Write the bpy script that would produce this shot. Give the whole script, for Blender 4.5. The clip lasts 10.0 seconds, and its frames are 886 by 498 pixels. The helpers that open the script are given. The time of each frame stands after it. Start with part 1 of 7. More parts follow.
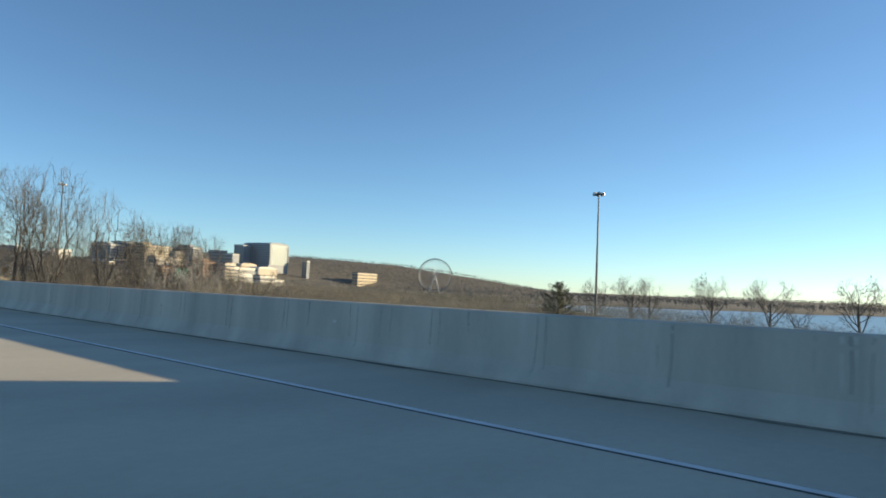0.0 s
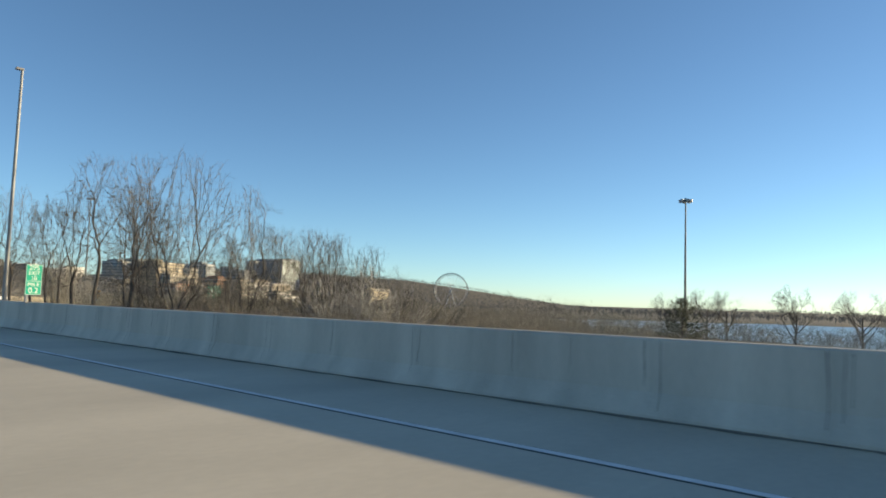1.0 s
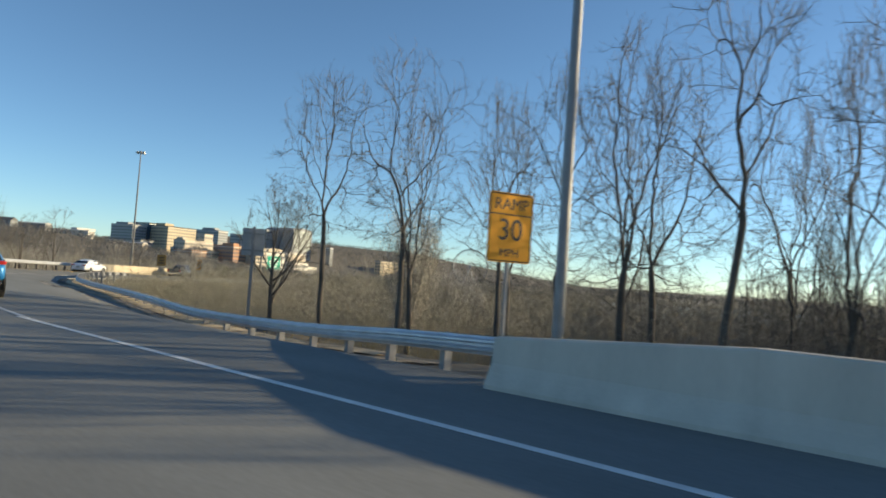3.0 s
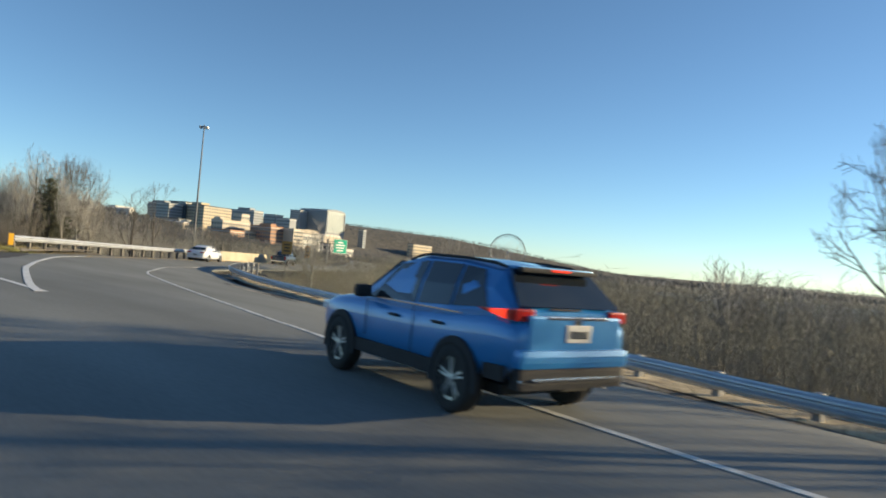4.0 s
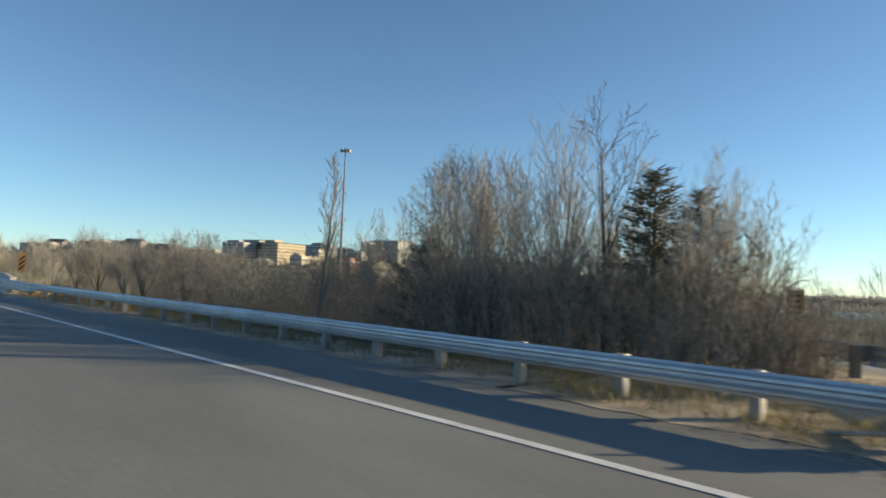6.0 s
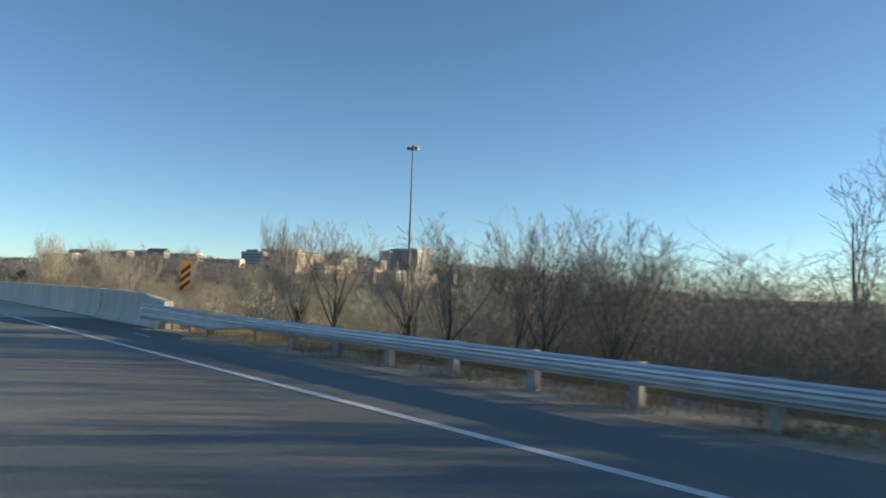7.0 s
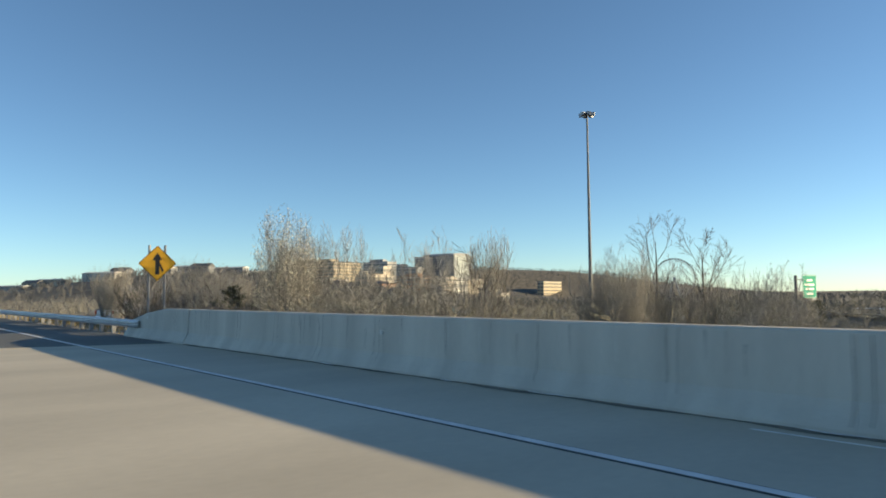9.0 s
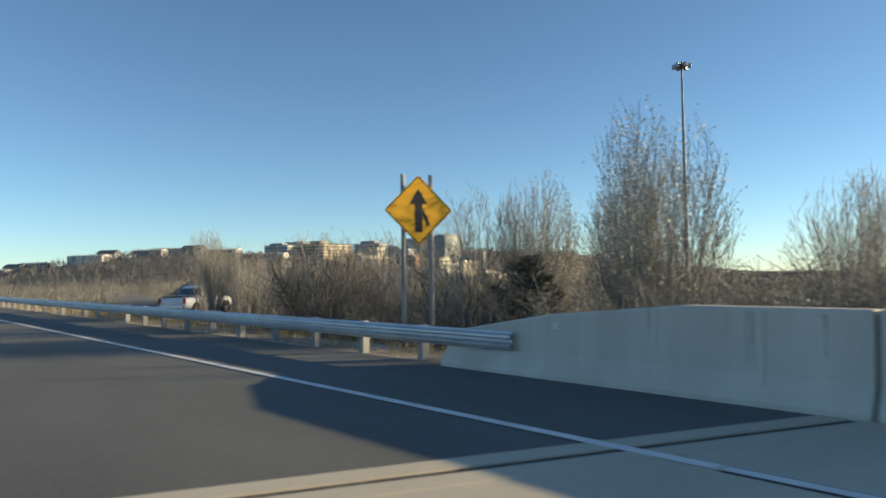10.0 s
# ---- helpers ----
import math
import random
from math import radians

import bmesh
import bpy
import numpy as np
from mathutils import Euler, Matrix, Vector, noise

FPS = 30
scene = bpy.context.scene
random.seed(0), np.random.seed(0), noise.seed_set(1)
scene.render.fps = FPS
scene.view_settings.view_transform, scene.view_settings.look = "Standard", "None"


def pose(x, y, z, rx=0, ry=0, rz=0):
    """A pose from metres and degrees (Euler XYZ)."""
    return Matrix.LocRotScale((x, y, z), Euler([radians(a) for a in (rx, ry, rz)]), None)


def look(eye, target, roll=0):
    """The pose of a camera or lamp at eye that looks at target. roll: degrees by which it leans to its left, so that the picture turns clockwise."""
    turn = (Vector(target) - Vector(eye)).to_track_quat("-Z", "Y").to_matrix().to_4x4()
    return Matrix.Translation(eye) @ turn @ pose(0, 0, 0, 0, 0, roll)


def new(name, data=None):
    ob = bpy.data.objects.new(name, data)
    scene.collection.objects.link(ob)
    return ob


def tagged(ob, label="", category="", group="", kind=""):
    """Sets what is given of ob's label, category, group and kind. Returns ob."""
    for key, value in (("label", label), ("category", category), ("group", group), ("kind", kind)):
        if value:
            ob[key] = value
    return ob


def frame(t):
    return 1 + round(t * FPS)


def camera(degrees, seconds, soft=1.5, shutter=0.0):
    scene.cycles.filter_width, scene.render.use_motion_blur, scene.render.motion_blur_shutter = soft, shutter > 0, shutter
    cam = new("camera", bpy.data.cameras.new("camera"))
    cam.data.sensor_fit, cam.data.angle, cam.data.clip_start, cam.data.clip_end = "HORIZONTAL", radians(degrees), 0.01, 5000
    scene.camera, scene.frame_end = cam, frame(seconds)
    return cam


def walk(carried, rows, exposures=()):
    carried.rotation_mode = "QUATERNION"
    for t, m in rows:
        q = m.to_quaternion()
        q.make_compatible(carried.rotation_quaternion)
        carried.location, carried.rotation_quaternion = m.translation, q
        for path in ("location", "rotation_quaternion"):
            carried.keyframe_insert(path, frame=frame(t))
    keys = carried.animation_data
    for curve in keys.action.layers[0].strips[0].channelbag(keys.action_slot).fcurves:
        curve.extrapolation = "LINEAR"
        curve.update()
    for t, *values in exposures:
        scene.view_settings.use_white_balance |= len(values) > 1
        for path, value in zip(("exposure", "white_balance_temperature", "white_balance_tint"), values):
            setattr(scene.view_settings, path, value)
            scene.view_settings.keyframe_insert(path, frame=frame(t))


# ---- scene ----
# The camera rides in a vehicle along -x and looks out to the side and ahead.
# Rows: seconds, eye, yaw to the left of +y, pitch, roll (degrees).
PATH = [
    (0, 0.00, 0.000, 1.542, 41.66, 3.19, 2.36),
    (0.5, -9.00, 0.015, 1.543, 42.05, 3.89, 2.01),
    (1, -18.07, 0.059, 1.536, 42.15, 4.38, 1.83),
    (1.5, -27.23, 0.167, 1.556, 41.89, 4.50, 1.86),
    (2, -36.31, 0.339, 1.572, 41.64, 4.03, 2.49),
    (2.5, -45.42, 0.397, 1.562, 41.41, 3.22, 3.21),
    (2.7, -49.07, 0.421, 1.564, 41.46, 2.86, 3.65),
    (3.8, -70.53, 0.448, 1.547, 43.42, 0.90, 4.89),
    (4, -74.63, 0.418, 1.544, 43.92, 0.80, 5.09),
    (4.5, -85.00, 0.321, 1.541, 45.30, 0.94, 4.91),
    (4.7, -89.19, 0.278, 1.551, 45.78, 1.15, 4.92),
    (5, -95.50, 0.195, 1.556, 46.54, 1.40, 4.25),
    (5.5, -105.99, 0.003, 1.535, 47.64, 2.17, 3.05),
    (5.7, -110.20, -0.073, 1.541, 48.06, 2.36, 2.88),
    (5.9, -114.42, -0.151, 1.549, 48.56, 2.52, 2.55),
    (6, -116.52, -0.190, 1.553, 48.59, 2.70, 2.29),
    (6.2, -120.75, -0.268, 1.562, 48.92, 2.86, 2.58),
    (7.3, -143.80, -0.713, 1.542, 50.14, 3.65, 1.40),
    (7.5, -148.00, -0.810, 1.543, 50.83, 3.83, 1.18),
    (7.7, -152.22, -0.908, 1.545, 51.18, 4.02, 0.91),
    (7.9, -156.43, -1.016, 1.546, 51.42, 4.07, 0.80),
    (8, -158.54, -1.072, 1.546, 51.41, 4.17, 0.73),
    (8.2, -162.76, -1.189, 1.546, 51.63, 4.15, 0.60),
    (8.5, -169.05, -1.368, 1.548, 51.60, 4.12, 0.26),
    (9, -179.44, -1.677, 1.554, 51.12, 3.77, -0.45),
    (9.5, -189.77, -1.860, 1.550, 50.28, 3.03, -0.46),
    (10, -199.97, -1.935, 1.548, 49.65, 2.25, -0.85),
]


def drive_pose(x, y, z, yaw, pitch, roll):
    a, b = radians(yaw), radians(pitch)
    ahead = Vector((-math.sin(a) * math.cos(b), math.cos(a) * math.cos(b), math.sin(b)))
    eye = Vector((x, y, z))
    return look(eye, eye + 10 * ahead, roll)


cam = camera(65.36, 10.0, soft=1.8, shutter=0.1)
walk(cam, [(row[0], drive_pose(*row[1:])) for row in PATH], exposures=((0, 0.92, 7300, 2), (1.5, 0.92, 7550, 2), (4, 0.92, 7500, 2), (5.5, 0.92, 7900, 2), (7.5, 0.92, 7550, 2), (10, 0.92, 7850, 2)))

# ---- light ----
SUN_EL, SUN_AZ = radians(12.0), math.atan2(0.56, 0.83)
world = bpy.data.worlds.new("winter_sky")
scene.world = world
world.use_nodes = True
sky = world.node_tree.nodes.new("ShaderNodeTexSky")
sky.sky_type = "NISHITA"
sky.sun_disc = False
sky.sun_elevation = SUN_EL
sky.sun_rotation = SUN_AZ
sky.altitude = 0
sky.air_density, sky.dust_density, sky.ozone_density = 0.70, 0.1, 3.9
world.node_tree.links.new(sky.outputs[0], world.node_tree.nodes["Background"].inputs[0])
world.node_tree.nodes["Background"].inputs[1].default_value = 0.111
sun = new("sun", bpy.data.lights.new("sun", "SUN"))
sun.data.energy, sun.data.angle, sun.data.color = 4.4, radians(0.55), (1.0, 0.82, 0.60)
sun_way = Vector((math.cos(SUN_EL) * math.sin(SUN_AZ), math.cos(SUN_EL) * math.cos(SUN_AZ), math.sin(SUN_EL)))
sun.matrix_world = look(sun_way * 300, (0, 0, 0))

# ---- materials ----
def surface(name, colour, rough=0.8, metal=0.0, vary=0.25, scale=3.0, fine=60.0, bump=0.15, tint=None, per_object=0.0, per_island=0.0, stretch=(1, 1, 1), coat=0.0):
    """A procedural surface: broad patches, fine grain, bump and a random shade for each piece."""
    m = bpy.data.materials.new(name)
    m.use_nodes = True
    nt = m.node_tree
    bsdf = nt.nodes["Principled BSDF"]
    geo = nt.nodes.new("ShaderNodeNewGeometry")
    mapping = nt.nodes.new("ShaderNodeMapping")
    mapping.inputs["Scale"].default_value = stretch
    nt.links.new(geo.outputs["Position"], mapping.inputs["Vector"])
    broad, grain = nt.nodes.new("ShaderNodeTexNoise"), nt.nodes.new("ShaderNodeTexNoise")
    for node, s, d in ((broad, scale, 6), (grain, fine, 3)):
        node.inputs["Scale"].default_value = s
        node.inputs["Detail"].default_value = d
        nt.links.new(mapping.outputs[0], node.inputs["Vector"])
    a = nt.nodes.new("ShaderNodeMix")
    a.data_type = "RGBA"
    dark = tuple(c * (1 - vary) for c in (tint or colour))
    light = tuple(min(1, c * (1 + vary * 0.7)) for c in colour)
    a.inputs["A"].default_value, a.inputs["B"].default_value = (*dark, 1), (*light, 1)
    ramp = nt.nodes.new("ShaderNodeMapRange")
    ramp.inputs["From Min"].default_value, ramp.inputs["From Max"].default_value = 0.3, 0.7
    nt.links.new(broad.outputs["Fac"], ramp.inputs["Value"])
    nt.links.new(ramp.outputs[0], a.inputs["Factor"])
    value = nt.nodes.new("ShaderNodeHueSaturation")
    shade = nt.nodes.new("ShaderNodeMath")
    shade.operation = "MULTIPLY_ADD"
    shade.inputs[1].default_value, shade.inputs[2].default_value = vary * 1.2, 1 - vary * 0.6
    nt.links.new(grain.outputs["Fac"], shade.inputs[0])
    last = shade.outputs[0]
    for amount, node_type, socket in ((per_object, "ShaderNodeObjectInfo", "Random"), (per_island, "ShaderNodeNewGeometry", "Random Per Island")):
        if amount:
            info, add = nt.nodes.new(node_type), nt.nodes.new("ShaderNodeMath")
            add.operation = "MULTIPLY_ADD"
            add.inputs[1].default_value, add.inputs[2].default_value = amount, 1 - amount / 2
            mul = nt.nodes.new("ShaderNodeMath")
            mul.operation = "MULTIPLY"
            nt.links.new(info.outputs[socket], add.inputs[0])
            nt.links.new(add.outputs[0], mul.inputs[0])
            nt.links.new(last, mul.inputs[1])
            last = mul.outputs[0]
    nt.links.new(a.outputs["Result"], value.inputs["Color"])
    nt.links.new(last, value.inputs["Value"])
    nt.links.new(value.outputs[0], bsdf.inputs["Base Color"])
    bsdf.inputs["Roughness"].default_value, bsdf.inputs["Metallic"].default_value = rough, metal
    if coat:
        bsdf.inputs["Coat Weight"].default_value, bsdf.inputs["Coat Roughness"].default_value = coat, 0.05
    if bump:
        b = nt.nodes.new("ShaderNodeBump")
        b.inputs["Strength"].default_value, b.inputs["Distance"].default_value = bump, 0.02
        nt.links.new(grain.outputs["Fac"], b.inputs["Height"])
        nt.links.new(b.outputs[0], bsdf.inputs["Normal"])
    return m


M_DECK = surface("deck_concrete", (0.53, 0.475, 0.37), 0.85, vary=0.17, scale=0.35, fine=14, bump=0.04, stretch=(1, 0.35, 1))
M_ASPHALT = surface("asphalt", (0.178, 0.186, 0.178), 0.9, vary=0.25, scale=0.4, fine=18, bump=0.05, stretch=(0.3, 1, 1))
M_ASPHALT_DARK = surface("dark_asphalt", (0.118, 0.124, 0.118), 0.9, vary=0.25, scale=0.4, fine=18, bump=0.05, stretch=(0.3, 1, 1))
M_ASPHALT_OLD = surface("worn_asphalt", (0.17, 0.155, 0.14), 0.92, vary=0.3, scale=0.5, fine=20, bump=0.05)
M_PATCH = surface("sealed_joint", (0.05, 0.05, 0.05), 0.8, vary=0.3)
M_BARRIER = surface("barrier_concrete", (0.52, 0.49, 0.435), 0.88, vary=0.17, scale=0.9, fine=30, bump=0.25, stretch=(1.6, 1.6, 0.22), per_object=0.07)
M_BARRIER_DARK = surface("old_barrier_concrete", (0.47, 0.44, 0.385), 0.88, vary=0.2, scale=0.9, fine=30, bump=0.25, stretch=(1.6, 1.6, 0.22), per_object=0.08)
M_STAIN = surface("water_stain", (0.26, 0.245, 0.22), 0.9, vary=0.3)
M_CRACK = surface("dark_joint", (0.16, 0.15, 0.14), 0.9, vary=0.3)
M_LIME = surface("lime_streak", (0.62, 0.61, 0.57), 0.9, vary=0.2)
M_GRIT = surface("gutter_grit", (0.20, 0.18, 0.145), 0.95, vary=0.45, scale=1.2, fine=30, bump=0.6)
# warm sunlight on the parapet is put into this concrete's tan
M_TAN = surface("tan_parapet_concrete", (0.44, 0.38, 0.28), 0.88, vary=0.15, scale=0.7)
M_LINE = surface("white_road_paint", (0.72, 0.72, 0.70), 0.6, vary=0.18, scale=2.5, fine=35)
M_LINE_WORN = surface("worn_road_paint", (0.58, 0.58, 0.56), 0.7, vary=0.35, scale=2.5, fine=20)
M_DARKPATCH = surface("fresh_dark_asphalt", (0.055, 0.053, 0.052), 0.9, vary=0.2, scale=0.6, fine=20, bump=0.05)
M_LINE_Y = surface("yellow_road_paint", (0.62, 0.40, 0.06), 0.6, vary=0.2)
M_STEEL = surface("galvanised_steel", (0.50, 0.52, 0.55), 0.5, 0.6, vary=0.15, scale=2.0, fine=25, bump=0.1, per_object=0.1)
M_STEEL_OLD = surface("weathered_galvanised_steel", (0.24, 0.245, 0.255), 0.55, 0.3, vary=0.2, scale=2.0, bump=0.1)
M_POST = surface("weathered_timber", (0.16, 0.145, 0.125), 0.9, vary=0.3, scale=4, stretch=(3, 3, 0.5), per_object=0.2)
M_POLE = surface("brushed_aluminium", (0.22, 0.23, 0.24), 0.5, 0.3, vary=0.1)
M_MAST = surface("dull_steel_mast", (0.13, 0.135, 0.14), 0.6, 0.15, vary=0.1)
M_YELLOW = surface("yellow_sign_sheet", (0.85, 0.44, 0.04), 0.85, vary=0.06, scale=2, bump=0.0)
M_ORANGE = surface("amber_sign_sheet", (0.72, 0.32, 0.03), 0.85, vary=0.1, scale=3, bump=0.0)
# faded orange; the bridge marker's backlit dimness is put into the colour too
M_FADED_BACKLIT = surface("faded_orange_sheet", (0.42, 0.21, 0.05), 0.6, vary=0.15, scale=3, bump=0.0)
M_GREEN = surface("green_sign_sheet", (0.01, 0.38, 0.25), 0.85, vary=0.06, scale=2, bump=0.0)
M_WHITE = surface("white_sign_sheet", (0.80, 0.80, 0.78), 0.45, vary=0.05, bump=0.0)
M_CLOUDED = surface("clouded_white_plastic", (0.60, 0.60, 0.58), 0.5, vary=0.15, bump=0.0)
M_BLACK = surface("black_sign_film", (0.02, 0.02, 0.02), 0.5, vary=0.1, bump=0.0)
M_ALU_BACK = surface("bare_sign_back", (0.33, 0.34, 0.35), 0.5, 0.6, vary=0.12, bump=0.0)
M_SOIL = surface("winter_ground", (0.135, 0.118, 0.09), 0.95, vary=0.4, scale=0.12, fine=3.0, bump=0.6, tint=(0.11, 0.10, 0.075))
M_VERGE = surface("verge_dirt", (0.36, 0.29, 0.20), 0.95, vary=0.35, scale=0.7, fine=18, bump=0.6, tint=(0.18, 0.15, 0.11))
M_DIRT = surface("gravelly_dirt", (0.42, 0.355, 0.27), 0.95, vary=0.35, scale=0.9, fine=22, bump=0.8, tint=(0.27, 0.215, 0.15))
M_STRAW = surface("dry_straw_verge", (0.50, 0.41, 0.27), 0.95, vary=0.35, scale=1.6, fine=26, bump=0.8, tint=(0.33, 0.26, 0.17))
M_DUST = surface("dusty_asphalt", (0.30, 0.275, 0.235), 0.95, vary=0.3, scale=1.4, fine=24, bump=0.1)
M_LITTER = surface("straw_litter", (0.42, 0.33, 0.21), 0.95, vary=0.3, scale=1.5, bump=0.0, per_island=0.9)
M_GRASS = surface("winter_grass", (0.23, 0.19, 0.09), 0.9, vary=0.35, scale=2, fine=30, bump=0.0, per_island=0.5)
M_GRASS_GREEN = surface("green_grass", (0.165, 0.165, 0.06), 0.9, vary=0.3, scale=2, fine=30, bump=0.0, per_island=0.5)
M_WATER = surface("river_water", (0.10, 0.14, 0.18), 0.28, vary=0.1, scale=0.02, fine=0.6, bump=0.12)
M_BARK = surface("grey_bark", (0.088, 0.079, 0.07), 0.92, vary=0.3, scale=2, fine=30, bump=0.3, per_object=0.25)
M_TWIG = surface("brown_twigs", (0.118, 0.11, 0.10), 0.9, vary=0.2, scale=1, fine=10, bump=0.0, per_object=0.25)
# pale twigs and bark: their own tone, greyed further by haze in the colour
M_TWIG_PALE = surface("grey_twigs", (0.29, 0.283, 0.27), 0.9, vary=0.2, scale=1, fine=10, bump=0.0, per_object=0.15)
M_BARK_PALE = surface("pale_bark", (0.275, 0.262, 0.238), 0.9, vary=0.25, scale=2, fine=30, bump=0.2, per_object=0.2)
M_BUD = surface("white_blossom", (0.62, 0.60, 0.50), 0.8, vary=0.2, per_island=0.3, bump=0.0)
# olive brush with a little haze greyed into its colour
M_BRUSH = surface("olive_brush", (0.23, 0.218, 0.168), 0.92, vary=0.25, scale=0.15, fine=6, bump=0.0, per_island=0.25, tint=(0.21, 0.205, 0.15))
M_BRUSH_DARK = surface("grey_brown_brush", (0.19, 0.178, 0.155), 0.92, vary=0.25, scale=0.2, fine=6, bump=0.0, per_island=0.28)
# paler, greyer brush copy: haze and glare are put into its colour
M_BRUSH_HAZED = surface("grey_brush", (0.228, 0.224, 0.205), 0.92, vary=0.25, scale=0.2, fine=6, bump=0.0, per_island=0.25)
M_CEDAR = surface("cedar_needles", (0.075, 0.08, 0.05), 0.85, vary=0.3, per_island=0.5, bump=0.0)
# blue-grey, as distance haze is put into the woods' colour
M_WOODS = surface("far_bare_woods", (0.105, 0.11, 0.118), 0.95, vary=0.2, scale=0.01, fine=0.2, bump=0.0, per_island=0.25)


def glass(name, colour, rough=0.05):
    m = bpy.data.materials.new(name)
    m.use_nodes = True
    b = m.node_tree.nodes["Principled BSDF"]
    b.inputs["Base Color"].default_value = (*colour, 1)
    b.inputs["Roughness"].default_value = rough
    b.inputs["Specular IOR Level"].default_value = 0.8
    return m


M_CARGLASS = glass("tinted_car_glass", (0.02, 0.025, 0.03))
# town panes lightened: distance haze is put into the glass colour
M_PANE = glass("building_glass", (0.10, 0.12, 0.14), 0.2)
M_BLUE = surface("blue_metallic_paint", (0.010, 0.185, 0.46), 0.32, 0.2, vary=0.06, scale=2, bump=0.0, coat=0.8)
M_WHITECAR = surface("white_car_paint", (0.72, 0.73, 0.74), 0.3, 0.0, vary=0.04, bump=0.0, coat=0.8)
M_DARKCAR = surface("dark_grey_car_paint", (0.05, 0.055, 0.06), 0.3, 0.2, vary=0.05, bump=0.0, coat=0.8)
M_PLASTIC = surface("black_trim_plastic", (0.018, 0.018, 0.02), 0.8, vary=0.2, bump=0.0)
M_RUBBER = surface("tyre_rubber", (0.02, 0.02, 0.02), 0.85, vary=0.3)
M_ALLOY = surface("alloy_wheel", (0.55, 0.56, 0.58), 0.3, 0.9, vary=0.1, bump=0.0)
M_CHROME = surface("chrome_strip", (0.75, 0.76, 0.78), 0.15, 1.0, vary=0.03, bump=0.0)
M_REDLAMP = surface("red_lamp_lens", (0.45, 0.015, 0.012), 0.2, vary=0.1, bump=0.0, coat=0.5)
M_CLEARLAMP = surface("clear_lamp_lens", (0.7, 0.72, 0.74), 0.15, vary=0.05, bump=0.0, coat=0.5)
lit = M_REDLAMP.copy()
lit.name = "lit_brake_lamp"
lit.node_tree.nodes["Principled BSDF"].inputs["Emission Color"].default_value = (1, 0.05, 0.02, 1)
lit.node_tree.nodes["Principled BSDF"].inputs["Emission Strength"].default_value = 0.7

from mathutils.bvhtree import BVHTree


# ---- building helpers ----
def mesh_of(bm_or_mesh, mat, name="mesh", smooth=False):
    if isinstance(bm_or_mesh, bmesh.types.BMesh):
        me = bpy.data.meshes.new(name)
        bm_or_mesh.to_mesh(me)
        bm_or_mesh.free()
    else:
        me = bm_or_mesh
    if not me.materials:
        me.materials.append(mat)
    if smooth:
        me.polygons.foreach_set("use_smooth", np.ones(len(me.polygons), bool))
    return me


def part(name, shape, mat, parent=None, label="", m=None, smooth=False):
    ob = new(name, mesh_of(shape, mat, name, smooth))
    if parent:
        ob.parent = parent
    if m is not None:
        ob.matrix_basis = m
    return tagged(ob, label)


def thing(name, label, category, m=None, group="", kind=""):
    ob = tagged(new(name), label, category, group, kind)
    ob.empty_display_size = 0.2
    if m is not None:
        ob.matrix_basis = m
    return ob


def raw_mesh(name, verts, faces):
    me = bpy.data.meshes.new(name)
    me.from_pydata([tuple(map(float, v)) for v in verts], [], [tuple(map(int, f)) for f in faces])
    me.update()
    return me


def quads_mesh(name, verts, quads):
    """A mesh from an array of vertices and one of quads, filled in bulk."""
    me = bpy.data.meshes.new(name)
    verts, quads = np.asarray(verts, np.float32), np.asarray(quads, np.int32)
    me.vertices.add(len(verts))
    me.vertices.foreach_set("co", verts.ravel())
    me.loops.add(quads.size)
    me.loops.foreach_set("vertex_index", quads.ravel())
    me.polygons.add(len(quads))
    me.polygons.foreach_set("loop_start", np.arange(0, quads.size, quads.shape[1], dtype=np.int32))
    me.polygons.foreach_set("loop_total", np.full(len(quads), quads.shape[1], np.int32))
    me.update(calc_edges=True)
    me.validate()
    return me


def tubes(name, p0, p1, r0, r1, sides=3):
    """Tapered tubes between pairs of points, one open prism each."""
    p0, p1 = np.asarray(p0, float), np.asarray(p1, float)
    d = p1 - p0
    d /= np.linalg.norm(d, axis=1, keepdims=True) + 1e-9
    ref = np.where(np.abs(d[:, 2:3]) > 0.9, [[1.0, 0, 0]], [[0, 0, 1.0]])
    u = np.cross(d, ref)
    u /= np.linalg.norm(u, axis=1, keepdims=True) + 1e-9
    v = np.cross(d, u)
    n = len(p0)
    out = np.empty((n, 2 * sides, 3))
    for k in range(sides):
        a = 2 * math.pi * k / sides
        w = math.cos(a) * u + math.sin(a) * v
        out[:, k] = p0 + w * np.asarray(r0)[:, None]
        out[:, sides + k] = p1 + w * np.asarray(r1)[:, None]
    base = np.arange(n)[:, None] * 2 * sides
    faces = np.concatenate([base + np.array([[k, (k + 1) % sides, sides + (k + 1) % sides, sides + k]]) for k in range(sides)])
    return quads_mesh(name, out.reshape(-1, 3), faces)


def box(bm, size, at=(0, 0, 0), bevel=0.0, rot=None):
    m = Matrix.Translation(at) @ (rot.to_4x4() if rot else Matrix()) @ Matrix.Diagonal((*size, 1))
    made = bmesh.ops.create_cube(bm, size=1, matrix=m)["verts"]
    if bevel:
        edges = list({e for v in made for e in v.link_edges})
        bmesh.ops.bevel(bm, geom=edges, offset=bevel, segments=2, affect="EDGES", profile=0.7)
    return bm


def boxed(size, at=(0, 0, 0), bevel=0.0, rot=None):
    return box(bmesh.new(), size, at, bevel, rot)


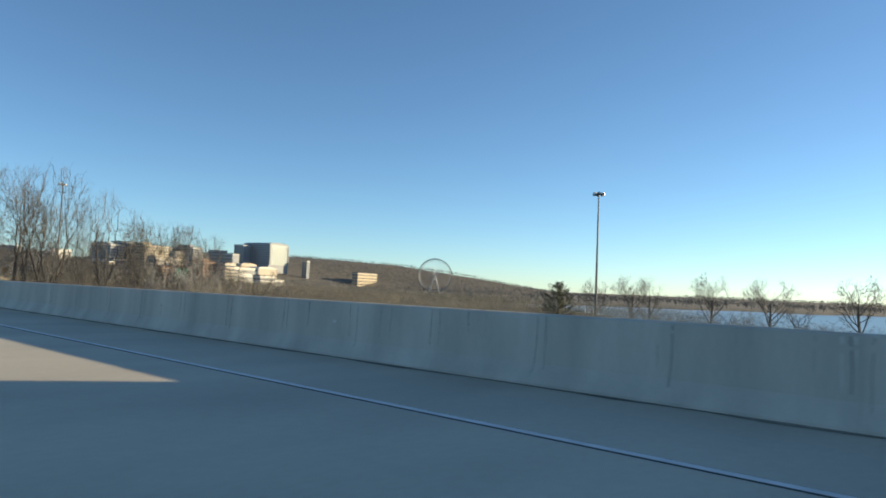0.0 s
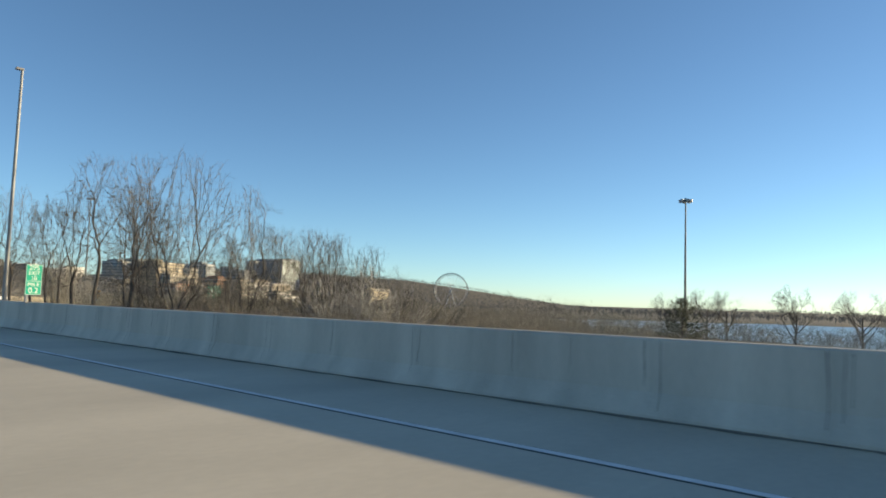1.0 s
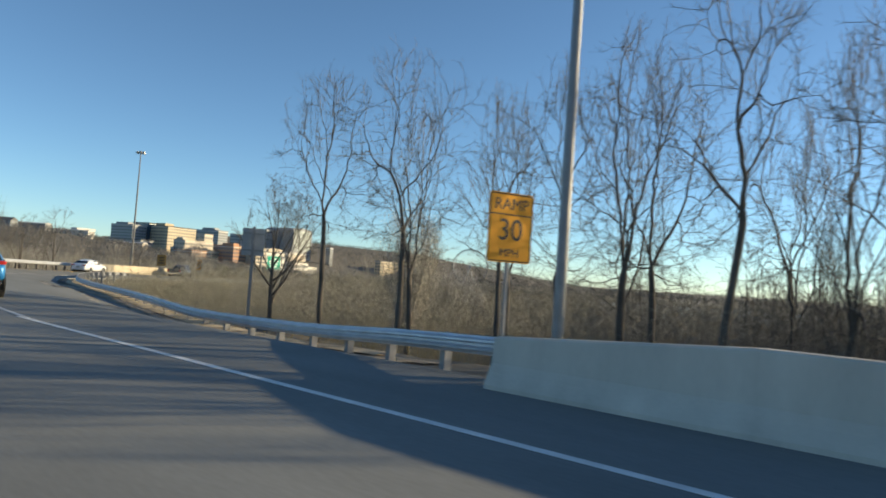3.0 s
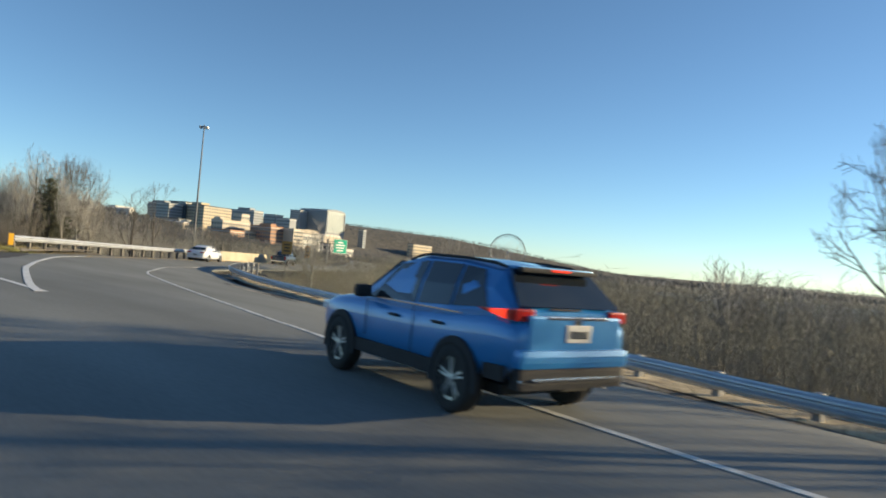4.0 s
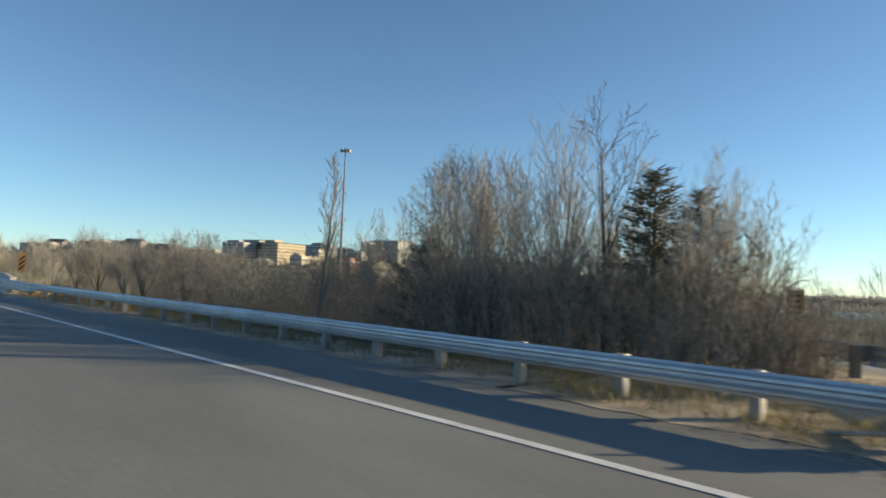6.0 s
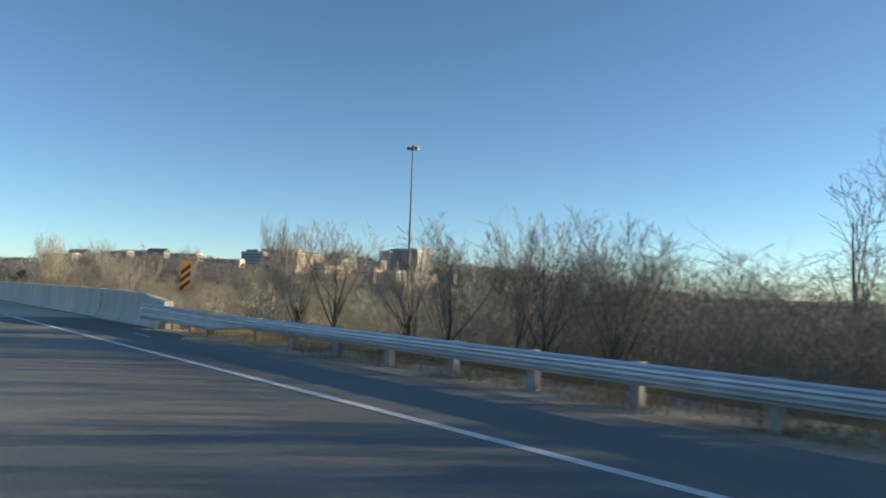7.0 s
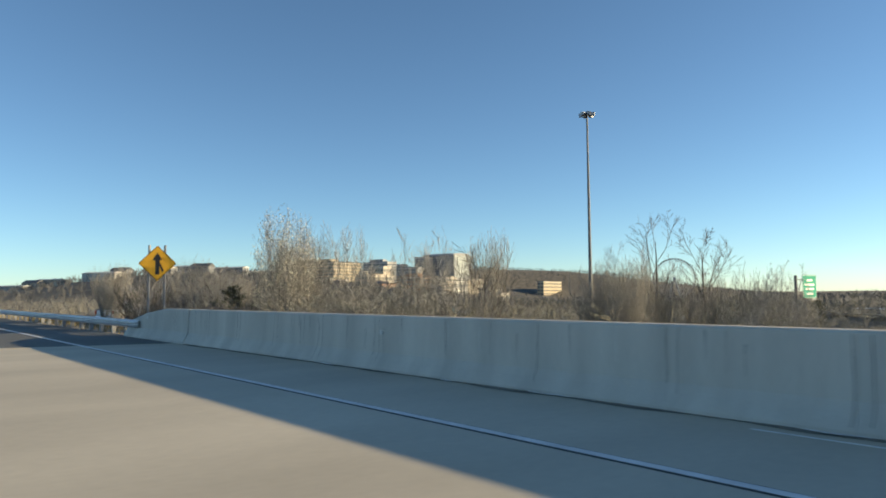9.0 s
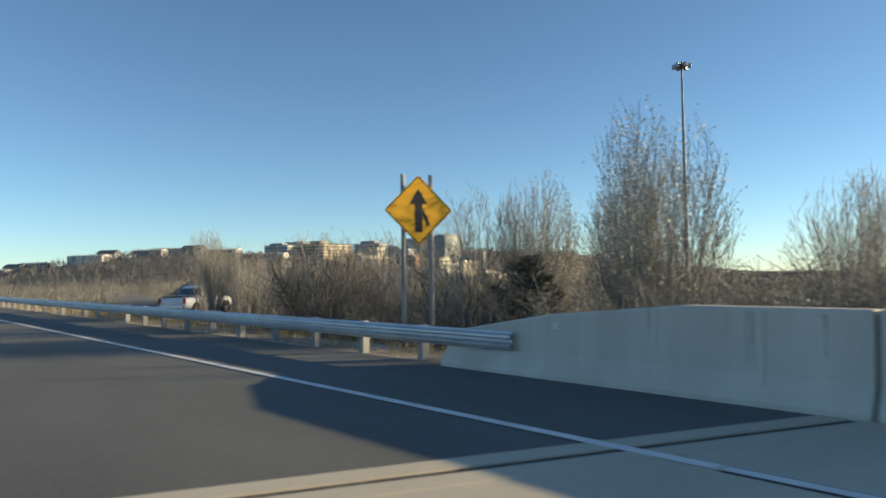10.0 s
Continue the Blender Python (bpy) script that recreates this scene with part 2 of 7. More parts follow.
def rod(p0, p1, r0, r1=None, sides=12, bm=None):
    bm = bm or bmesh.new()
    p0, p1 = Vector(p0), Vector(p1)
    d = p1 - p0
    m = Matrix.Translation((p0 + p1) / 2) @ d.to_track_quat("Z", "Y").to_matrix().to_4x4()
    bmesh.ops.create_cone(bm, cap_ends=True, segments=sides, radius1=r0, radius2=r0 if r1 is None else r1, depth=d.length, matrix=m)
    return bm


def sweep(name, path, profile, cap=True):
    """Sweeps a profile of (right, up) along a path of points; right is to the right of the way."""
    path = [Vector(p) for p in path]
    bm = bmesh.new()
    rings = []
    for i, p in enumerate(path):
        d = path[min(i + 1, len(path) - 1)] - path[max(i - 1, 0)]
        d.z = 0
        d.normalize()
        right = Vector((d.y, -d.x, 0))
        rings.append([bm.verts.new(p + right * u + Vector((0, 0, z))) for u, z in profile])
    n = len(profile)
    for a, b in zip(rings, rings[1:]):
        for k in range(n):
            bm.faces.new((a[k], a[(k + 1) % n], b[(k + 1) % n], b[k]))
    if cap:
        bm.faces.new(rings[0][::-1])
        bm.faces.new(rings[-1])
    bmesh.ops.recalc_face_normals(bm, faces=bm.faces)
    return bm


def smooth_path(points, step):
    """A smooth curve through points, resampled about every step metres."""
    pts = [Vector(p) for p in points]
    out = []
    for i in range(len(pts) - 1):
        a, b, c, d = pts[max(i - 1, 0)], pts[i], pts[i + 1], pts[min(i + 2, len(pts) - 1)]
        n = max(1, round((c - b).length / step))
        for k in range(n):
            t = k / n
            out.append(0.5 * ((2 * b) + (c - a) * t + (2 * a - 5 * b + 4 * c - d) * t * t + (3 * b - a - 3 * c + d) * t**3))
    return out + [pts[-1]]


def text_mesh(name, body, size, mat, parent, m):
    cu = bpy.data.curves.new(name, "FONT")
    cu.body, cu.size, cu.align_x, cu.align_y, cu.extrude = body, size, "CENTER", "CENTER", 0.002
    ob = new(name, cu)
    me = bpy.data.meshes.new_from_object(ob.evaluated_get(bpy.context.evaluated_depsgraph_get()))
    bpy.data.objects.remove(ob)
    me.materials.clear()
    return part(name, me, mat, parent, m=m)


# ---- the plan: edge line of the carriageway, ramp lines, ground heights ----
def edge_y(x):
    k = x / 100
    return 6.357 - 1.131 * k * k - 0.189 * k**3


RAMP_IN = [(-57, 9.1), (-66, 8.9), (-76, 8.5), (-86, 8.0), (-94, 7.5), (-100, 7.1), (-104.5, 6.8), (-107.5, 7.0), (-110, 7.95), (-111.9, 8.85), (-114.4, 10.4), (-118, 13.2), (-125, 19.2), (-140, 34.5), (-160, 57), (-200, 98), (-262, 150)]
RAMP_OUT = [(-57, 9.35), (-62, 9.9), (-68, 10.7), (-76, 11.6), (-81, 12.6), (-86, 13.8), (-93, 15.4), (-99, 16.5), (-105, 17.9), (-111, 20.2), (-117, 22.9), (-124, 27.2), (-140, 43), (-160, 66), (-200, 108), (-262, 161)]


def ramp_z(x, v):
    """Height of the exit ramp; v runs from its inner edge (0) to its outer edge (1)."""
    s = min(1.0, max(0.0, (-58 - x) / 16))
    drop = max(0.0, -112 - x)
    tuck = 0.012 * min(1.0, max(0.0, (x + 112) / 4)) * min(1.0, max(0.0, (-x - 60) / 10))
    return -0.56 * v**1.8 * s * s * (3 - 2 * s) - min(0.025 * drop, 2.0) - tuck


def along(poly, n):
    pts = smooth_path([(x, y, 0) for x, y in poly], 0.5)
    cum = [0.0]
    for a, b in zip(pts, pts[1:]):
        cum.append(cum[-1] + (b - a).length)
    xs = np.linspace(0, cum[-1], n)
    return np.stack([np.interp(xs, cum, [p[k] for p in pts]) for k in range(2)], 1)


IN_PTS, OUT_PTS = along(RAMP_IN, 140), along(RAMP_OUT, 140)


def smoothstep(v):
    v = np.clip(v, 0, 1)
    return v * v * (3 - 2 * v)


def ground_z(x, y):
    """Height of the land, for arrays."""
    x, y = np.asarray(x, float), np.asarray(y, float)
    d = y - edge_y(np.clip(x, -420, 60))
    # how far the embankment's shoulder reaches beyond the edge line
    reach = np.interp(x, [-300, -210, -204, -166, -160, -135, -124, -110, -93, -76, -66, -58, -54, 60], [6, 5, 3.6, 3.6, 6, 7, 13, 17, 13, 10, 7.5, 5.5, 3.6, 3.6])
    fall = np.interp(x, [-300, -206, -202, -168, -164, -58, -54, 60], [0.45, 0.5, 2.5, 2.5, 0.5, 0.4, 2.5, 2.5])
    low = np.interp(x, [-300, -205, -200, -170, -160, -120, -70, -50, 60], [-3.2, -3.2, -5.5, -5.5, -3.2, -3.4, -4.0, -5.5, -6.0])
    low = low - 3.0 * smoothstep((d - 60) / 120)
    exit_part = smoothstep((-58 - x) / 16) * smoothstep((x + 135) / 20)
    y_in = np.interp(-x, -IN_PTS[:, 0], IN_PTS[:, 1])
    top = -0.14 - 0.62 * smoothstep((y - y_in + 0.3) / 4.0) * exit_part
    near = np.maximum(low, top - np.maximum(0, d - reach) * fall)
    near = np.where(d < reach, top, near)
    # the ramp's own bank
    c = 0.5 * (IN_PTS + OUT_PTS)[70::3]
    dist = np.full(x.shape, 1e9)
    zc = np.zeros(x.shape)
    for px, py in c:
        q = np.hypot(x - px, y - py)
        zc = np.where(q < dist, -0.75 - min(0.025 * max(0.0, -112 - px), 2.0), zc)
        dist = np.minimum(dist, q)
    bank = zc - np.maximum(0, dist - 7.5) * 0.5
    use = (x < -118) & (bank > near) & (d > 8)
    near = np.where(use, bank, near)
    near = np.where(d < -30, -0.2 - np.minimum(4, 0.1 * (-30 - d)), near)
    # far land: hills under the town and the woods
    far = -9 + 42 * np.exp(-(((x + 1260) / 285) ** 2) - ((y - 670) / 300) ** 2) + 28 * np.exp(-(((x + 700) / 230) ** 2) - ((y - 170) / 130) ** 2)
    for hx, hy, hh, hs in ((-1330, 1080, 33, 240), (-1150, 1230, 29, 190), (-1010, 1330, 13, 170), (-1650, 900, 45, 420), (-985, 880, -17, 105)):
        far = far + hh * np.exp(-(((x - hx) / hs) ** 2) - ((y - hy) / hs) ** 2)
    r = np.hypot(x + 100, y)
    z = near + (far - near) * smoothstep((r - 230) / 260)
    # the river
    shore = np.minimum(y - (238 + 1.09 * np.maximum(0, -105 - x)), (900 + 1.16 * (x + 176)) - y)
    z = np.where(shore > -30, z + (-17 - z) * smoothstep((shore + 30) / 60), z)
    z = z + 12 * smoothstep((r - 1500) / 900) * smoothstep(-(shore) / 200)
    return z

# ---- ground and water ----
def spaced(inner0, inner1, step, out0, out1, grow=1.16):
    v = list(np.arange(inner0, inner1 + 0.01, step))
    s, a, b = step, inner0, inner1
    low, high = [], []
    while a > out0:
        s = min(s * grow, 160)
        a -= s
        low.append(a)
    s = step
    while b < out1:
        s = min(s * grow, 160)
        b += s
        high.append(b)
    return np.array(low[::-1] + v + high)


gx, gy = spaced(-290, 40, 2.0, -4600, 4600), spaced(-24, 56, 1.0, -4600, 4600)
mx, my = np.meshgrid(gx, gy, indexing="ij")
rng = np.random.default_rng(3)
mz = ground_z(mx, my)
rough_zone = np.clip((my - edge_y(np.clip(mx, -420, 60)) - 6) / 10, 0, 1)
mz = mz + rng.normal(0, 0.10, mz.shape) * rough_zone
idx = np.arange(mx.size).reshape(mx.shape)
quads = np.stack([idx[:-1, :-1], idx[1:, :-1], idx[1:, 1:], idx[:-1, 1:]], -1).reshape(-1, 4)
ground = part("ground", quads_mesh("ground", np.stack([mx, my, mz], -1).reshape(-1, 3), quads), M_SOIL, smooth=True)
tagged(ground, "brown winter ground falling from the road to low land", "ground", kind="structure")

wx = np.linspace(-700, 3600, 40)
wy = np.linspace(150, 4400, 40)
ax, ay = np.meshgrid(wx, wy, indexing="ij")
wi = np.arange(ax.size).reshape(ax.shape)
wq = np.stack([wi[:-1, :-1], wi[1:, :-1], wi[1:, 1:], wi[:-1, 1:]], -1).reshape(-1, 4)
water = part("water", quads_mesh("water", np.stack([ax, ay, 0 * ax - 12], -1).reshape(-1, 3), wq), M_WATER)
tagged(water, "pale blue river below the far wooded shore", "water", kind="structure")


# ---- carriageway ----
def lane_strip(name, x0, x1, d0, d1, z, mat, thick=0.1, step=2.0, z1=None, skew=(0, 0)):
    """A slab that follows the edge line between two offsets from it."""
    n = max(2, int(abs(x1 - x0) / step) + 1)
    path = [(x, edge_y(x), z) for x in np.linspace(x0, x1, n)]
    drop = (z if z1 is None else z1) - z
    bm = sweep(name, path, [(d0, -thick), (d1, drop - thick), (d1, drop), (d0, 0)])
    for v in bm.verts:
        f = (v.co.x - x0) / (x1 - x0)
        v.co.x += (skew[0] * (1 - f) + skew[1] * f) * (v.co.y - edge_y(v.co.x) - 2.8)
    return bm


deck_near = part("bridge_deck", lane_strip("deck", 60, -53.7, -24, 3.4, 0, M_DECK, 0.35, skew=(0, 0.75)), M_DECK)
tagged(deck_near, "pale concrete bridge deck beside a stained barrier", "bridge deck", kind="structure")
road = part("road", lane_strip("road", -53.76, -166.75, -24, 2.45, -0.004, M_ASPHALT, 0.12, skew=(0.75, 0.345)), M_ASPHALT)
tagged(road, "grey asphalt carriageway between the two bridges", "road", kind="structure")
deck_far = part("bridge_deck", lane_strip("deck", -167.25, -202.45, -24, 3.3, 0, M_DECK, 0.35, skew=(0.345, 0.345)), M_DECK)
tagged(deck_far, "pale concrete bridge deck beside a stained parapet", "bridge deck", kind="structure")
road_far = part("road", lane_strip("road", -202.95, -420, -24, 2.9, -0.004, M_ASPHALT_DARK, 0.12, skew=(0.345, 0)), M_ASPHALT_DARK)
tagged(road_far, "dark asphalt carriageway past the second bridge", "road", kind="structure")
shoulder_end = part("road_shoulder", lane_strip("shoulder", -160.5, -166.75, 2.46, 3.4, -0.006, M_ASPHALT, 0.12), M_ASPHALT)
tagged(shoulder_end, "asphalt shoulder at the foot of the parapet", "shoulder", kind="structure")

# steel expansion joints across the decks
for x, dark, k in ((-53.73, 0.07, 0.75), (-167.0, 0.34, 0.345), (-202.7, 0.14, 0.345)):
    joint = thing("expansion_joint", "dark sealed expansion joint between concrete lips across the road", "road joint", kind="structure")
    for a, b, mat, nm, z in ((-dark / 2, dark / 2, M_PATCH, "seal", -0.012), (dark / 2, dark / 2 + 0.3, M_DECK, "lip", 0.005), (-dark / 2 - 0.3, -dark / 2, M_DECK, "lip", 0.005)):
        bm = box(bmesh.new(), (b - a, 27.0, 0.06), ((a + b) / 2, 0, z - 0.03))
        for v in bm.verts:
            v.co.x += x + k * (v.co.y - 13.5)
            v.co.y += edge_y(x) + 2.65 - 13.5
        part(nm, bm, mat, joint)

# edge line: black contrast band with the white line on it on concrete, white alone on asphalt
edge_line = thing("edge_line", "white painted edge line, dark-edged where it crosses concrete", "road marking", kind="structure")
for x0, x1 in ((60, -55.95), (-168.4, -202.74)):
    part("contrast_band", lane_strip("band", x0, x1, -0.10, 0.10, 0.004, M_PATCH, 0.003), M_PATCH, edge_line)
    part("line", lane_strip("line", x0, x1, -0.05, 0.075, 0.008, M_LINE, 0.003), M_LINE, edge_line)
part("line", lane_strip("line", -56.05, -72.4, -0.07, 0.07, 0.004, M_LINE, 0.003), M_LINE, edge_line)
part("line", lane_strip("line", -92.0, -167.6, -0.07, 0.08, 0.004, M_LINE, 0.003, 1.0), M_LINE, edge_line)
part("line", lane_strip("line", -202.78, -400, -0.07, 0.07, 0.009, M_LINE, 0.003), M_LINE, edge_line)

# ---- exit ramp ----
n = len(IN_PTS)
verts, faces = [], []
ROWS = 13
for i in range(n):
    for k in range(ROWS):
        v = k / (ROWS - 1)
        p = IN_PTS[i] * (1 - v) + OUT_PTS[i] * v
        verts.append((p[0], p[1], ramp_z(p[0], v) - 0.006))
for i in range(n - 1):
    for k in range(ROWS - 1):
        a = i * ROWS + k
        faces.append((a, a + ROWS, a + ROWS + 1, a + 1))
ramp_bm = bmesh.new()
ramp_me = raw_mesh("ramp", verts, faces)
ramp_bm.from_mesh(ramp_me)
bmesh.ops.recalc_face_normals(ramp_bm, faces=ramp_bm.faces)
if sum(f.normal.z for f in ramp_bm.faces) < 0:
    bmesh.ops.reverse_faces(ramp_bm, faces=ramp_bm.faces)
bmesh.ops.solidify(ramp_bm, geom=ramp_bm.faces[:], thickness=0.1)
ramp = part("exit_ramp", ramp_bm, M_ASPHALT)
tagged(ramp, "grey asphalt exit ramp curving away downhill", "road", kind="structure")

# paved gore and shoulder between the carriageway and the ramp
gore_bm = bmesh.new()
gn = 40
gv = []
for i in range(gn):
    x = -54.6 - i * (108.6 - 54.6) / (gn - 1)
    y0 = edge_y(x) + 2.45
    y1 = float(np.interp(-x, -IN_PTS[:, 0], IN_PTS[:, 1]))
    gv.append((gore_bm.verts.new((x, y0, -0.004)), gore_bm.verts.new((x, max(y1, y0 + 0.02), -0.006))))
for (a, b), (c, d) in zip(gv, gv[1:]):
    gore_bm.faces.new((a, b, d, c))
bmesh.ops.recalc_face_normals(gore_bm, faces=gore_bm.faces)
gore_bm.faces.ensure_lookup_table()
if gore_bm.faces[0].normal.z < 0:
    bmesh.ops.reverse_faces(gore_bm, faces=gore_bm.faces)
bmesh.ops.solidify(gore_bm, geom=gore_bm.faces[:], thickness=0.1)
gore = part("paved_gore", gore_bm, M_ASPHALT)
tagged(gore, "paved gore area between carriageway and exit ramp", "road", kind="structure")


def y_inner(x):
    return float(np.interp(-x, -IN_PTS[:, 0], IN_PTS[:, 1]))


def ramp_height(x, y):
    i = int(np.argmin(np.hypot(*(0.5 * (IN_PTS + OUT_PTS) - (x, y)).T)))
    a, b = Vector(IN_PTS[i]), Vector(OUT_PTS[i])
    v = (Vector((x, y)) - a).dot(b - a) / max(1e-6, (b - a).length_squared)
    return ramp_z(x, min(1, max(0, v)))


# ---- concrete parapets ----
def parapet_path(x0, x1, offset, n):
    return [(x, edge_y(x) + offset(x), 0) for x in np.linspace(x0, x1, n)]


def off_a(x):
    return 2.971 + 1.27 * (max(x, -62) / 100 + 0.35)


def off_b(x):
    return 2.884


def parapet_profile(h):
    return [(-0.207, -0.05), (-0.205, 0.06), (-0.10, 0.24), (-0.045, 0.36), (-0.012, h - 0.03), (0.012, h), (0.25, h), (0.275, h - 0.03), (0.34, -0.4)]


def parapet(name, x0, x1, spacing, offset, height, label, mat=M_BARRIER, first=None):
    root = thing(name, label, "concrete barrier", kind="structure")
    cuts = [x0] + [x for x in np.arange(x0 - (first or spacing), x1 + 0.4, -spacing)] + [x1]
    for a, b in zip(cuts, cuts[1:]):
        path = parapet_path(a - 0.002, b + 0.002, offset, 3)
        hm = height((a + b) / 2)
        bm = sweep("panel", path, parapet_profile(hm))
        h0, h1 = height(a), height(b)
        for v in bm.verts:
            if v.co.z > hm - 0.05:
                v.co.z += (h0 + (h1 - h0) * (v.co.x - a) / (b - a)) - hm
        part("panel", bm, mat, root)
    return root


def high_a(x):
    return 1.078 + 0.336 * (max(min(x, 10), -62) / 100 + 0.35)


barrier_near = parapet("concrete_barrier", 58.04, -53.69, 2.3, off_a, high_a, "grey concrete bridge barrier with stained vertical joints", M_BARRIER_DARK)
parapet("concrete_barrier", -53.74, -60.9, 3.5, off_a, lambda x: high_a(x) - 0.25 * max(0, (-57.4 - x) / 3.5), "grey concrete barrier end sloping down to a guardrail", M_BARRIER_DARK)


def high_b(x):
    if x > -163.0:
        return 1.13 - 0.094 * (x + 163.0)
    return 1.13 if x > -205.8 else 1.13 + 0.16 * (x + 205.8)


barrier_far_start = parapet("concrete_barrier", -160.2, -166.94, 2.25, off_b, high_b, "concrete parapet end sloping down behind a thrie beam")
barrier_far = parapet("concrete_barrier", -167.05, -202.52, 2.3, off_b, high_b, "grey concrete bridge parapet with drip stains", M_BARRIER, 1.67)
barrier_far_end = parapet("concrete_barrier", -202.57, -209.2, 2.2, off_b, high_b, "concrete parapet end tapering down to a guardrail")

# packing behind the open joints, and lime washed out beside them
for x, root, offset, height in ((-53.715, barrier_near, off_a, high_a), (-166.995, barrier_far, off_b, high_b), (-202.545, barrier_far_end, off_b, high_b)):
    bm = sweep("filler", [(x + 0.08, edge_y(x) + offset(x), 0), (x - 0.08, edge_y(x) + offset(x), 0)], [(-0.10, 0.0), (-0.02, 0.24), (0.06, height(x) - 0.06), (0.2, height(x) - 0.06), (0.2, 0.0)])
    part("joint_filler", bm, M_CRACK, root, "dark recessed joint filler")
rnd = random.Random(40)
for root, x0, w, z0, z1, offset in ((barrier_far_start, -166.86, 0.035, 0.05, 1.1, off_b), (barrier_far, -167.12, 0.03, 0.05, 1.1, off_b), (barrier_far_start, -162.33, 0.035, 0.06, 0.36, off_b), (barrier_far_start, -162.17, 0.045, 0.03, 0.34, off_b), (barrier_far_start, -161.62, 0.05, 0.02, 0.25, off_b)):
    bm = bmesh.new()
    ring = []
    for j in range(13):
        z = z1 + (z0 - z1) * j / 12
        u = offset(x0) + float(np.interp(z, [-0.05, 0.06, 0.24, 0.36, 1.05], [-0.207, -0.205, -0.10, -0.045, -0.012])) - 0.003
        a, b = w * rnd.uniform(0.5, 1.0), w * rnd.uniform(0.5, 1.0)
        ring.append((bm.verts.new((x0 - a, edge_y(x0) + u, z)), bm.verts.new((x0 + b, edge_y(x0) + u, z))))
    for (p, q), (r, t) in zip(ring, ring[1:]):
        bm.faces.new((p, q, t, r))
    part("lime_run", bm, M_LIME, root)

# dark water streaks on the parapets' faces, most of them by the joints
FACE_Z, FACE_U = [-0.05, 0.06, 0.24, 0.36, 1.05], [-0.207, -0.205, -0.10, -0.045, -0.012]
for root, x0, x1, offset, count, seed, joint in ((barrier_near, 20, -53, off_a, 110, 4, 2.3), (barrier_far, -167.5, -202, off_b, 90, 5, 2.3), (barrier_far_start, -163.5, -166.8, off_b, 9, 6, 2.25), (barrier_far_end, -202.8, -205.5, off_b, 8, 7, 2.2)):
    rnd = random.Random(seed)
    height = high_a if root is barrier_near else high_b
    start = 58.04 if root is barrier_near else -166.37
    for k in range(count):
        x = rnd.uniform(x1, x0)
        deep = k < 2 * int((x0 - x1) / joint)
        if deep:
            first = start - joint * (1 + int((start - x0) / joint))
            x = first - joint * (k // 2) + (0.10 if k % 2 else -0.10) + rnd.uniform(-0.03, 0.03)
            if not x1 < x < x0 or rnd.random() < 0.12:
                continue
        h = height(x)
        top = h - (0.04 if deep else rnd.choice((0.05, 0.05, rnd.uniform(0.1, 0.4))))
        length = rnd.uniform(0.6, 1.02) if deep else rnd.uniform(0.25, 0.7)
        w = rnd.uniform(0.005, 0.009) if deep else rnd.uniform(0.005, 0.016)
        bm = bmesh.new()
        ring = []
        xc = x
        for j in range(11):
            f = j / 10
            z = max(0.02, top - length * f)
            u = offset(x) + float(np.interp(z, FACE_Z, FACE_U)) - 0.004
            ww = w * (1 - (0.3 if deep else 0.7) * f) * (0.6 + 0.8 * rnd.random())
            xc += 0.008 * rnd.uniform(-1, 1)
            ring.append((bm.verts.new((xc - ww, edge_y(x) + u, z)), bm.verts.new((xc + ww, edge_y(x) + u, z))))
        for (p, q), (r, t) in zip(ring, ring[1:]):
            bm.faces.new((p, q, t, r))
        part("streak", bm, rnd.choice((M_STAIN, M_STAIN, M_STAIN, M_LIME)) if not deep else M_CRACK, root)

# grit that gathers along the parapets' feet
for x0, x1, offset in ((60, -53.6, off_a), (-167.3, -202.3, off_b)):
    rnd = random.Random(12)
    pts = parapet_path(x0, x1, offset, int((x0 - x1) / 0.7))
    bm = bmesh.new()
    ring = []
    for px, py, _ in pts:
        w = rnd.uniform(0.03, 0.17)
        ring.append([bm.verts.new((px, py - 0.21 - w, 0.004)), bm.verts.new((px, py - 0.20 - w * 0.4, 0.014)), bm.verts.new((px, py - 0.18, 0.02))])
    for p, q in zip(ring, ring[1:]):
        for k in range(2):
            bm.faces.new((p[k], q[k], q[k + 1], p[k + 1]))
    bmesh.ops.recalc_face_normals(bm, faces=bm.faces)
    if sum(f.normal.z for f in bm.faces) < 0:
        bmesh.ops.reverse_faces(bm, faces=bm.faces)
    grit = part("gutter_grit", bm, M_GRIT)
    tagged(grit, "dark grit lying along the barrier's foot", "grit", kind="stuff")

# thin pale streaks at the second bridge's gutter
dash_bm = bmesh.new()
for x0, x1, wide in ((-183.05, -182.33, 0.05), (-181.06, -180.4, 0.05), (-180.5, -179.8, 0.07), (-178.75, -178.2, 0.04), (-178.25, -177.5, 0.09), (-176.97, -176.8, 0.04), (-189.4, -188.9, 0.06), (-187.2, -186.3, 0.05), (-193.6, -193.0, 0.05)):
    side_a, side_b = [], []
    for k in range(9):
        x = x0 + (x1 - x0) * k / 8
        y = edge_y(x) + off_b(x) - 0.26 - 0.02 * math.sin(9 * x)
        w = wide * math.sin(math.pi * (0.04 + 0.92 * k / 8)) * 0.5
        side_a.append(dash_bm.verts.new((x, y - w, 0.022)))
        side_b.append(dash_bm.verts.new((x, y + w, 0.026)))
    for k in range(8):
        dash_bm.faces.new((side_a[k], side_a[k + 1], side_b[k + 1], side_b[k]))
dashes = part("mineral_crust", dash_bm, M_LINE)
tagged(dashes, "thin white dashes along the parapet's gutter", "stain", kind="stuff")

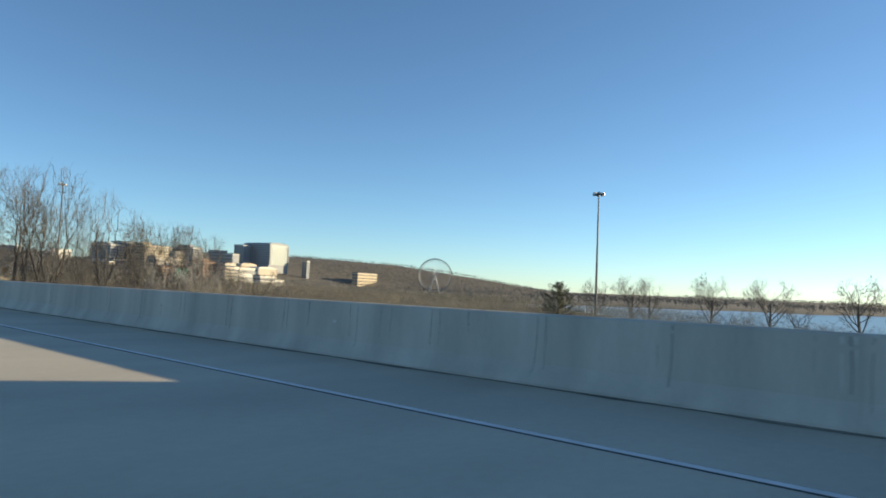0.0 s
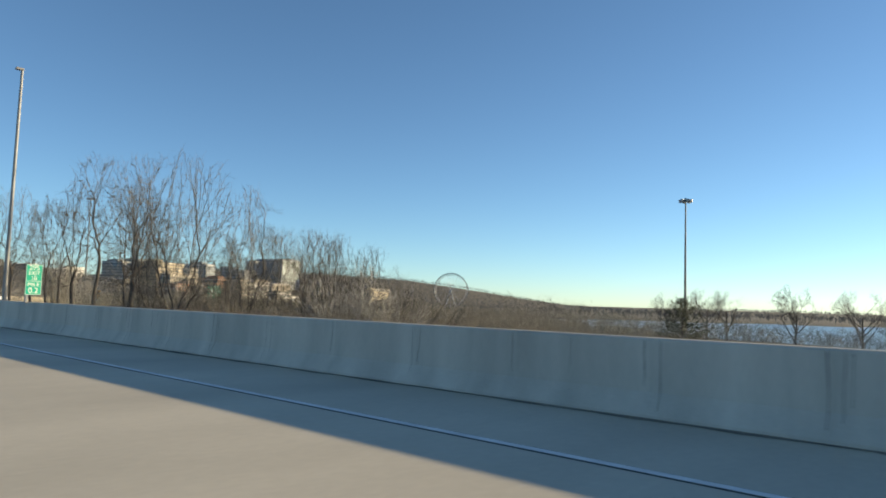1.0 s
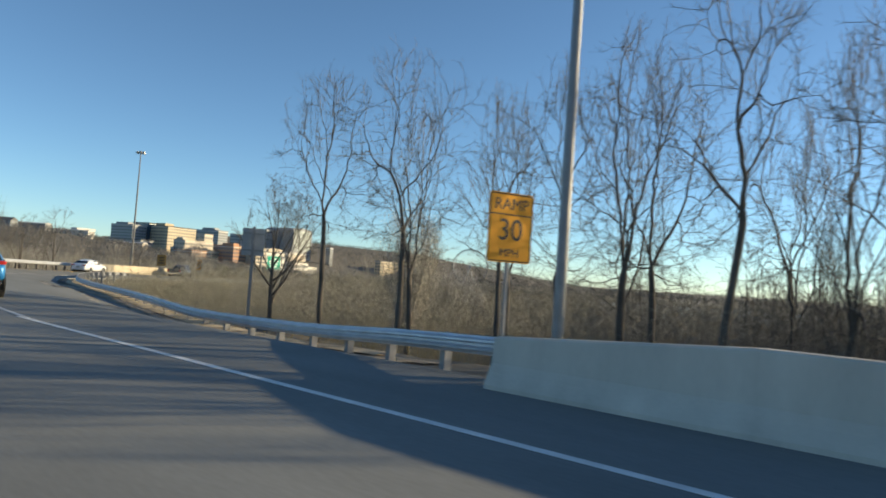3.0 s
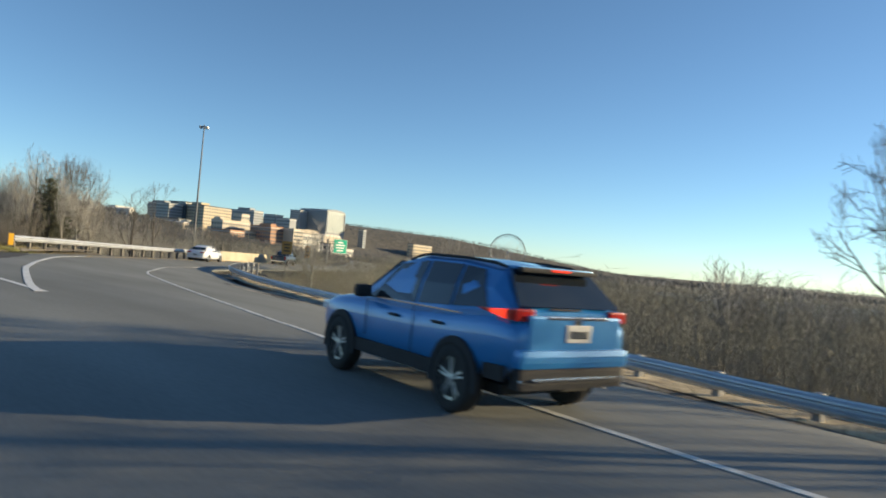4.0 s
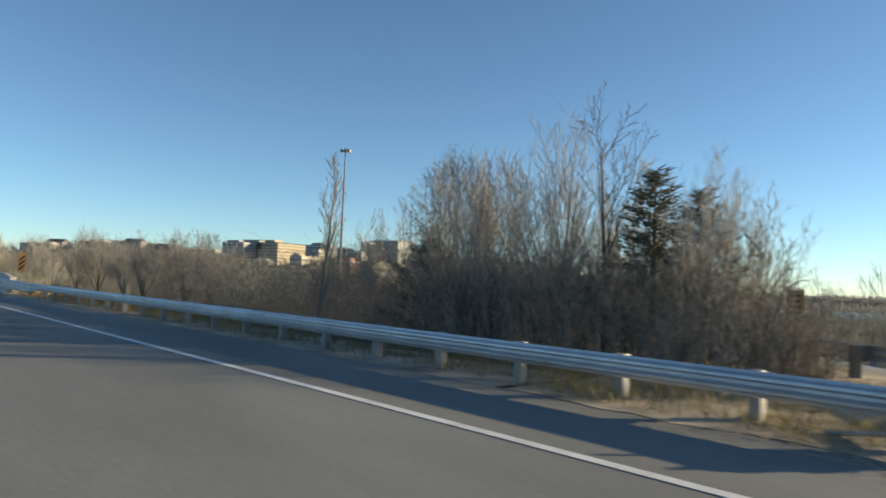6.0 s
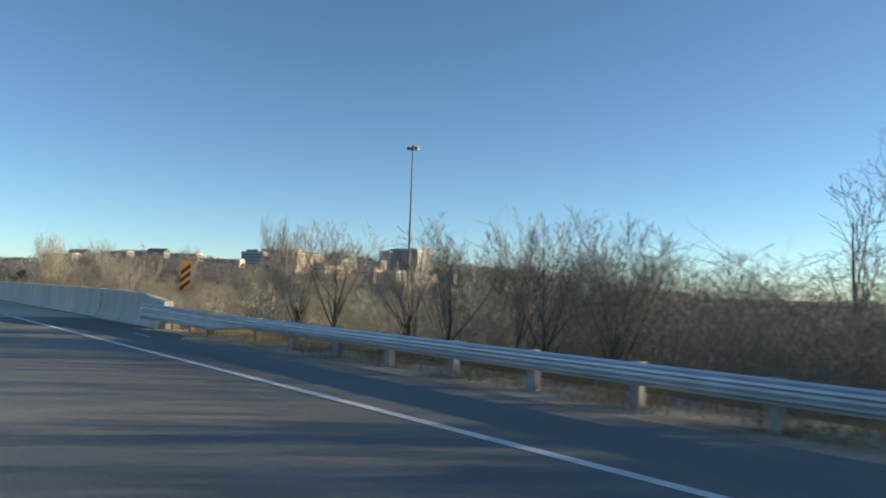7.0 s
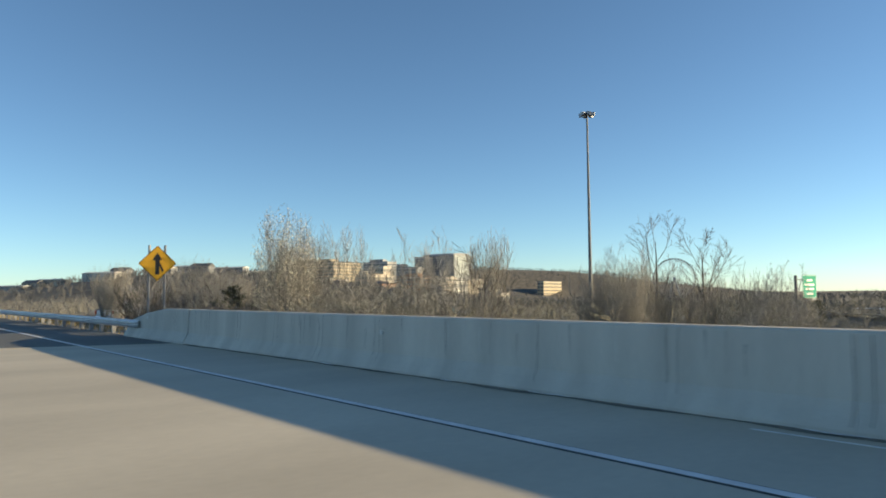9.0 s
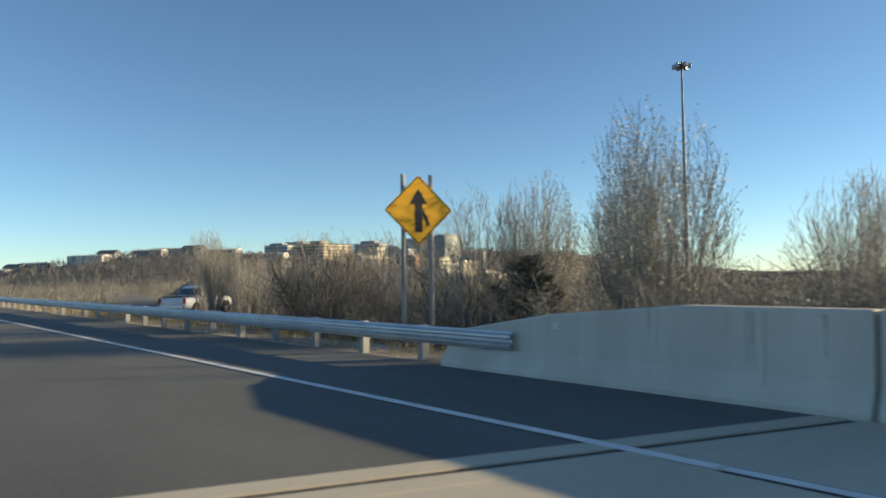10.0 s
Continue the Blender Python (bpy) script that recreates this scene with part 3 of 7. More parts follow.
# small white reflector plates on the parapets
for x, z, offset, w in ((-162.72, 0.80, off_b, 0.15), (-206.77, 0.78, off_b, 0.13), (-177.39, 0.78, off_b, 0.11), (-191.5, 0.78, off_b, 0.11), (-51.78, 0.69, off_a, 0.07), (-11.52, 0.73, off_a, 0.07)):
    ob = part("reflector_plate", boxed((w, 0.02, w * 0.73), (0, 0, 0), 0.004), M_CLOUDED, m=pose(x, edge_y(x) + offset(x) - 0.045, z))
    tagged(ob, "small white reflector plate on the concrete barrier", "reflector", "barrier reflectors")
plate = part("patch_plate", boxed((0.24, 0.02, 0.30), (0, 0, 0), 0.004), M_STEEL, m=pose(-162.25, edge_y(-162.25) + off_b(0) - 0.05, 0.51))
tagged(plate, "grey steel cover plate on the parapet face", "cover plate")

# ---- guardrails ----
W_BEAM = [(0.0, 0.0), (-0.015, 0.035), (-0.075, 0.065), (-0.08, 0.10), (-0.012, 0.135), (-0.012, 0.175), (-0.08, 0.21), (-0.075, 0.245), (-0.015, 0.275), (0.0, 0.31)]
THRIE = [(0.0, 0.0), (-0.015, 0.03), (-0.075, 0.055), (-0.08, 0.085), (-0.012, 0.12), (-0.012, 0.19), (-0.075, 0.22), (-0.08, 0.28), (-0.012, 0.31), (-0.012, 0.38), (-0.075, 0.41), (-0.08, 0.45), (-0.015, 0.48), (0.0, 0.51)]


def beam_profile(shape):
    return shape + [(u + 0.006, z) for u, z in shape[::-1]]


def guardrail(name, path, label, post_mat=M_POST, flip=1, post=(0.15, 0.2), first=0.6, spacing=1.905, drop=0.75, beam_mat=None, posts=True):
    """A W-beam on posts with blocks along a path of points at the beam's top; drop: from the top down into the ground."""
    root = thing(name, label, "guardrail", kind="structure")
    shape = [(u * flip, z - 0.31) for u, z in beam_profile(W_BEAM)]
    pts = [Vector(p) for p in path]
    cum = [0.0]
    for a, b in zip(pts, pts[1:]):
        cum.append(cum[-1] + (b - a).length)
    total = cum[-1]

    def at(s):
        return Vector([float(np.interp(s, cum, [p[k] for p in pts])) for k in range(3)])

    s = 0.0
    while s < total - 0.3:
        e = min(total, s + 3.81)
        part("beam", sweep("beam", [at(q) for q in np.linspace(s, e, 5)], shape), beam_mat or M_STEEL, root)
        s = e
    s = first
    while posts and s < total:
        p, q = at(s), at(min(total, s + 0.3)) - at(max(0, s - 0.3))
        turn = math.atan2(q.y, q.x)
        side = Vector((math.sin(turn), -math.cos(turn), 0)) * flip
        base = p + side * (0.02 + post[1] * 0.5 + 0.14)
        part("post", boxed((post[0], post[1] * 0.8, drop + 0.30), (0, 0, -(drop + 0.30) / 2 - 0.01), 0.008), post_mat, root, m=Matrix.Translation(base) @ Matrix.Rotation(turn, 4, "Z"))
        blk = p + side * 0.10
        part("block", boxed((post[0], 0.17, 0.30), (0, 0, -0.175), 0.008), post_mat, root, m=Matrix.Translation(blk) @ Matrix.Rotation(turn, 4, "Z"))
        s += spacing
    return root


guardrail("guardrail", [(x, edge_y(x) + 3.05, 0.64) for x in np.arange(-117.8, -155.4, -0.95)], "dull galvanised W-beam guardrail on timber posts beside the road", M_STEEL_OLD)
guardrail("guardrail", [(x, edge_y(x) + 2.78, 0.66) for x in np.arange(-207.6, -330, -1.9)], "galvanised W-beam guardrail on steel posts past the parapet", M_STEEL_OLD)
# thrie beam that joins the guardrail to the parapet
thrie = thing("thrie_beam", "broad three-ridged galvanised beam bolted to the parapet end", "guardrail", kind="structure")
tp = [(x, edge_y(x) + (3.05 if x > -158 else 3.05 - 0.1 * (-158 - x)), 0.64 + 0.12 * min(1, max(0, (-157.5 - x) / 4))) for x in np.linspace(-154.8, -161.65, 13)]
bm = sweep("thrie", tp, [(u - 0.004, z - 0.5) for u, z in beam_profile(THRIE)])
for v in bm.verts:
    # the lowest ridge runs out towards the plain guardrail
    top = 0.65 + 0.12 * min(1, max(0, (-157.5 - v.co.x) / 4))
    low = top - v.co.z
    if low > 0.31:
        v.co.z = top - 0.31 - (low - 0.31) * min(1, max(0.02, (-154.8 - v.co.x) / 2.2))
part("beam", bm, M_STEEL, thrie)
for k in range(3):
    p = tp[5 + 2 * k]
    part("post", boxed((0.16, 0.18, 1.0), (0, 0, -0.5), 0.008), M_POST, thrie, m=pose(p[0], p[1] + 0.28, 0.56))
    part("block", boxed((0.16, 0.16, 0.4), (0, 0, -0.25), 0.008), M_POST, thrie, m=pose(p[0], p[1] + 0.09, 0.62))
for zz in (0.28, 0.45, 0.6):
    part("bolt", rod((0, 0, 0), (0, -0.03, 0), 0.02, sides=8), M_STEEL_OLD, thrie, m=pose(-161.5, edge_y(-161.5) + 2.63, zz))

RAIL_OUT = [(-60.6, 9.25, 0.70), (-64, 9.9, 0.52), (-69, 11.1, 0.18), (-76, 12.3, -0.06), (-81, 13.5, -0.09), (-86, 14.7, -0.09), (-93, 16.45, -0.17), (-99, 17.7, -0.19), (-105, 19.2, -0.19), (-111, 21.4, -0.18), (-117, 24.0, -0.18), (-124, 28.6, -0.2), (-129, 33.3, -0.3)]
guardrail("guardrail", smooth_path(RAIL_OUT, 1.0), "dull galvanised guardrail curving along the exit ramp", M_STEEL_OLD)
RAIL_IN = [(-116.25, 11.0, 0.77), (-118.8, 13.0, 0.72), (-122, 15.8, 0.63), (-127, 20.4, 0.5), (-133, 26.4, 0.35), (-140, 33.4, 0.2)]
guardrail("guardrail", smooth_path(RAIL_IN, 1.0), "pale galvanised guardrail on timber posts along the ramp's inner side", M_POST, flip=-1, post=(0.17, 0.2), drop=0.8)


def ramp_wall(name, pts, label, mat):
    root = thing(name, label, "concrete barrier", kind="structure")
    path = smooth_path(pts, 4.0)
    for a, b in zip(path, path[1:]):
        mid = (b - a) * 0.003
        part("panel", sweep("panel", [a + mid, b - mid], [(-0.15, -1.2), (0.25, -1.2), (0.15, 0.0), (-0.08, 0.0)]), mat, root)
    return root


ramp_wall("concrete_barrier", [(-140.3, 33.9, 0.30), (-148, 42.4, 0.14), (-155, 50.2, 0.0)], "concrete parapet tinted tan as sunlit on the ramp's inner side", M_TAN)

def tree_of(ob):
    me = ob.data
    return BVHTree.FromPolygons([v.co.copy() for v in me.vertices], [tuple(q.vertices) for q in me.polygons])


PAVED = [tree_of(ob) for ob in (ramp, gore, road)]


def paved_z(x, y):
    hits = [t.ray_cast(Vector((x, y, 3.0)), Vector((0, 0, -1)))[0] for t in PAVED]
    return max([h.z for h in hits if h is not None] or [ramp_height(x, y)])


# ---- dirt shoulder and gore island ----
def patch(name, rows, mat, label, category, bumps=0.03, seed=1, n=8):
    """An uneven skin of soil between two lines: rows of (x, y0, z0, y1, z1)."""
    rnd = random.Random(seed)
    bm = bmesh.new()
    rings = []
    for x, y0, z0, y1, z1 in rows:
        ring = []
        for k in range(n):
            f = k / (n - 1)
            edge = 0.0 if k in (0, n - 1) else 1.0
            jit = (1 - edge) * rnd.uniform(-0.12, 0.12)
            ring.append(bm.verts.new((x + rnd.uniform(-0.05, 0.05), y0 + (y1 - y0) * f + jit, z0 + (z1 - z0) * f + edge * (0.012 * (bumps > 0) + rnd.uniform(-bumps, bumps) * 0.5))))
        rings.append(ring)
    for a, b in zip(rings, rings[1:]):
        for k in range(n - 1):
            bm.faces.new((a[k], a[k + 1], b[k + 1], b[k]))
    bmesh.ops.recalc_face_normals(bm, faces=bm.faces)
    if sum(f.normal.z for f in bm.faces) < 0:
        bmesh.ops.reverse_faces(bm, faces=bm.faces)
    ob = part(name, bm, mat, smooth=True)
    return tagged(ob, label, category, kind="structure")


patch("gore_dirt", [(x, edge_y(x) + np.interp(-x, [107, 109.5, 115, 118, 124], [1.55, 1.9, 2.0, 2.35, 2.4]), 0.004, max(edge_y(x) + np.interp(-x, [107, 110], [1.7, 2.6]), y_inner(x) + 0.12), 0.006) for x in np.arange(-107.0, -124.1, -0.45)], M_DIRT, "bare gravelly dirt wedge with tufts of grass", "dirt", 0.035, 2, 14)
dark = []
for x in np.arange(-106.8, -118.5, -0.5):
    y0 = max(y_inner(x), edge_y(x) + 1.75) - 0.02
    y1 = y0 + float(np.interp(-x, [106.8, 107.6, 108.7, 110.6, 113, 115.3, 118.5], [1.1, 1.6, 1.8, 1.9, 1.4, 0.7, 0.2]))
    dark.append((x, y0, paved_z(x, y0) + 0.005, y1, paved_z(x, y1) + 0.005))
dark_shoulder = patch("dark_shoulder", dark, M_DARKPATCH, "darker band along the ramp's inner shoulder", "road", 0.0, 6, 5)
patch("dirt_shoulder", [(x, edge_y(x) + 2.25, -0.012, edge_y(x) + 5.2, -0.10) for x in np.arange(-124.0, -161.1, -0.7)], M_DIRT, "dusty dirt strip under the guardrail", "dirt", 0.04, 3, 8)
patch("dirt_shoulder", [(x, edge_y(x) + 2.75, -0.012, edge_y(x) + 5.0, -0.12) for x in np.arange(-209.0, -300, -1.2)], M_DIRT, "dusty dirt strip under the guardrail", "dirt", 0.04, 4, 8)
outer = [(float(p[0]), float(p[1])) for p in OUT_PTS if -102 < p[0] < -64]
patch("dirt_shoulder", [(x, y - 0.15, ramp_z(x, 0.97) + 0.004, y + 1.9, ramp_z(x, 1) - 0.12) for x, y in outer], M_VERGE, "dull dirt verge along the ramp's guardrail", "dirt", 0.03, 5, 8)

verge = [(float(p[0]), float(p[1])) for p in OUT_PTS if -112 < p[0] < -66]
patch("straw_verge", [(x, y + 0.55, ramp_z(x, 1) + 0.02, y + 1.75, ramp_z(x, 1) - 0.02) for x, y in verge], M_STRAW, "pale straw-covered strip under the ramp's guardrail", "dirt", 0.05, 15, 6)
patch("pavement_edge", [(x, y + 0.33, paved_z(x, y) + 0.012, y + 0.5, paved_z(x, y) + 0.012) for x, y in verge], M_CRACK, "dark broken edge of the ramp's pavement", "road", 0.0, 16, 3)
rnd = random.Random(21)
for k in range(26):
    x = rnd.uniform(-104, -70)
    y_out = float(np.interp(-x, -OUT_PTS[:, 0], OUT_PTS[:, 1]))
    y = y_out - rnd.uniform(0.15, 1.5)
    a, b = rnd.uniform(0.5, 2.2), rnd.uniform(0.08, 0.32)
    rows = []
    for j in range(9):
        f = j / 8
        px = x - a + 2 * a * f
        w = b * math.sqrt(max(0.02, 1 - (2 * f - 1) ** 2)) * rnd.uniform(0.5, 1.2)
        yy = y + float(np.interp(-px, -OUT_PTS[:, 0], OUT_PTS[:, 1])) - y_out
        rows.append((px, yy - w, paved_z(px, yy - w) + 0.005, yy + w, paved_z(px, yy + w) + 0.005))
    patch("worn_patch", rows, M_DUST if k % 3 else M_DARKPATCH, "dusty worn patch on the ramp's shoulder" if k % 3 else "dark patched asphalt on the ramp's shoulder", "road", 0.0, 30 + k, 3)

# ---- ramp lines, laid on the pavement ----
PAVED.append(tree_of(dark_shoulder))


def ramp_line(points, width, mat, name, label):
    pts = smooth_path([(x, y, 0) for x, y in points], 0.8)
    for p in pts:
        p.z = max(paved_z(p.x, p.y), paved_z(p.x, p.y + width / 2), paved_z(p.x, p.y - width / 2)) + 0.007
    w = width / 2
    return part(name, sweep(name, pts, [(-w, -0.004), (w, -0.004), (w, 0.002), (-w, 0.002)]), mat, ramp_lines, label)


ramp_lines = thing("ramp_marking", "worn white lines along both sides of the exit ramp", "road marking", kind="structure")
ramp_line([(-72, 5.9), (-76, 6.25), (-80, 6.9), (-85, 7.9), (-90, 9.1), (-97, 10.95), (-104.7, 13.3), (-109, 15.5), (-113.5, 18.2), (-118.5, 21.6), (-124, 25.8), (-131, 32.0), (-140, 41.3), (-160, 64), (-200, 106)], 0.11, M_LINE_WORN, "right_line", "thin worn white line")
ramp_line([(-92.0, 5.43), (-94, 5.8), (-96.5, 6.4), (-100, 7.3), (-102, 7.9), (-106.6, 9.5), (-111, 11.4), (-114.5, 13.2), (-117.1, 14.9)], 0.18, M_LINE, "left_line", "broad white gore line")
ramp_line([(-117.1, 14.9), (-118.6, 16.05), (-125, 21.2), (-140, 36.5), (-160, 59.5), (-200, 100)], 0.13, M_LINE_Y, "yellow_line", "yellow left edge line")

# scraps of old white paint on the shoulder
for x0, x1, d in ((-157.0, -158.2, 1.35), (-182.0, -183.4, 2.3), (-180.1, -181.2, 2.5), (-177.5, -178.9, 2.45)):
    ob = part("paint_scrap", lane_strip("scrap", x0, x1, d, d + 0.06, 0.004, M_LINE, 0.003, 0.5), M_LINE)
    tagged(ob, "short scrap of white paint on the shoulder", "road marking", kind="structure")

# ---- signs and poles ----
def facing(x, y, z, nx, ny):
    """A pose whose local z looks along (nx, ny) and whose local y is up."""
    nrm = Vector((nx, ny, 0)).normalized()
    rightv = Vector((0, 0, 1)).cross(nrm)
    m = Matrix((rightv, Vector((0, 0, 1)), nrm)).transposed().to_4x4()
    m.translation = (x, y, z)
    return m


def plate_bm(w, h, thick, radius=0.05, seg=5):
    bm = bmesh.new()
    ring = []
    for cx, cy, a0 in ((w / 2 - radius, h / 2 - radius, 0), (-w / 2 + radius, h / 2 - radius, 90), (-w / 2 + radius, -h / 2 + radius, 180), (w / 2 - radius, -h / 2 + radius, 270)):
        for k in range(seg + 1):
            a = radians(a0 + 90 * k / seg)
            ring.append(bm.verts.new((cx + radius * math.cos(a), cy + radius * math.sin(a), 0)))
    f = bm.faces.new(ring)
    made = bmesh.ops.extrude_face_region(bm, geom=[f])["geom"]
    bmesh.ops.translate(bm, verts=[g for g in made if isinstance(g, bmesh.types.BMVert)], vec=(0, 0, thick))
    bmesh.ops.recalc_face_normals(bm, faces=bm.faces)
    return bm


def frame_bm(w, h, t, thick=0.002, radius=0.05):
    """A thin border inside a plate's edge."""
    bm = bmesh.new()
    outer, inner = [], []
    for ring, dw in ((outer, 0), (inner, 2 * t)):
        ww, hh, r = w - dw, h - dw, max(0.01, radius - dw / 2)
        for cx, cy, a0 in ((ww / 2 - r, hh / 2 - r, 0), (-ww / 2 + r, hh / 2 - r, 90), (-ww / 2 + r, -hh / 2 + r, 180), (ww / 2 - r, -hh / 2 + r, 270)):
            for k in range(5):
                a = radians(a0 + 90 * k / 4)
                ring.append(bm.verts.new((cx + r * math.cos(a), cy + r * math.sin(a), 0)))
    n = len(outer)
    for k in range(n):
        bm.faces.new((outer[k], outer[(k + 1) % n], inner[(k + 1) % n], inner[k]))
    bmesh.ops.solidify(bm, geom=bm.faces[:], thickness=thick)
    return bm


def poly_bm(points, thick=0.002):
    bm = bmesh.new()
    f = bm.faces.new([bm.verts.new((x, y, 0)) for x, y in points])
    made = bmesh.ops.extrude_face_region(bm, geom=[f])["geom"]
    bmesh.ops.translate(bm, verts=[g for g in made if isinstance(g, bmesh.types.BMVert)], vec=(0, 0, thick))
    bmesh.ops.recalc_face_normals(bm, faces=bm.faces)
    return bm


# advisory speed sign
sign = thing("ramp_speed_sign", "amber RAMP 30 MPH sign with black letters on a steel post", "road sign", facing(-62.25, 10.65, 2.55, 0.95, -0.31))
W, H = 0.98, 1.28
panel = part("panel", plate_bm(W, H, 0.006, 0.06), M_ORANGE, sign)
part("back", plate_bm(W - 0.01, H - 0.01, 0.004, 0.06), M_ALU_BACK, sign, m=pose(0, 0, -0.006))
part("border", frame_bm(W - 0.03, H - 0.03, 0.022), M_BLACK, sign, m=pose(0, 0, 0.009))
part("divider", boxed((W - 0.05, 0.02, 0.003), (0, 0.24, 0.0085)), M_BLACK, sign)
text_mesh("ramp_word", "RAMP", 0.30, M_BLACK, sign, pose(0, 0.42, 0.0085))
text_mesh("speed_number", "30", 0.56, M_BLACK, sign, pose(0, -0.06, 0.0085))
text_mesh("unit_word", "MPH", 0.22, M_BLACK, sign, pose(0, -0.47, 0.0085))
part("post", boxed((0.07, 3.6, 0.05), (0, -1.25, -0.035), 0.006), M_STEEL_OLD, sign)

# mile marker on the barrier
x = -46.95
mark = thing("exit_mile_marker", "green exit mile marker with white letters on the barrier", "road sign", facing(x, edge_y(x) + off_a(x) + 0.12, 1.88, 1.0, 0.02))
W, H = 0.56, 1.14
part("panel", plate_bm(W, H, 0.006, 0.03), M_GREEN, mark)
part("back", plate_bm(W - 0.01, H - 0.01, 0.004, 0.03), M_ALU_BACK, mark, m=pose(0, 0, -0.006))
part("border", frame_bm(W - 0.012, H - 0.012, 0.016, radius=0.03), M_WHITE, mark, m=pose(0, 0, 0.009))
part("divider", boxed((W - 0.03, 0.014, 0.003), (0, -0.06, 0.0085)), M_WHITE, mark)
for word, size, yy in (("295", 0.25, 0.44), ("EXIT", 0.20, 0.24), ("1B", 0.21, 0.05), ("MILE", 0.20, -0.19), ("0.2", 0.29, -0.41)):
    text_mesh("letters", word, size, M_WHITE, mark, pose(0, yy, 0.0085))
part("post", boxed((0.09, 1.46, 0.13), (-0.19, -0.14, -0.075), 0.006), M_STEEL_OLD, mark)
part("foot_plate", boxed((0.26, 0.03, 0.30), (-0.14, -0.845, -0.09), 0.005), M_STEEL_OLD, mark)

# merge sign
sign = thing("merge_sign", "yellow diamond merge sign with a black arrow on two posts", "road sign", facing(-212.62, 8.08, 3.1, 0.93, -0.37))
S = 1.17
part("panel", plate_bm(S, S, 0.006, 0.06), M_YELLOW, sign, m=pose(0, 0, 0, 0, 0, 45))
part("back", plate_bm(S - 0.01, S - 0.01, 0.004, 0.06), M_ALU_BACK, sign, m=pose(0, 0, -0.006, 0, 0, 45))
part("border", frame_bm(S - 0.03, S - 0.03, 0.02), M_BLACK, sign, m=pose(0, 0, 0.009, 0, 0, 45))
part("arrow", poly_bm([(-0.09, -0.52), (0.09, -0.52), (0.09, 0.14), (0.22, 0.14), (0.0, 0.50), (-0.22, 0.14), (-0.09, 0.14)]), M_BLACK, sign, m=pose(0, 0.0, 0.0075))
part("side_arrow", poly_bm([(0.094, -0.12), (0.094, 0.06), (0.28, -0.33), (0.20, -0.40)]), M_BLACK, sign, m=pose(0, 0, 0.0075))
for k in (-0.36, 0.32):
    part("post", rod((k, -3.5, -0.06), (k, 0.84, -0.06), 0.055), M_STEEL_OLD, sign)

# yellow and black hazard markers
def hazard(name, m, w, h, stripes, label, post_down, paint, posts=(0.0,)):
    root = thing(name, label, "hazard marker", m)
    part("panel", plate_bm(w, h, 0.006, 0.03), paint, root)
    part("back", plate_bm(w - 0.01, h - 0.01, 0.004, 0.03), M_ALU_BACK, root, m=pose(0, 0, -0.006))
    sp = h / stripes
    for k in range(stripes + 1):
        y0 = -h / 2 + (k - 0.45) * sp
        pts = [(-w / 2 + 0.01, y0 - w * 0.4), (w / 2 - 0.01, y0 + w * 0.45), (w / 2 - 0.01, y0 + w * 0.45 + sp * 0.55), (-w / 2 + 0.01, y0 - w * 0.4 + sp * 0.55)]
        pts = [(px, min(h / 2 - 0.01, max(-h / 2 + 0.01, py))) for px, py in pts]
        if max(p[1] for p in pts) - min(p[1] for p in pts) > 0.03 and len(set(pts)) == 4:
            part("stripe", poly_bm(pts), M_BLACK, root, m=pose(0, 0, 0.0075))
    for k in posts:
        part("post", boxed((0.06, h + post_down, 0.05), (k, -post_down / 2, -0.035), 0.005), M_STEEL_OLD, root)
    return root


hazard("gore_hazard_marker", facing(-117.65, 8.5, 0.40, 0.9, -0.43), 0.30, 0.78, 5, "yellow and black striped marker at the guardrail's end", 0.25, M_YELLOW)
hazard("bridge_hazard_marker", facing(-159.6, 7.5, 1.70, 0.93, -0.37), 0.31, 0.98, 4, "orange and black striped marker at the bridge end, colour dimmed as backlit", 1.6, M_FADED_BACKLIT)
# flat end of the main guardrail
term = thing("guardrail_terminal", "flattened steel end plate of the guardrail", "guardrail end", pose(-118.3, 8.15, 0))
part("plate", boxed((0.9, 0.03, 0.46), (-0.1, -0.06, 0.4), 0.01), M_STEEL_OLD, term)
part("face", boxed((0.05, 0.42, 0.5), (0.30, 0.05, 0.4), 0.01), M_STEEL_OLD, term)
part("strut", rod((-1.2, 0.1, 0.03), (0.3, 0.1, 0.28), 0.03), M_STEEL_OLD, term)
part("reflector", boxed((0.05, 0.06, 0.12), (-0.1, 0.1, 0.71), 0.01), M_WHITE, term)
# yellow end marker on the ramp's inner guardrail
cap = thing("end_marker", "plain yellow end marker at the guardrail's nose", "hazard marker", facing(-116.1, 10.85, 0.56, 0.94, -0.2))
part("panel", plate_bm(0.24, 0.62, 0.03, 0.03), M_YELLOW, cap)
part("post", boxed((0.08, 0.9, 0.06), (0, -0.2, -0.04), 0.006), M_POST, cap)

# back of a sign beyond the ramp's guardrail
back = thing("sign_back", "grey metal back of a rectangular sign on one post", "road sign", facing(-76.3, 14.3, 2.35, 0.86, -0.5))
part("panel", plate_bm(0.78, 0.98, 0.006, 0.04), M_ALU_BACK, back)
for k in (-0.3, 0.3):
    part("brace", boxed((0.70, 0.05, 0.03), (0, k, 0.022), 0.004), M_STEEL_OLD, back)
part("post", boxed((0.10, 3.9, 0.08), (0, -1.4, 0.06), 0.006), M_STEEL_OLD, back)

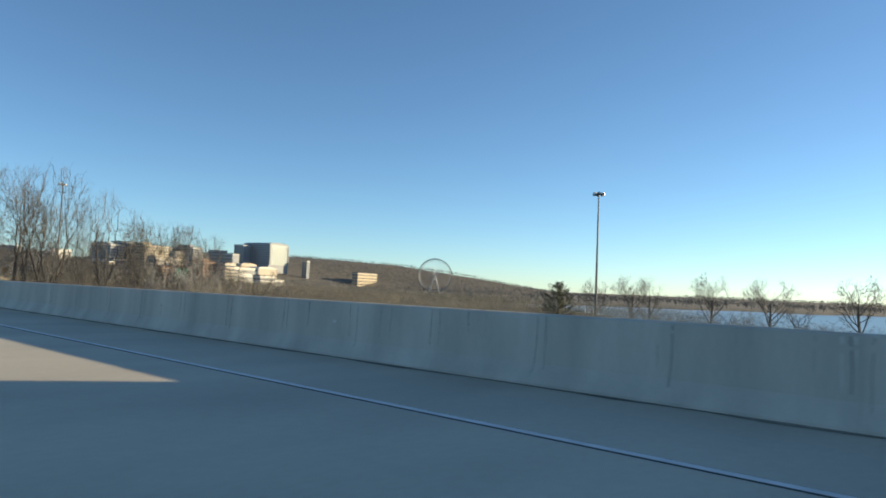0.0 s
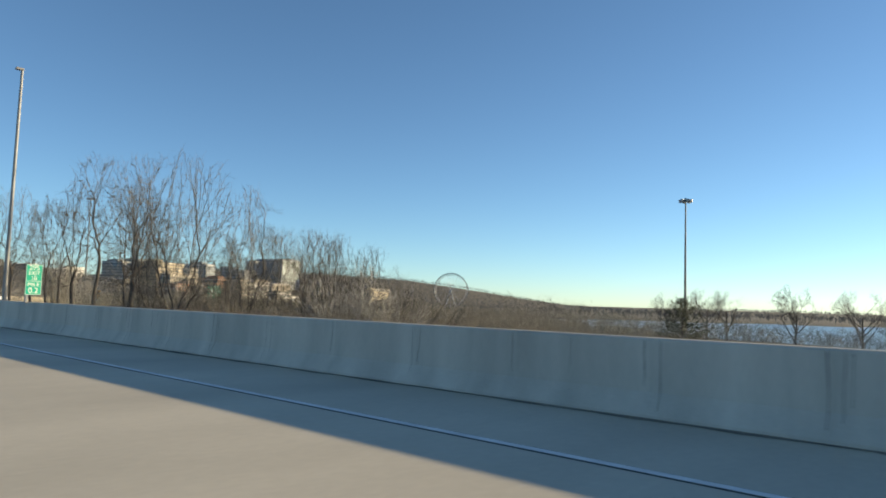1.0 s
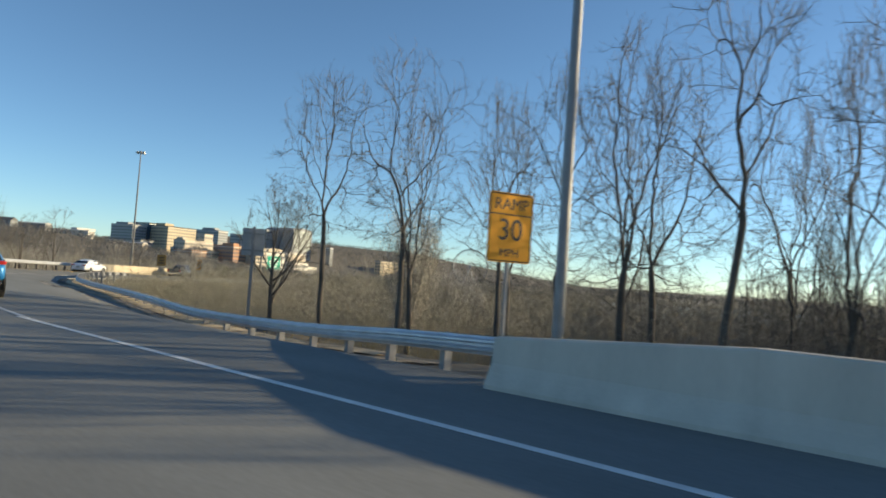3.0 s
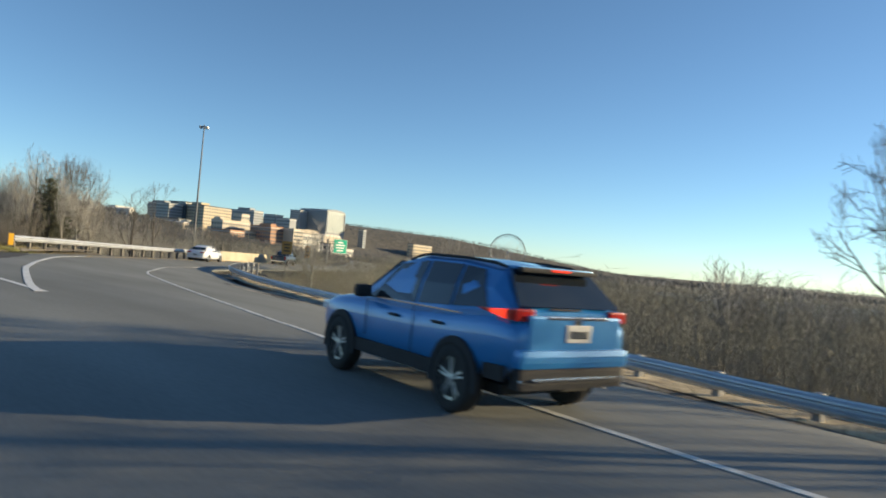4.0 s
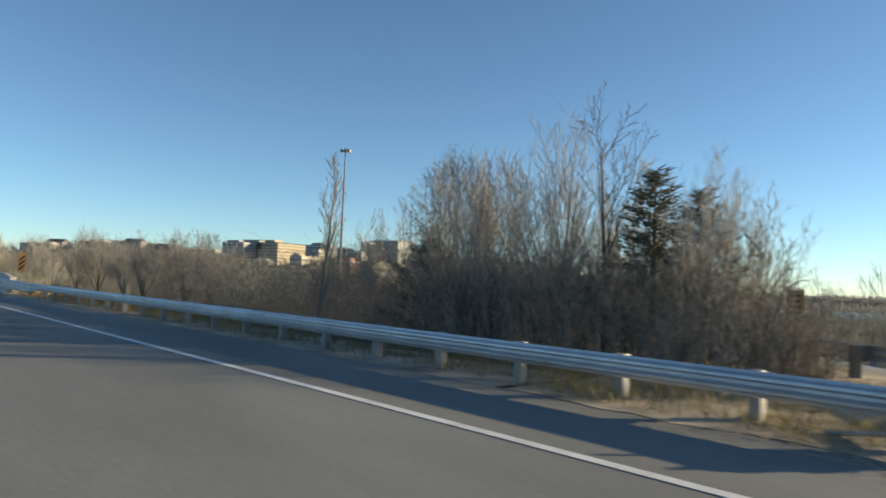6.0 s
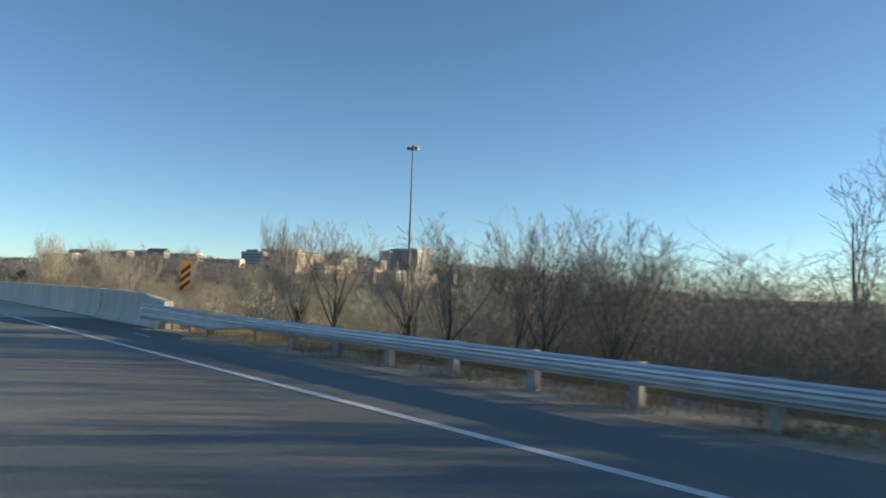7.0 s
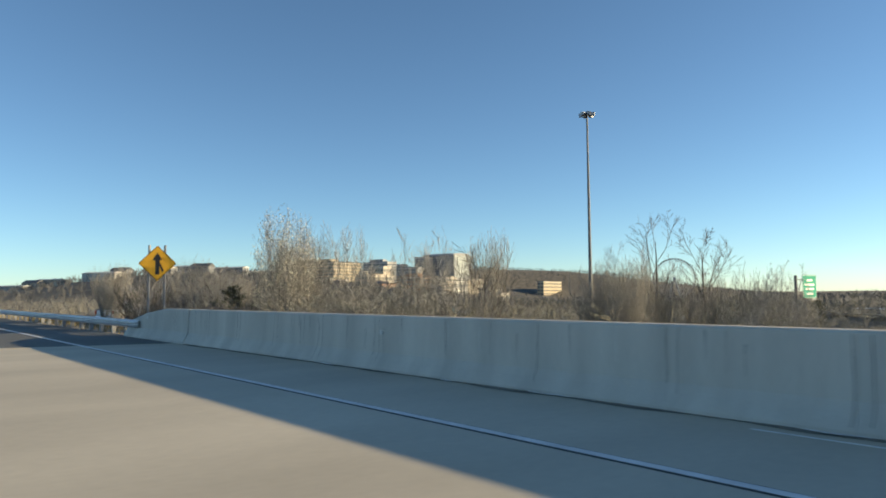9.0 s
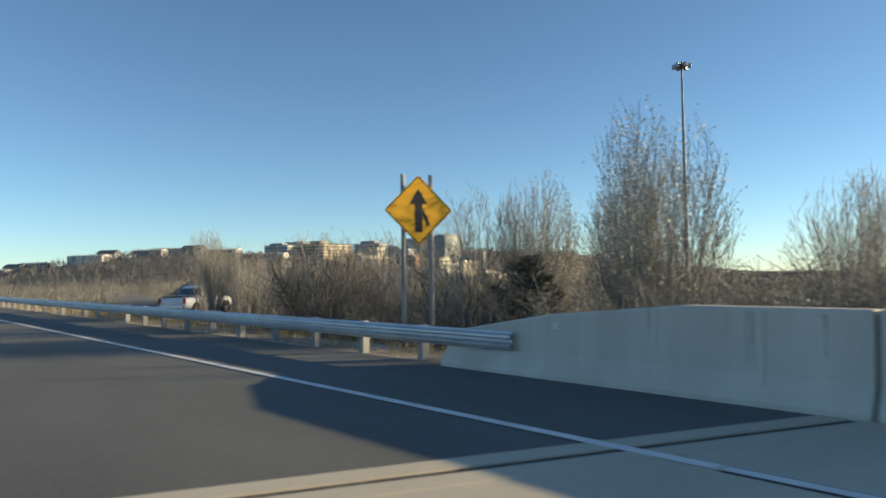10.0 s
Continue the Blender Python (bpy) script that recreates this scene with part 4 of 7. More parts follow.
# far yellow sign and cantilever guide sign
far = thing("ramp_advisory_sign", "small yellow sign on a post beside the ramp's far brush", "road sign", facing(-131.5, 37.9, 1.25, 0.8, -0.6))
part("panel", plate_bm(0.95, 1.25, 0.01, 0.05), M_FADED_BACKLIT, far)
for k, w in ((0.3, 0.6), (0.0, 0.5), (-0.3, 0.6)):
    part("bar", boxed((w, 0.12, 0.004), (0, k, 0.014)), M_BLACK, far)
part("post", boxed((0.08, 3.4, 0.05), (0, -1.3, -0.035), 0.006), M_STEEL_OLD, far)

far = thing("ramp_advisory_sign", "narrow yellow marker on a post further down the ramp", "road sign", facing(-146.0, 50.5, 0.9, 0.8, -0.6))
part("panel", plate_bm(0.62, 1.5, 0.01, 0.05), M_FADED_BACKLIT, far)
for k in (0.4, 0.0, -0.4):
    part("bar", boxed((0.4, 0.14, 0.004), (0, k, 0.014)), M_BLACK, far)
part("post", boxed((0.08, 3.4, 0.05), (0, -1.3, -0.035), 0.006), M_STEEL_OLD, far)

guide = thing("cantilever_guide_sign", "green guide sign hung from a grey cantilever post", "road sign", facing(-233.0, 118.0, 0, 0.98, -0.05))
part("mast", rod((0, -7, 0), (0, 4.3, 0), 0.32, 0.24, 16), M_MAST, guide)
for k in (1.2, 3.6):
    part("arm", rod((-0.5, k, 0), (6.8, k, 0), 0.11, sides=10), M_MAST, guide)
for k in range(4):
    part("brace", rod((0.4 + 1.6 * k, 1.2, 0), (2.0 + 1.6 * k, 3.6, 0), 0.06, sides=8), M_MAST, guide)
part("panel", plate_bm(4.6, 4.0, 0.05, 0.2), M_GREEN, guide, m=pose(4.2, 2.4, 0.2))
part("border", frame_bm(4.5, 3.9, 0.08, 0.01, 0.2), M_WHITE, guide, m=pose(4.2, 2.4, 0.262))
for k, w in ((1.1, 1.8), (0.35, 3.2), (-0.4, 2.8), (-1.2, 2.2)):
    part("letter_bar", boxed((w, 0.34, 0.01), (4.2, 2.4 + k, 0.258)), M_WHITE, guide)
part("light_tray", boxed((4.8, 0.12, 0.8), (4.2, 0.15, 0.7), 0.02), M_STEEL_OLD, guide)

# unseen board added beyond the barrier to shade the deck where the drive begins
board = thing("roadside_board", "large unseen board on three steel posts, added to shade the deck", "billboard", facing(8.7, 20.4, 0, 0.56, 0.83))
part("panel", boxed((13.4, 6.6, 0.12), (0, 3.6, 0), 0.03), M_ALU_BACK, board)
for k in (-3.0, 0.0, 3.0):
    part("brace", boxed((13.2, 0.14, 0.1), (0, 3.6 + k, -0.11), 0.01), M_STEEL_OLD, board)
for k in (-5.2, 0.0, 5.2):
    part("post", boxed((0.26, 13.2, 0.26), (k, 0.2, -0.3), 0.02), M_STEEL_OLD, board)

# roadside lamp column
lamp = thing("street_lamp", "tall tapered aluminium lamp column behind the barrier", "street lamp", pose(-62.2, 12.4, 0))
part("column", rod((0, 0, -1.2), (0, 0, 14.0), 0.125, 0.075, 20), M_POLE, lamp)
part("base", boxed((0.42, 0.42, 0.9), (0, 0, -1.0), 0.03), M_POLE, lamp)
part("luminaire", boxed((0.26, 0.42, 0.14), (0, -0.14, 14.05), 0.05), M_STEEL_OLD, lamp)


def high_mast(x, y, top, base, lamps, seed):
    root = thing("high_mast_light", "slender high-mast light with a ring of floodlights", "street lamp", pose(x, y, 0), "high-mast lights")
    part("mast", rod((0, 0, base), (0, 0, top), 0.33, 0.13, 14), M_MAST, root)
    part("ring", rod((0, 0, top - 0.35), (0, 0, top - 0.1), 0.75, 0.75, 20), M_MAST, root)
    part("cap", rod((0, 0, top - 0.1), (0, 0, top + 0.35), 0.25, 0.05, 12), M_MAST, root)
    for k in range(lamps):
        a = 2 * math.pi * k / lamps + seed
        flood = part("floodlight", boxed((0.62, 0.56, 0.62), (0, 0, 0), 0.12), M_ALU_BACK, root, m=Matrix.Translation((1.0 * math.cos(a), 1.0 * math.sin(a), top - 0.35)) @ Matrix.Rotation(a, 4, "Z"))
        part("bracket", rod((-0.1, 0, 0.2), (-0.6, 0, 0.2), 0.05, sides=6), M_MAST, flood)
    return root


high_mast(-73.6, 132.5, 23.3, -9, 6, 0.2)
high_mast(-252.3, 88.0, 31.5, -4, 6, 0.5)

# ---- trees ----
class Growth:
    """Grows a bare tree as lists of tapered pieces: limbs for the trunk, twigs for the crown."""

    def __init__(self, seed):
        self.rnd = random.Random(seed)
        self.limb, self.twig, self.tips = [], [], []

    def turned(self, d, angle, around=None):
        r = self.rnd
        axis = d.cross(Vector((r.uniform(-1, 1), r.uniform(-1, 1), r.uniform(-1, 1)))).normalized()
        return (Matrix.Rotation(angle, 3, axis) @ d).normalized()

    def grow(self, p, d, length, radius, level, spec):
        r = self.rnd
        n = spec["pieces"][level]
        where = []
        lift = spec["lift"][level]
        for k in range(n):
            r1 = radius * (1 - (k + 1) / n * spec["taper"][level])
            d = (self.turned(d, r.gauss(0, spec["wobble"][level])) + Vector((0, 0, lift))).normalized()
            q = p + d * (length / n)
            (self.limb if level <= spec["limb_levels"] else self.twig).append((p, q, radius * (1 - k / n * spec["taper"][level]), r1))
            where.append((p.copy(), q.copy(), d.copy(), (k + 0.5) / n, r1))
            p = q
        if level + 1 < len(spec["pieces"]):
            count = spec["children"][level]
            count = max(1, round(count * r.uniform(0.8, 1.2)))
            for c in range(count):
                f = spec["start"][level] + (1 - spec["start"][level]) * (c + r.random()) / count
                k = min(n - 1, int(f * n))
                a, b, dd, _, rr = where[k]
                at = a.lerp(b, f * n - k)
                ang = radians(r.gauss(spec["angle"][level], spec["angle"][level] * 0.25))
                child = self.turned(dd, ang)
                size = length * spec["ratio"][level] * (1.15 - 0.6 * f * spec["droop"][level]) * r.uniform(0.7, 1.2)
                self.grow(at, child, size, max(rr * spec["thin"][level], 0.0045), level + 1, spec)
        else:
            self.tips.append((p, d))


BOWL = dict(pieces=(4, 7, 5, 3, 1), children=(9, 9, 6, 3), start=(0.35, 0.18, 0.15, 0.2), angle=(27, 25, 28, 30), ratio=(1.5, 0.42, 0.46, 0.5), droop=(0.2, 0.6, 0.4, 0.4), thin=(0.5, 0.5, 0.55, 0.6),
            wobble=(0.04, 0.04, 0.05, 0.06, 0.06), lift=(0.04, 0.045, 0.08, 0.07, 0.05), taper=(0.35, 0.8, 0.65, 0.5, 0.5), limb_levels=1)
VASE = dict(pieces=(3, 8, 5, 2), children=(22, 15, 5), start=(0.15, 0.12, 0.15), angle=(15, 19, 24), ratio=(2.0, 0.36, 0.42), droop=(0.25, 0.7, 0.4), thin=(0.42, 0.5, 0.6),
            wobble=(0.03, 0.035, 0.05, 0.08), lift=(0.05, 0.05, 0.12, 0.1), taper=(0.3, 0.8, 0.65, 0.5), limb_levels=1)
HAZE = dict(pieces=(4, 6, 4, 3, 1), children=(12, 7, 5, 2), start=(0.2, 0.2, 0.15, 0.2), angle=(19, 24, 28, 32), ratio=(1.45, 0.4, 0.46, 0.5), droop=(0.3, 0.6, 0.4, 0.4), thin=(0.42, 0.5, 0.55, 0.6),
            wobble=(0.04, 0.05, 0.08, 0.12, 0.1), lift=(0.05, 0.06, 0.14, 0.12, 0.1), taper=(0.4, 0.75, 0.65, 0.5, 0.5), limb_levels=1)
FAN = dict(pieces=(6, 6, 4, 2), children=(13, 8, 4), start=(0.42, 0.2, 0.2), angle=(30, 26, 30), ratio=(0.85, 0.42, 0.45), droop=(0.5, 0.6, 0.4), thin=(0.4, 0.5, 0.6),
           wobble=(0.04, 0.05, 0.07, 0.1), lift=(0.05, 0.06, 0.1, 0.08), taper=(0.5, 0.75, 0.65, 0.5), limb_levels=1)
SPREAD = dict(pieces=(5, 7, 5, 3, 1), children=(9, 7, 5, 3), start=(0.3, 0.3, 0.2, 0.2), angle=(48, 40, 40, 45), ratio=(0.8, 0.45, 0.5, 0.5), droop=(0.4, 0.6, 0.5, 0.5), thin=(0.55, 0.6, 0.6, 0.65),
              wobble=(0.05, 0.07, 0.09, 0.1, 0.1), lift=(0.04, 0.08, 0.07, 0.05, 0.03), taper=(0.5, 0.7, 0.65, 0.6, 0.5), limb_levels=1)
SPARSE = dict(pieces=(8, 6, 4, 2), children=(9, 6, 4), start=(0.3, 0.25, 0.2), angle=(30, 32, 34), ratio=(0.48, 0.42, 0.45), droop=(0.8, 0.6, 0.5), thin=(0.55, 0.55, 0.6),
              wobble=(0.045, 0.06, 0.07, 0.08), lift=(0.05, 0.07, 0.06, 0.04), taper=(0.8, 0.7, 0.65, 0.5), limb_levels=1)
POPLAR = dict(pieces=(9, 5, 3, 2), children=(36, 6, 3), start=(0.1, 0.2, 0.2), angle=(24, 24, 28), ratio=(0.26, 0.4, 0.45), droop=(1.1, 0.5, 0.4), thin=(0.4, 0.6, 0.65),
              wobble=(0.012, 0.05, 0.1, 0.15), lift=(0.05, 0.16, 0.12, 0.1), taper=(0.85, 0.7, 0.65, 0.5), limb_levels=0)
SHRUB = dict(pieces=(2, 6, 4, 2), children=(20, 7, 4), start=(0.05, 0.15, 0.2), angle=(34, 28, 34), ratio=(3.6, 0.36, 0.45), droop=(0.2, 0.5, 0.4), thin=(0.6, 0.55, 0.65),
             wobble=(0.05, 0.12, 0.18, 0.2), lift=(0.02, 0.06, 0.06, 0.05), taper=(0.3, 0.75, 0.65, 0.5), limb_levels=0)


def leaf_mesh(name, tips, size, count, seed, spread=0.12):
    """Small folded leaves or petals round the twigs' tips."""
    rs = np.random.default_rng(seed)
    t = np.array([p for p, _ in tips])
    pick = rs.integers(0, len(t), count)
    c = t[pick] + rs.normal(0, spread, (count, 3))
    a, b = rs.normal(size=(count, 3)), rs.normal(size=(count, 3))
    a /= np.linalg.norm(a, axis=1, keepdims=True)
    b -= (a * b).sum(1, keepdims=True) * a
    b /= np.linalg.norm(b, axis=1, keepdims=True)
    nrm = np.cross(a, b)
    s = size * rs.uniform(0.6, 1.3, (count, 1))
    v = np.stack([c - a * s, c - b * s * 0.5 + nrm * s * 0.25, c + a * s, c + b * s * 0.5 + nrm * s * 0.25], 1).reshape(-1, 3)
    return quads_mesh(name, v, np.arange(4 * count).reshape(-1, 4))


EGG = dict(bowl=(0.42, 0.18), vase=(0.26, 0.06), haze=(0.3, 0.08), fan=(0.33, 0.18), spread=(0.5, 0.1), sparse=(0.27, 0.15), poplar=(0.14, 0.05), shrub=(0.55, 0.0))


def make_tree(spec, seed, trunk, radius, height, bark, twig, lean=0.05, egg=(0.3, 0.1), fine=0.008):
    """Meshes of a tree of the given height with its foot at the origin, kept inside an egg of (half width, start) of the height."""
    g = Growth(seed)
    g.grow(Vector((0, 0, -0.3)), Vector((g.rnd.gauss(0, lean), g.rnd.gauss(0, lean), 1)).normalized(), trunk, radius, 0, spec)
    k = height / float(np.percentile([p.z for p, _ in g.tips], 99))

    def inside(p):
        f = p.z * k / height
        u = min(1.0, max(0.0, (f - egg[1]) / (1.02 - egg[1])))
        wide = egg[0] * math.sin(math.pi * (0.04 + 0.96 * u**0.75)) ** 0.6 if u < 1 else 0.0
        return math.hypot(p.x, p.y) * k / height < max(wide, 0.045 if u < 0.9 else 0) * g.rnd.uniform(0.92, 1.12)

    def thin(p):
        return min(1.0, 1.1 - 0.6 * max(0.0, min(1.0, p.z * k / height)) ** 1.5)

    out = []
    for name, pieces, mat, sides in (("trunk", g.limb, bark, 6), ("crown", g.twig, twig, 3)):
        pieces = [q for q in pieces if inside(q[0]) and inside(q[1])]
        me = tubes(name, [tuple(p * k) for p, *_ in pieces], [tuple(q * k) for _, q, *_ in pieces], [max(a * thin(p), fine) for p, _, a, _ in pieces], [max(b * thin(q), fine * 0.75) for _, q, _, b in pieces], sides)
        out.append(mesh_of(me, mat, name, True))
    return out, [(p * k, d) for p, d in g.tips if inside(p)]


def crowned_tree(seed, height, clear, half, peak=0.5, stems=1, girth=0.17, goals=170):
    """A forest tree: a clear stem up to a share of the height, then limbs that fork again and again towards points strewn through a crown of the given half width, widest at the share peak of the crown."""
    rs = np.random.default_rng(seed)
    u = rs.uniform(0, 1, goals) ** 0.9
    low = clear * 0.85
    zz = (low + (1.0 - low) * u) * height
    wide = half * np.where(u < peak, np.sin(0.5 * np.pi * np.clip(0.22 + 0.78 * u / peak, 0, 1)), np.cos(0.5 * np.pi * np.clip((u - peak) / (1.03 - peak), 0, 1)) ** 0.6)
    an = rs.uniform(0, 2 * np.pi, goals)
    rr = wide * rs.uniform(0, 1, goals) ** 0.4 * (1.0 + 0.2 * np.sin(3 * an + rs.uniform(0, 6)) + 0.12 * np.sin(5 * an + zz * 0.8))
    goal = np.stack([rr * np.cos(an), rr * np.sin(an), zz], 1)
    limb, twig, tips = [], [], []

    def thickness(n):
        return 0.006 + (girth - 0.006) * (n / goals) ** 0.68

    def curve(p, d, q, n0, n1):
        """A bent branch from p, leaving along d, to q; gives its end direction."""
        gap = np.linalg.norm(q - p)
        mid = p + d * gap * 0.5
        count = max(2, min(6, int(gap / 0.35)))
        last, fresh = p, d
        for k in range(count):
            t = (k + 1) / count
            x = (1 - t) ** 2 * p + 2 * t * (1 - t) * mid + t * t * q
            if k < count - 1:
                x = x + rs.normal(0, 0.03 * min(1.0, gap), 3)
            ra, rb = (thickness(n0) * (1 - v) + thickness(n1) * v for v in (k / count, t))
            (limb if n1 > 6 else twig).append((last, x, ra, rb))
            fresh = (x - last) / max(1e-6, np.linalg.norm(x - last))
            if n1 <= 2:
                for _ in range(3):
                    side = rs.normal(0, 0.6, 3) + fresh * 0.8 + np.array((0, 0, 0.2))
                    side /= np.linalg.norm(side)
                    size = rs.uniform(0.2, 0.6)
                    b = x + side * size
                    twig.append((x, b, 0.005, 0.003))
                    tips.append((Vector(b), Vector(side)))
            last = x
        return fresh

    def spread(p, d, pts, level):
        n = len(pts)
        if n == 1:
            curve(p, d, pts[0], 1, 0.5)
            return
        c = pts.mean(0)
        share = (0.10 if level < 2 and stems == 1 else 0.34) * rs.uniform(0.75, 1.25)
        q = p + (c - p) * share
        q[:2] += rs.normal(0, 0.06 * np.linalg.norm(q - p), 2)
        d = curve(p, d, q, n, n * 0.9)
        way = pts - q
        way /= np.linalg.norm(way, axis=1, keepdims=True) + 1e-6
        off = way - way.mean(0)
        axis = np.linalg.svd(off, full_matrices=False)[2][0]
        order = np.argsort(off @ axis)
        cut = min(n - 1, max(1, int(round(n * rs.choice((rs.uniform(0.22, 0.4), rs.uniform(0.6, 0.78)))))))
        for part_ in (pts[order[:cut]], pts[order[cut:]]):
            to = part_.mean(0) - q
            to /= np.linalg.norm(to) + 1e-6
            e = d * 0.5 + to * 0.75 + np.array((0, 0, 0.12))
            spread(q, e / np.linalg.norm(e), part_, level + 1)

    foot = np.array((0.0, 0.0, -0.3))
    if stems == 1:
        top = np.array((rs.normal(0, 0.2), rs.normal(0, 0.2), clear * height))
        lean = np.array((rs.normal(0, 0.06), rs.normal(0, 0.06), 1.0))
        spread(top, curve(foot, lean / np.linalg.norm(lean), top, goals * 1.25, goals), goal, 0)
    else:
        sector = ((an + rs.uniform(0, 6)) / (2 * np.pi) * stems).astype(int) % stems
        for k in range(stems):
            own = goal[sector == k]
            if not len(own):
                continue
            to = own.mean(0) * np.array((0.22, 0.22, 1.0))
            q = to * rs.uniform(0.45, 0.6)
            d = curve(foot + rs.normal(0, 0.08, 3) * (1, 1, 0), np.array((0, 0, 1.0)), q, len(own) * 1.3, len(own))
            spread(q, d, own, 2)
    out = []
    for name, pieces, mat, sides in (("trunk", limb, M_BARK, 6), ("crown", twig, M_TWIG, 3)):
        me = tubes(name, [tuple(p) for p, *_ in pieces], [tuple(q) for _, q, *_ in pieces], [a for _, _, a, _ in pieces], [b for *_, b in pieces], sides)
        out.append(mesh_of(me, mat, name, True))
    return out, tips


KINDS = {
    "forest": [(crowned_tree(k, 14.0, c, w, r, 1, g), 14.0) for k, c, w, r, g in ((11, 0.36, 3.5, 0.55, 0.11), (12, 0.42, 3.0, 0.5, 0.11), (13, 0.45, 3.1, 0.6, 0.12), (14, 0.33, 2.9, 0.5, 0.1), (15, 0.4, 2.7, 0.45, 0.1), (16, 0.48, 3.1, 0.55, 0.13))],
    "many": [(crowned_tree(k, 14.0, c, w, 0.6, st, 0.14), 14.0) for k, c, w, st in ((21, 0.36, 3.0, 4), (22, 0.34, 2.4, 3))],
    "tall": [(crowned_tree(k, 14.0, c, w, 0.3, 1, 0.11, 140), 14.0) for k, c, w in ((17, 0.3, 2.5), (18, 0.34, 2.8), (19, 0.28, 2.2))],
}
for key, spec, seeds, trunk, radius, height, bark, twig in (
    ("bowl", BOWL, (81, 82, 83, 84), 2.4, 0.08, 6.0, M_BARK, M_TWIG_PALE),
    ("vase", VASE, (21, 22, 23), 2.2, 0.10, 9.0, M_BARK_PALE, M_BARK_PALE),
    ("haze", HAZE, (71, 72, 73), 2.6, 0.09, 7.0, M_BARK_PALE, M_TWIG_PALE),
    ("fan", FAN, (25, 26, 27), 4.6, 0.11, 9.0, M_BARK_PALE, M_BARK_PALE),
    ("spread", SPREAD, (31, 32, 33), 4.0, 0.20, 9.0, M_BARK, M_TWIG),
    ("sparse", SPARSE, (41, 42, 43), 7.5, 0.12, 9.0, M_BARK, M_TWIG),
    ("poplar", POPLAR, (51,), 8.5, 0.13, 9.0, M_BARK_PALE, M_BARK_PALE),
    ("shrub", SHRUB, (61, 62, 63, 64), 0.6, 0.06, 4.0, M_TWIG, M_TWIG),
):
    KINDS[key] = [(make_tree(spec, s, trunk, radius, height, bark, twig, egg=EGG[key], fine=dict(haze=0.0055, vase=0.006, bowl=0.006).get(key, 0.009)), height) for s in seeds]

BLOSSOM = [mesh_of(leaf_mesh("blossom", KINDS["vase"][k][0][1], 0.042, 2600, 90 + k), M_BUD, "blossom") for k in range(3)]
BLOSSOM_SHRUB = [mesh_of(leaf_mesh("blossom", KINDS["shrub"][k][0][1], 0.05, 2600, 95 + k), M_BUD, "blossom") for k in range(2)]
planted = random.Random(77)


def tree(kind, x, y, top, label, variant=None, wide=1.0, group="", leaves=None, base=None, name="tree"):
    """Plants a tree of a kind so that its tip reaches the height top."""
    kinds = KINDS[kind]
    v = planted.randrange(len(kinds)) if variant is None else variant % len(kinds)
    (meshes, _), height = kinds[v]
    z = float(ground_z(x, y)) if base is None else base
    s = max(0.3, (top - z) / height)
    root = thing(name, label, "tree" if name == "tree" else "shrub", None, group)
    root.matrix_basis = pose(x, y, z, 0, 0, planted.uniform(0, 360)) @ Matrix.Diagonal((s * wide, s * wide, s, 1))
    for me in meshes:
        new(me.name, me).parent = root
    if leaves:
        part(leaves[v % len(leaves)].name, leaves[v % len(leaves)], M_BUD, root)
    return root


# a stand of tall bare trees behind the bridge barrier
STAND = "stand of bare trees"
for x, y, top, kind, v, wide in ((-72.1, 14.2, 7.9, "forest", 1, 1.15), (-69.0, 14.5, 8.2, "forest", 0, 1.1), (-70.2, 16.2, 7.4, "tall", 0, 1.2), (-67.2, 16.8, 7.4, "forest", 4, 1.0), (-64.0, 15.1, 7.2, "forest", 3, 1.05), (-62.7, 16.2, 8.2, "tall", 1, 1.2), (-60.4, 16.4, 9.4, "forest", 2, 1.0), (-56.2, 16.9, 8.9, "forest", 5, 0.95), (-58.1, 18.0, 8.2, "tall", 2, 1.1), (-63.5, 19.8, 8.6, "forest", 1, 1.0), (-60.6, 22.5, 7.6, "forest", 3, 1.0)):
    tree(kind, x, y, top, "tall bare grey-brown tree with forking limbs", v, group=STAND, wide=wide)
tree("many", -53.6, 18.1, 9.1, "tallest bare tree with several upright limbs", 0, 1.15, group=STAND)
tree("many", -54.9, 17.6, 6.6, "slim leaning bare tree with a few limbs", 1, 0.8, group=STAND)
tree("tall", -51.5, 20.9, 7.4, "bare tree with a bent leader and long side limbs", 1, 1.25, group=STAND)
for x, y, top, kind in ((-72, 24, 8.2, "forest"), (-66, 23, 7.0, "forest"), (-62, 28, 7.2, "forest"), (-57, 30, 6.0, "forest"), (-55.2, 22, 5.2, "tall"), (-56.3, 25.6, 5.9, "forest"), (-53.2, 24.4, 5.5, "tall"), (-54.2, 28.0, 5.9, "forest"), (-51.0, 24.6, 5.4, "forest"), (-52.4, 28.2, 5.6, "tall"), (-49.6, 25.6, 5.0, "forest"), (-50.6, 29.0, 4.8, "forest"), (-48.4, 27.0, 4.2, "tall"), (-47.2, 27.6, 3.4, "forest"), (-49.2, 31.6, 3.6, "spread"), (-47.6, 25.2, 4.0, "bowl"), (-46.4, 26.6, 3.0, "bowl"), (-46.2, 29.2, 2.2, "forest")):
    tree(kind, x, y, top, "slender bare tree at the stand's edge", group=STAND)
for k in range(24):
    x = -48.5 - 0.68 * k + planted.uniform(-1, 1)
    tree(("sparse", "tall")[k % 2], x, 17.5 + planted.uniform(0, 12), planted.uniform(2.2, 4.4), "thin bare sapling among taller trees", wide=0.85, group="saplings")

